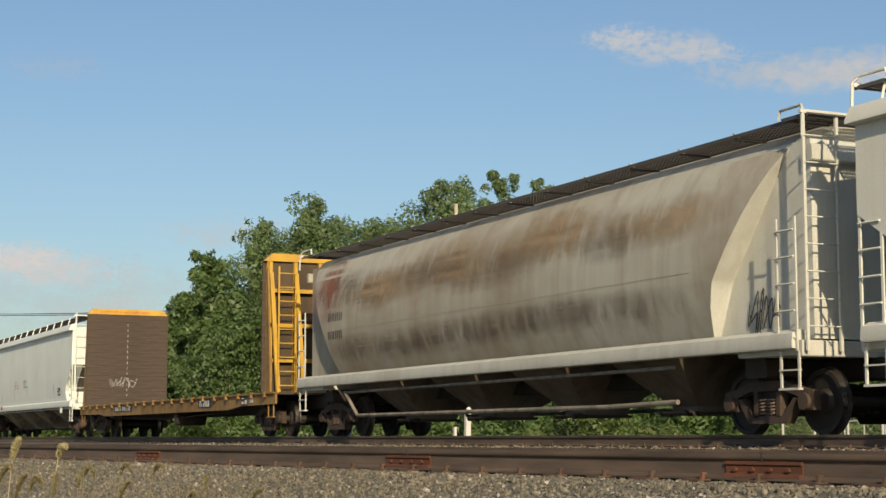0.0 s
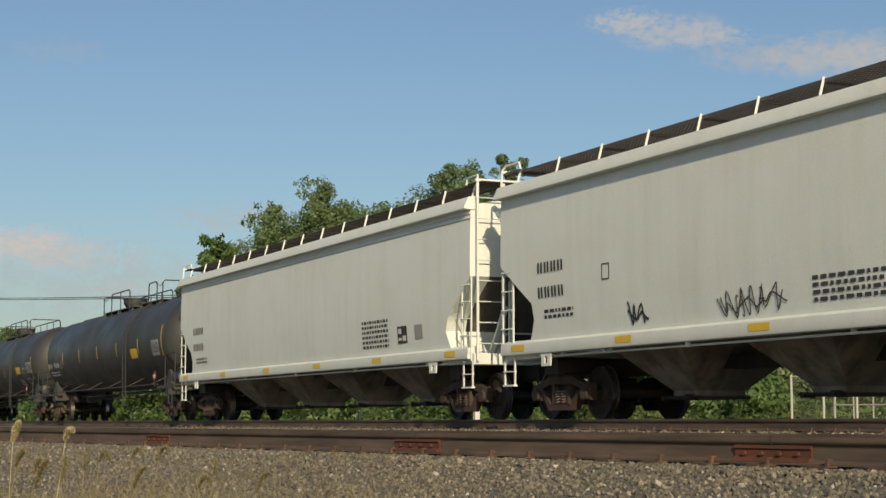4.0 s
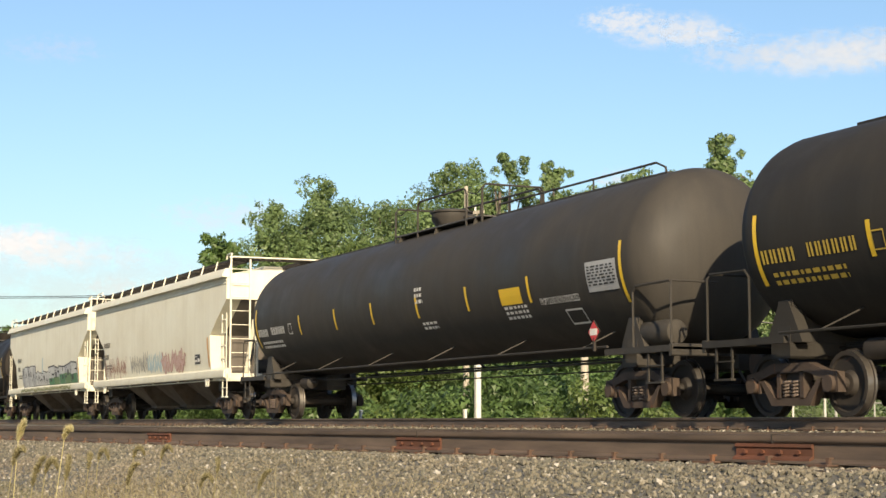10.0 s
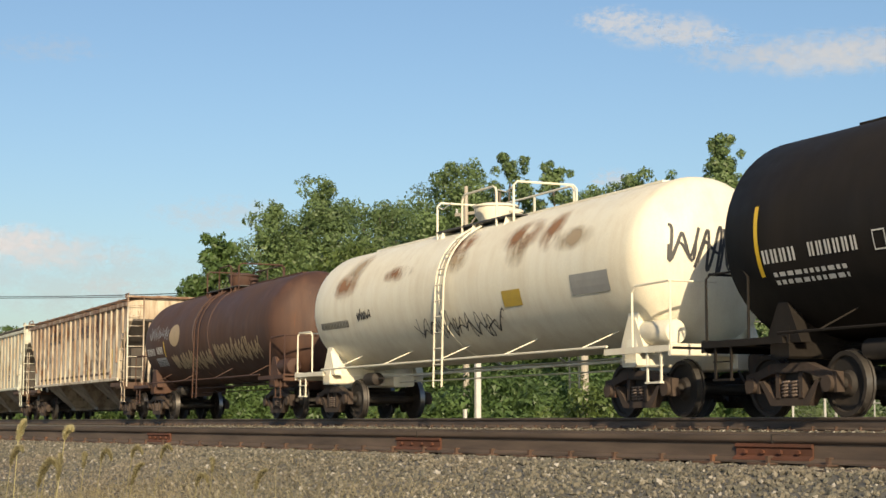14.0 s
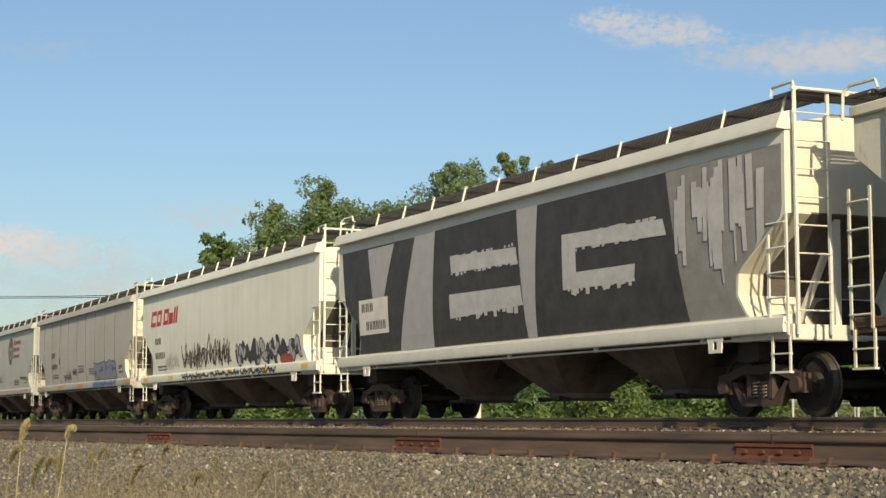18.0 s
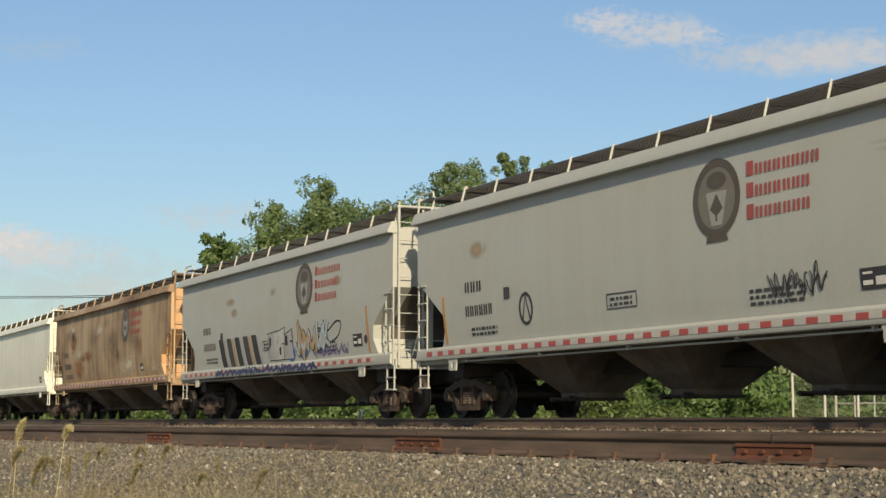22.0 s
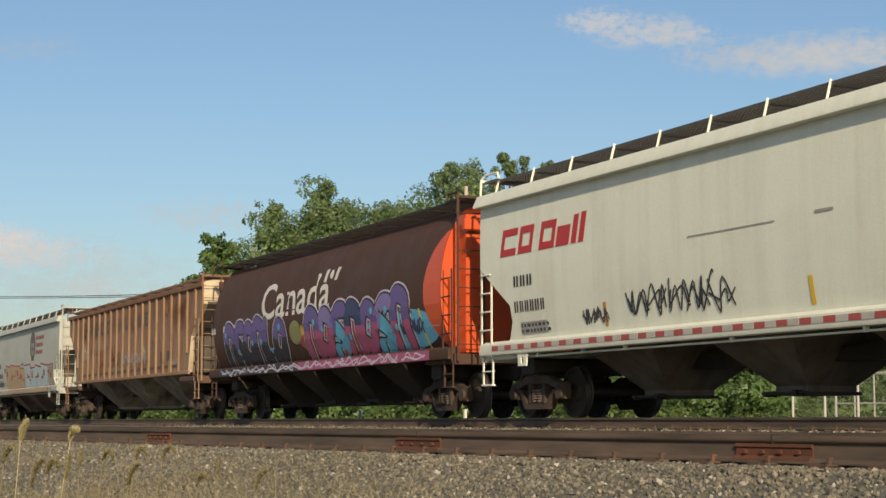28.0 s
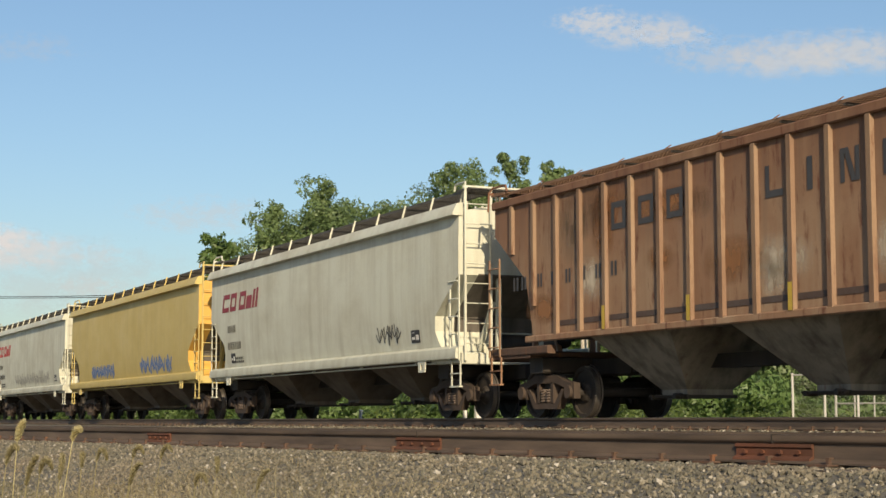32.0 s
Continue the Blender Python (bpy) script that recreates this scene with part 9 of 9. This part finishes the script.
PALELILAC = flat_paint("pale_lilac_spray_paint", (0.62, 0.58, 0.72))
FADED_BRICK = flat_paint("faded_brick_spray_paint", (0.34, 0.17, 0.14))
FADED_PINK = flat_paint("faded_pink_spray_paint", (0.55, 0.38, 0.34))
INK = flat_paint("ink_black_spray_paint", (0.02, 0.02, 0.035))
MOSS = flat_paint("moss_green_spray_paint", (0.13, 0.22, 0.09))
CREAM_PAINT = flat_paint("cream_spray_paint", (0.62, 0.55, 0.42))
P_GREEN2 = paint("streaked_greenish_white_paint", (0.62, 0.64, 0.55), (0.30, 0.26, 0.19), 0.5, 0.08, 0.5)
P_RIBEND = paint("rusty_cream_end_paint", (0.66, 0.58, 0.44), (0.26, 0.14, 0.07), 0.8, 0.45, 0.65)
build_head()
build_black_tanks()
build_middle()
build_rear()


# ---------------------------------------------------------------- the tracks in place
def build_tracks():
    build_track("near_track", "rusty siding rail with bolted joints, in stone ballast", near_m, NEAR_TOP, -600, 500, 1.435, (-32, 20, -24, 12), 0.53, 3, ((-6.30, 0.70), (-0.37, 0.74), (4.05, 0.70)))
    build_track("main_track", "main line rails on wooden ties", Matrix.Translation((0, TRACK_Y - 0.753, 0)), 0.0, -2500, 900, 1.435, (-110, 12, -60, 0), 0.52, 4)


build_tracks()


# ---------------------------------------------------------------- motion
SHIFT = {2: -0.30}


def motions():
    times = [0.0, 4.0, 8.0, 12.0, 16.0, 20.0, 24.0, 28.0, 32.0]
    for k, car in CARS.items():
        mid = (GAPS[k] + GAPS[k + 1]) / 2 + SHIFT.get(k, 0.0)
        walk(car, [(t, pose(mid + run(t), TRACK_Y, 0)) for t in times])
    for ob, c, az, dist in CLOUDS:
        side = Vector((math.cos(az), math.sin(az), 0.0))
        m = Matrix.Rotation(az, 4, "Z")
        walk(ob, [(0.0, Matrix.Translation(c + side * 22.0) @ m), (16.0, Matrix.Translation(c - side * 10.0) @ m), (32.0, Matrix.Translation(c - side * 42.0) @ m)])
    for t, seed in FOXTAILS:
        rng = random.Random(seed)
        base = t.location.copy()
        rows, s = [], 0.0
        while s < 32.4:
            rows.append((min(s, 32.0), pose(base.x, base.y, base.z, rng.uniform(-1.2, 1.2), rng.uniform(-1.8, 1.8), 0)))
            s += 0.8
        walk(t, rows)
    done = {}
    for ob in bpy.data.objects:
        if "turns" not in ob:
            continue
        s = ob["turns"]
        if s not in done:
            rows, t = [], 0.0
            while t <= 32.0:
                a = math.degrees(run(t) / 0.457)
                rows.append((t, pose(0.889 * s, 0, 0.457) @ Matrix.Rotation(radians(a), 4, "Y")))
                t = round(t + 1 / 30, 6)
            walk(ob, rows)
            done[s] = ob
        else:
            ad = ob.animation_data_create()
            ob.rotation_mode = "QUATERNION"
            ad.action = done[s].animation_data.action
            ad.action_slot = done[s].animation_data.action_slot


motions()
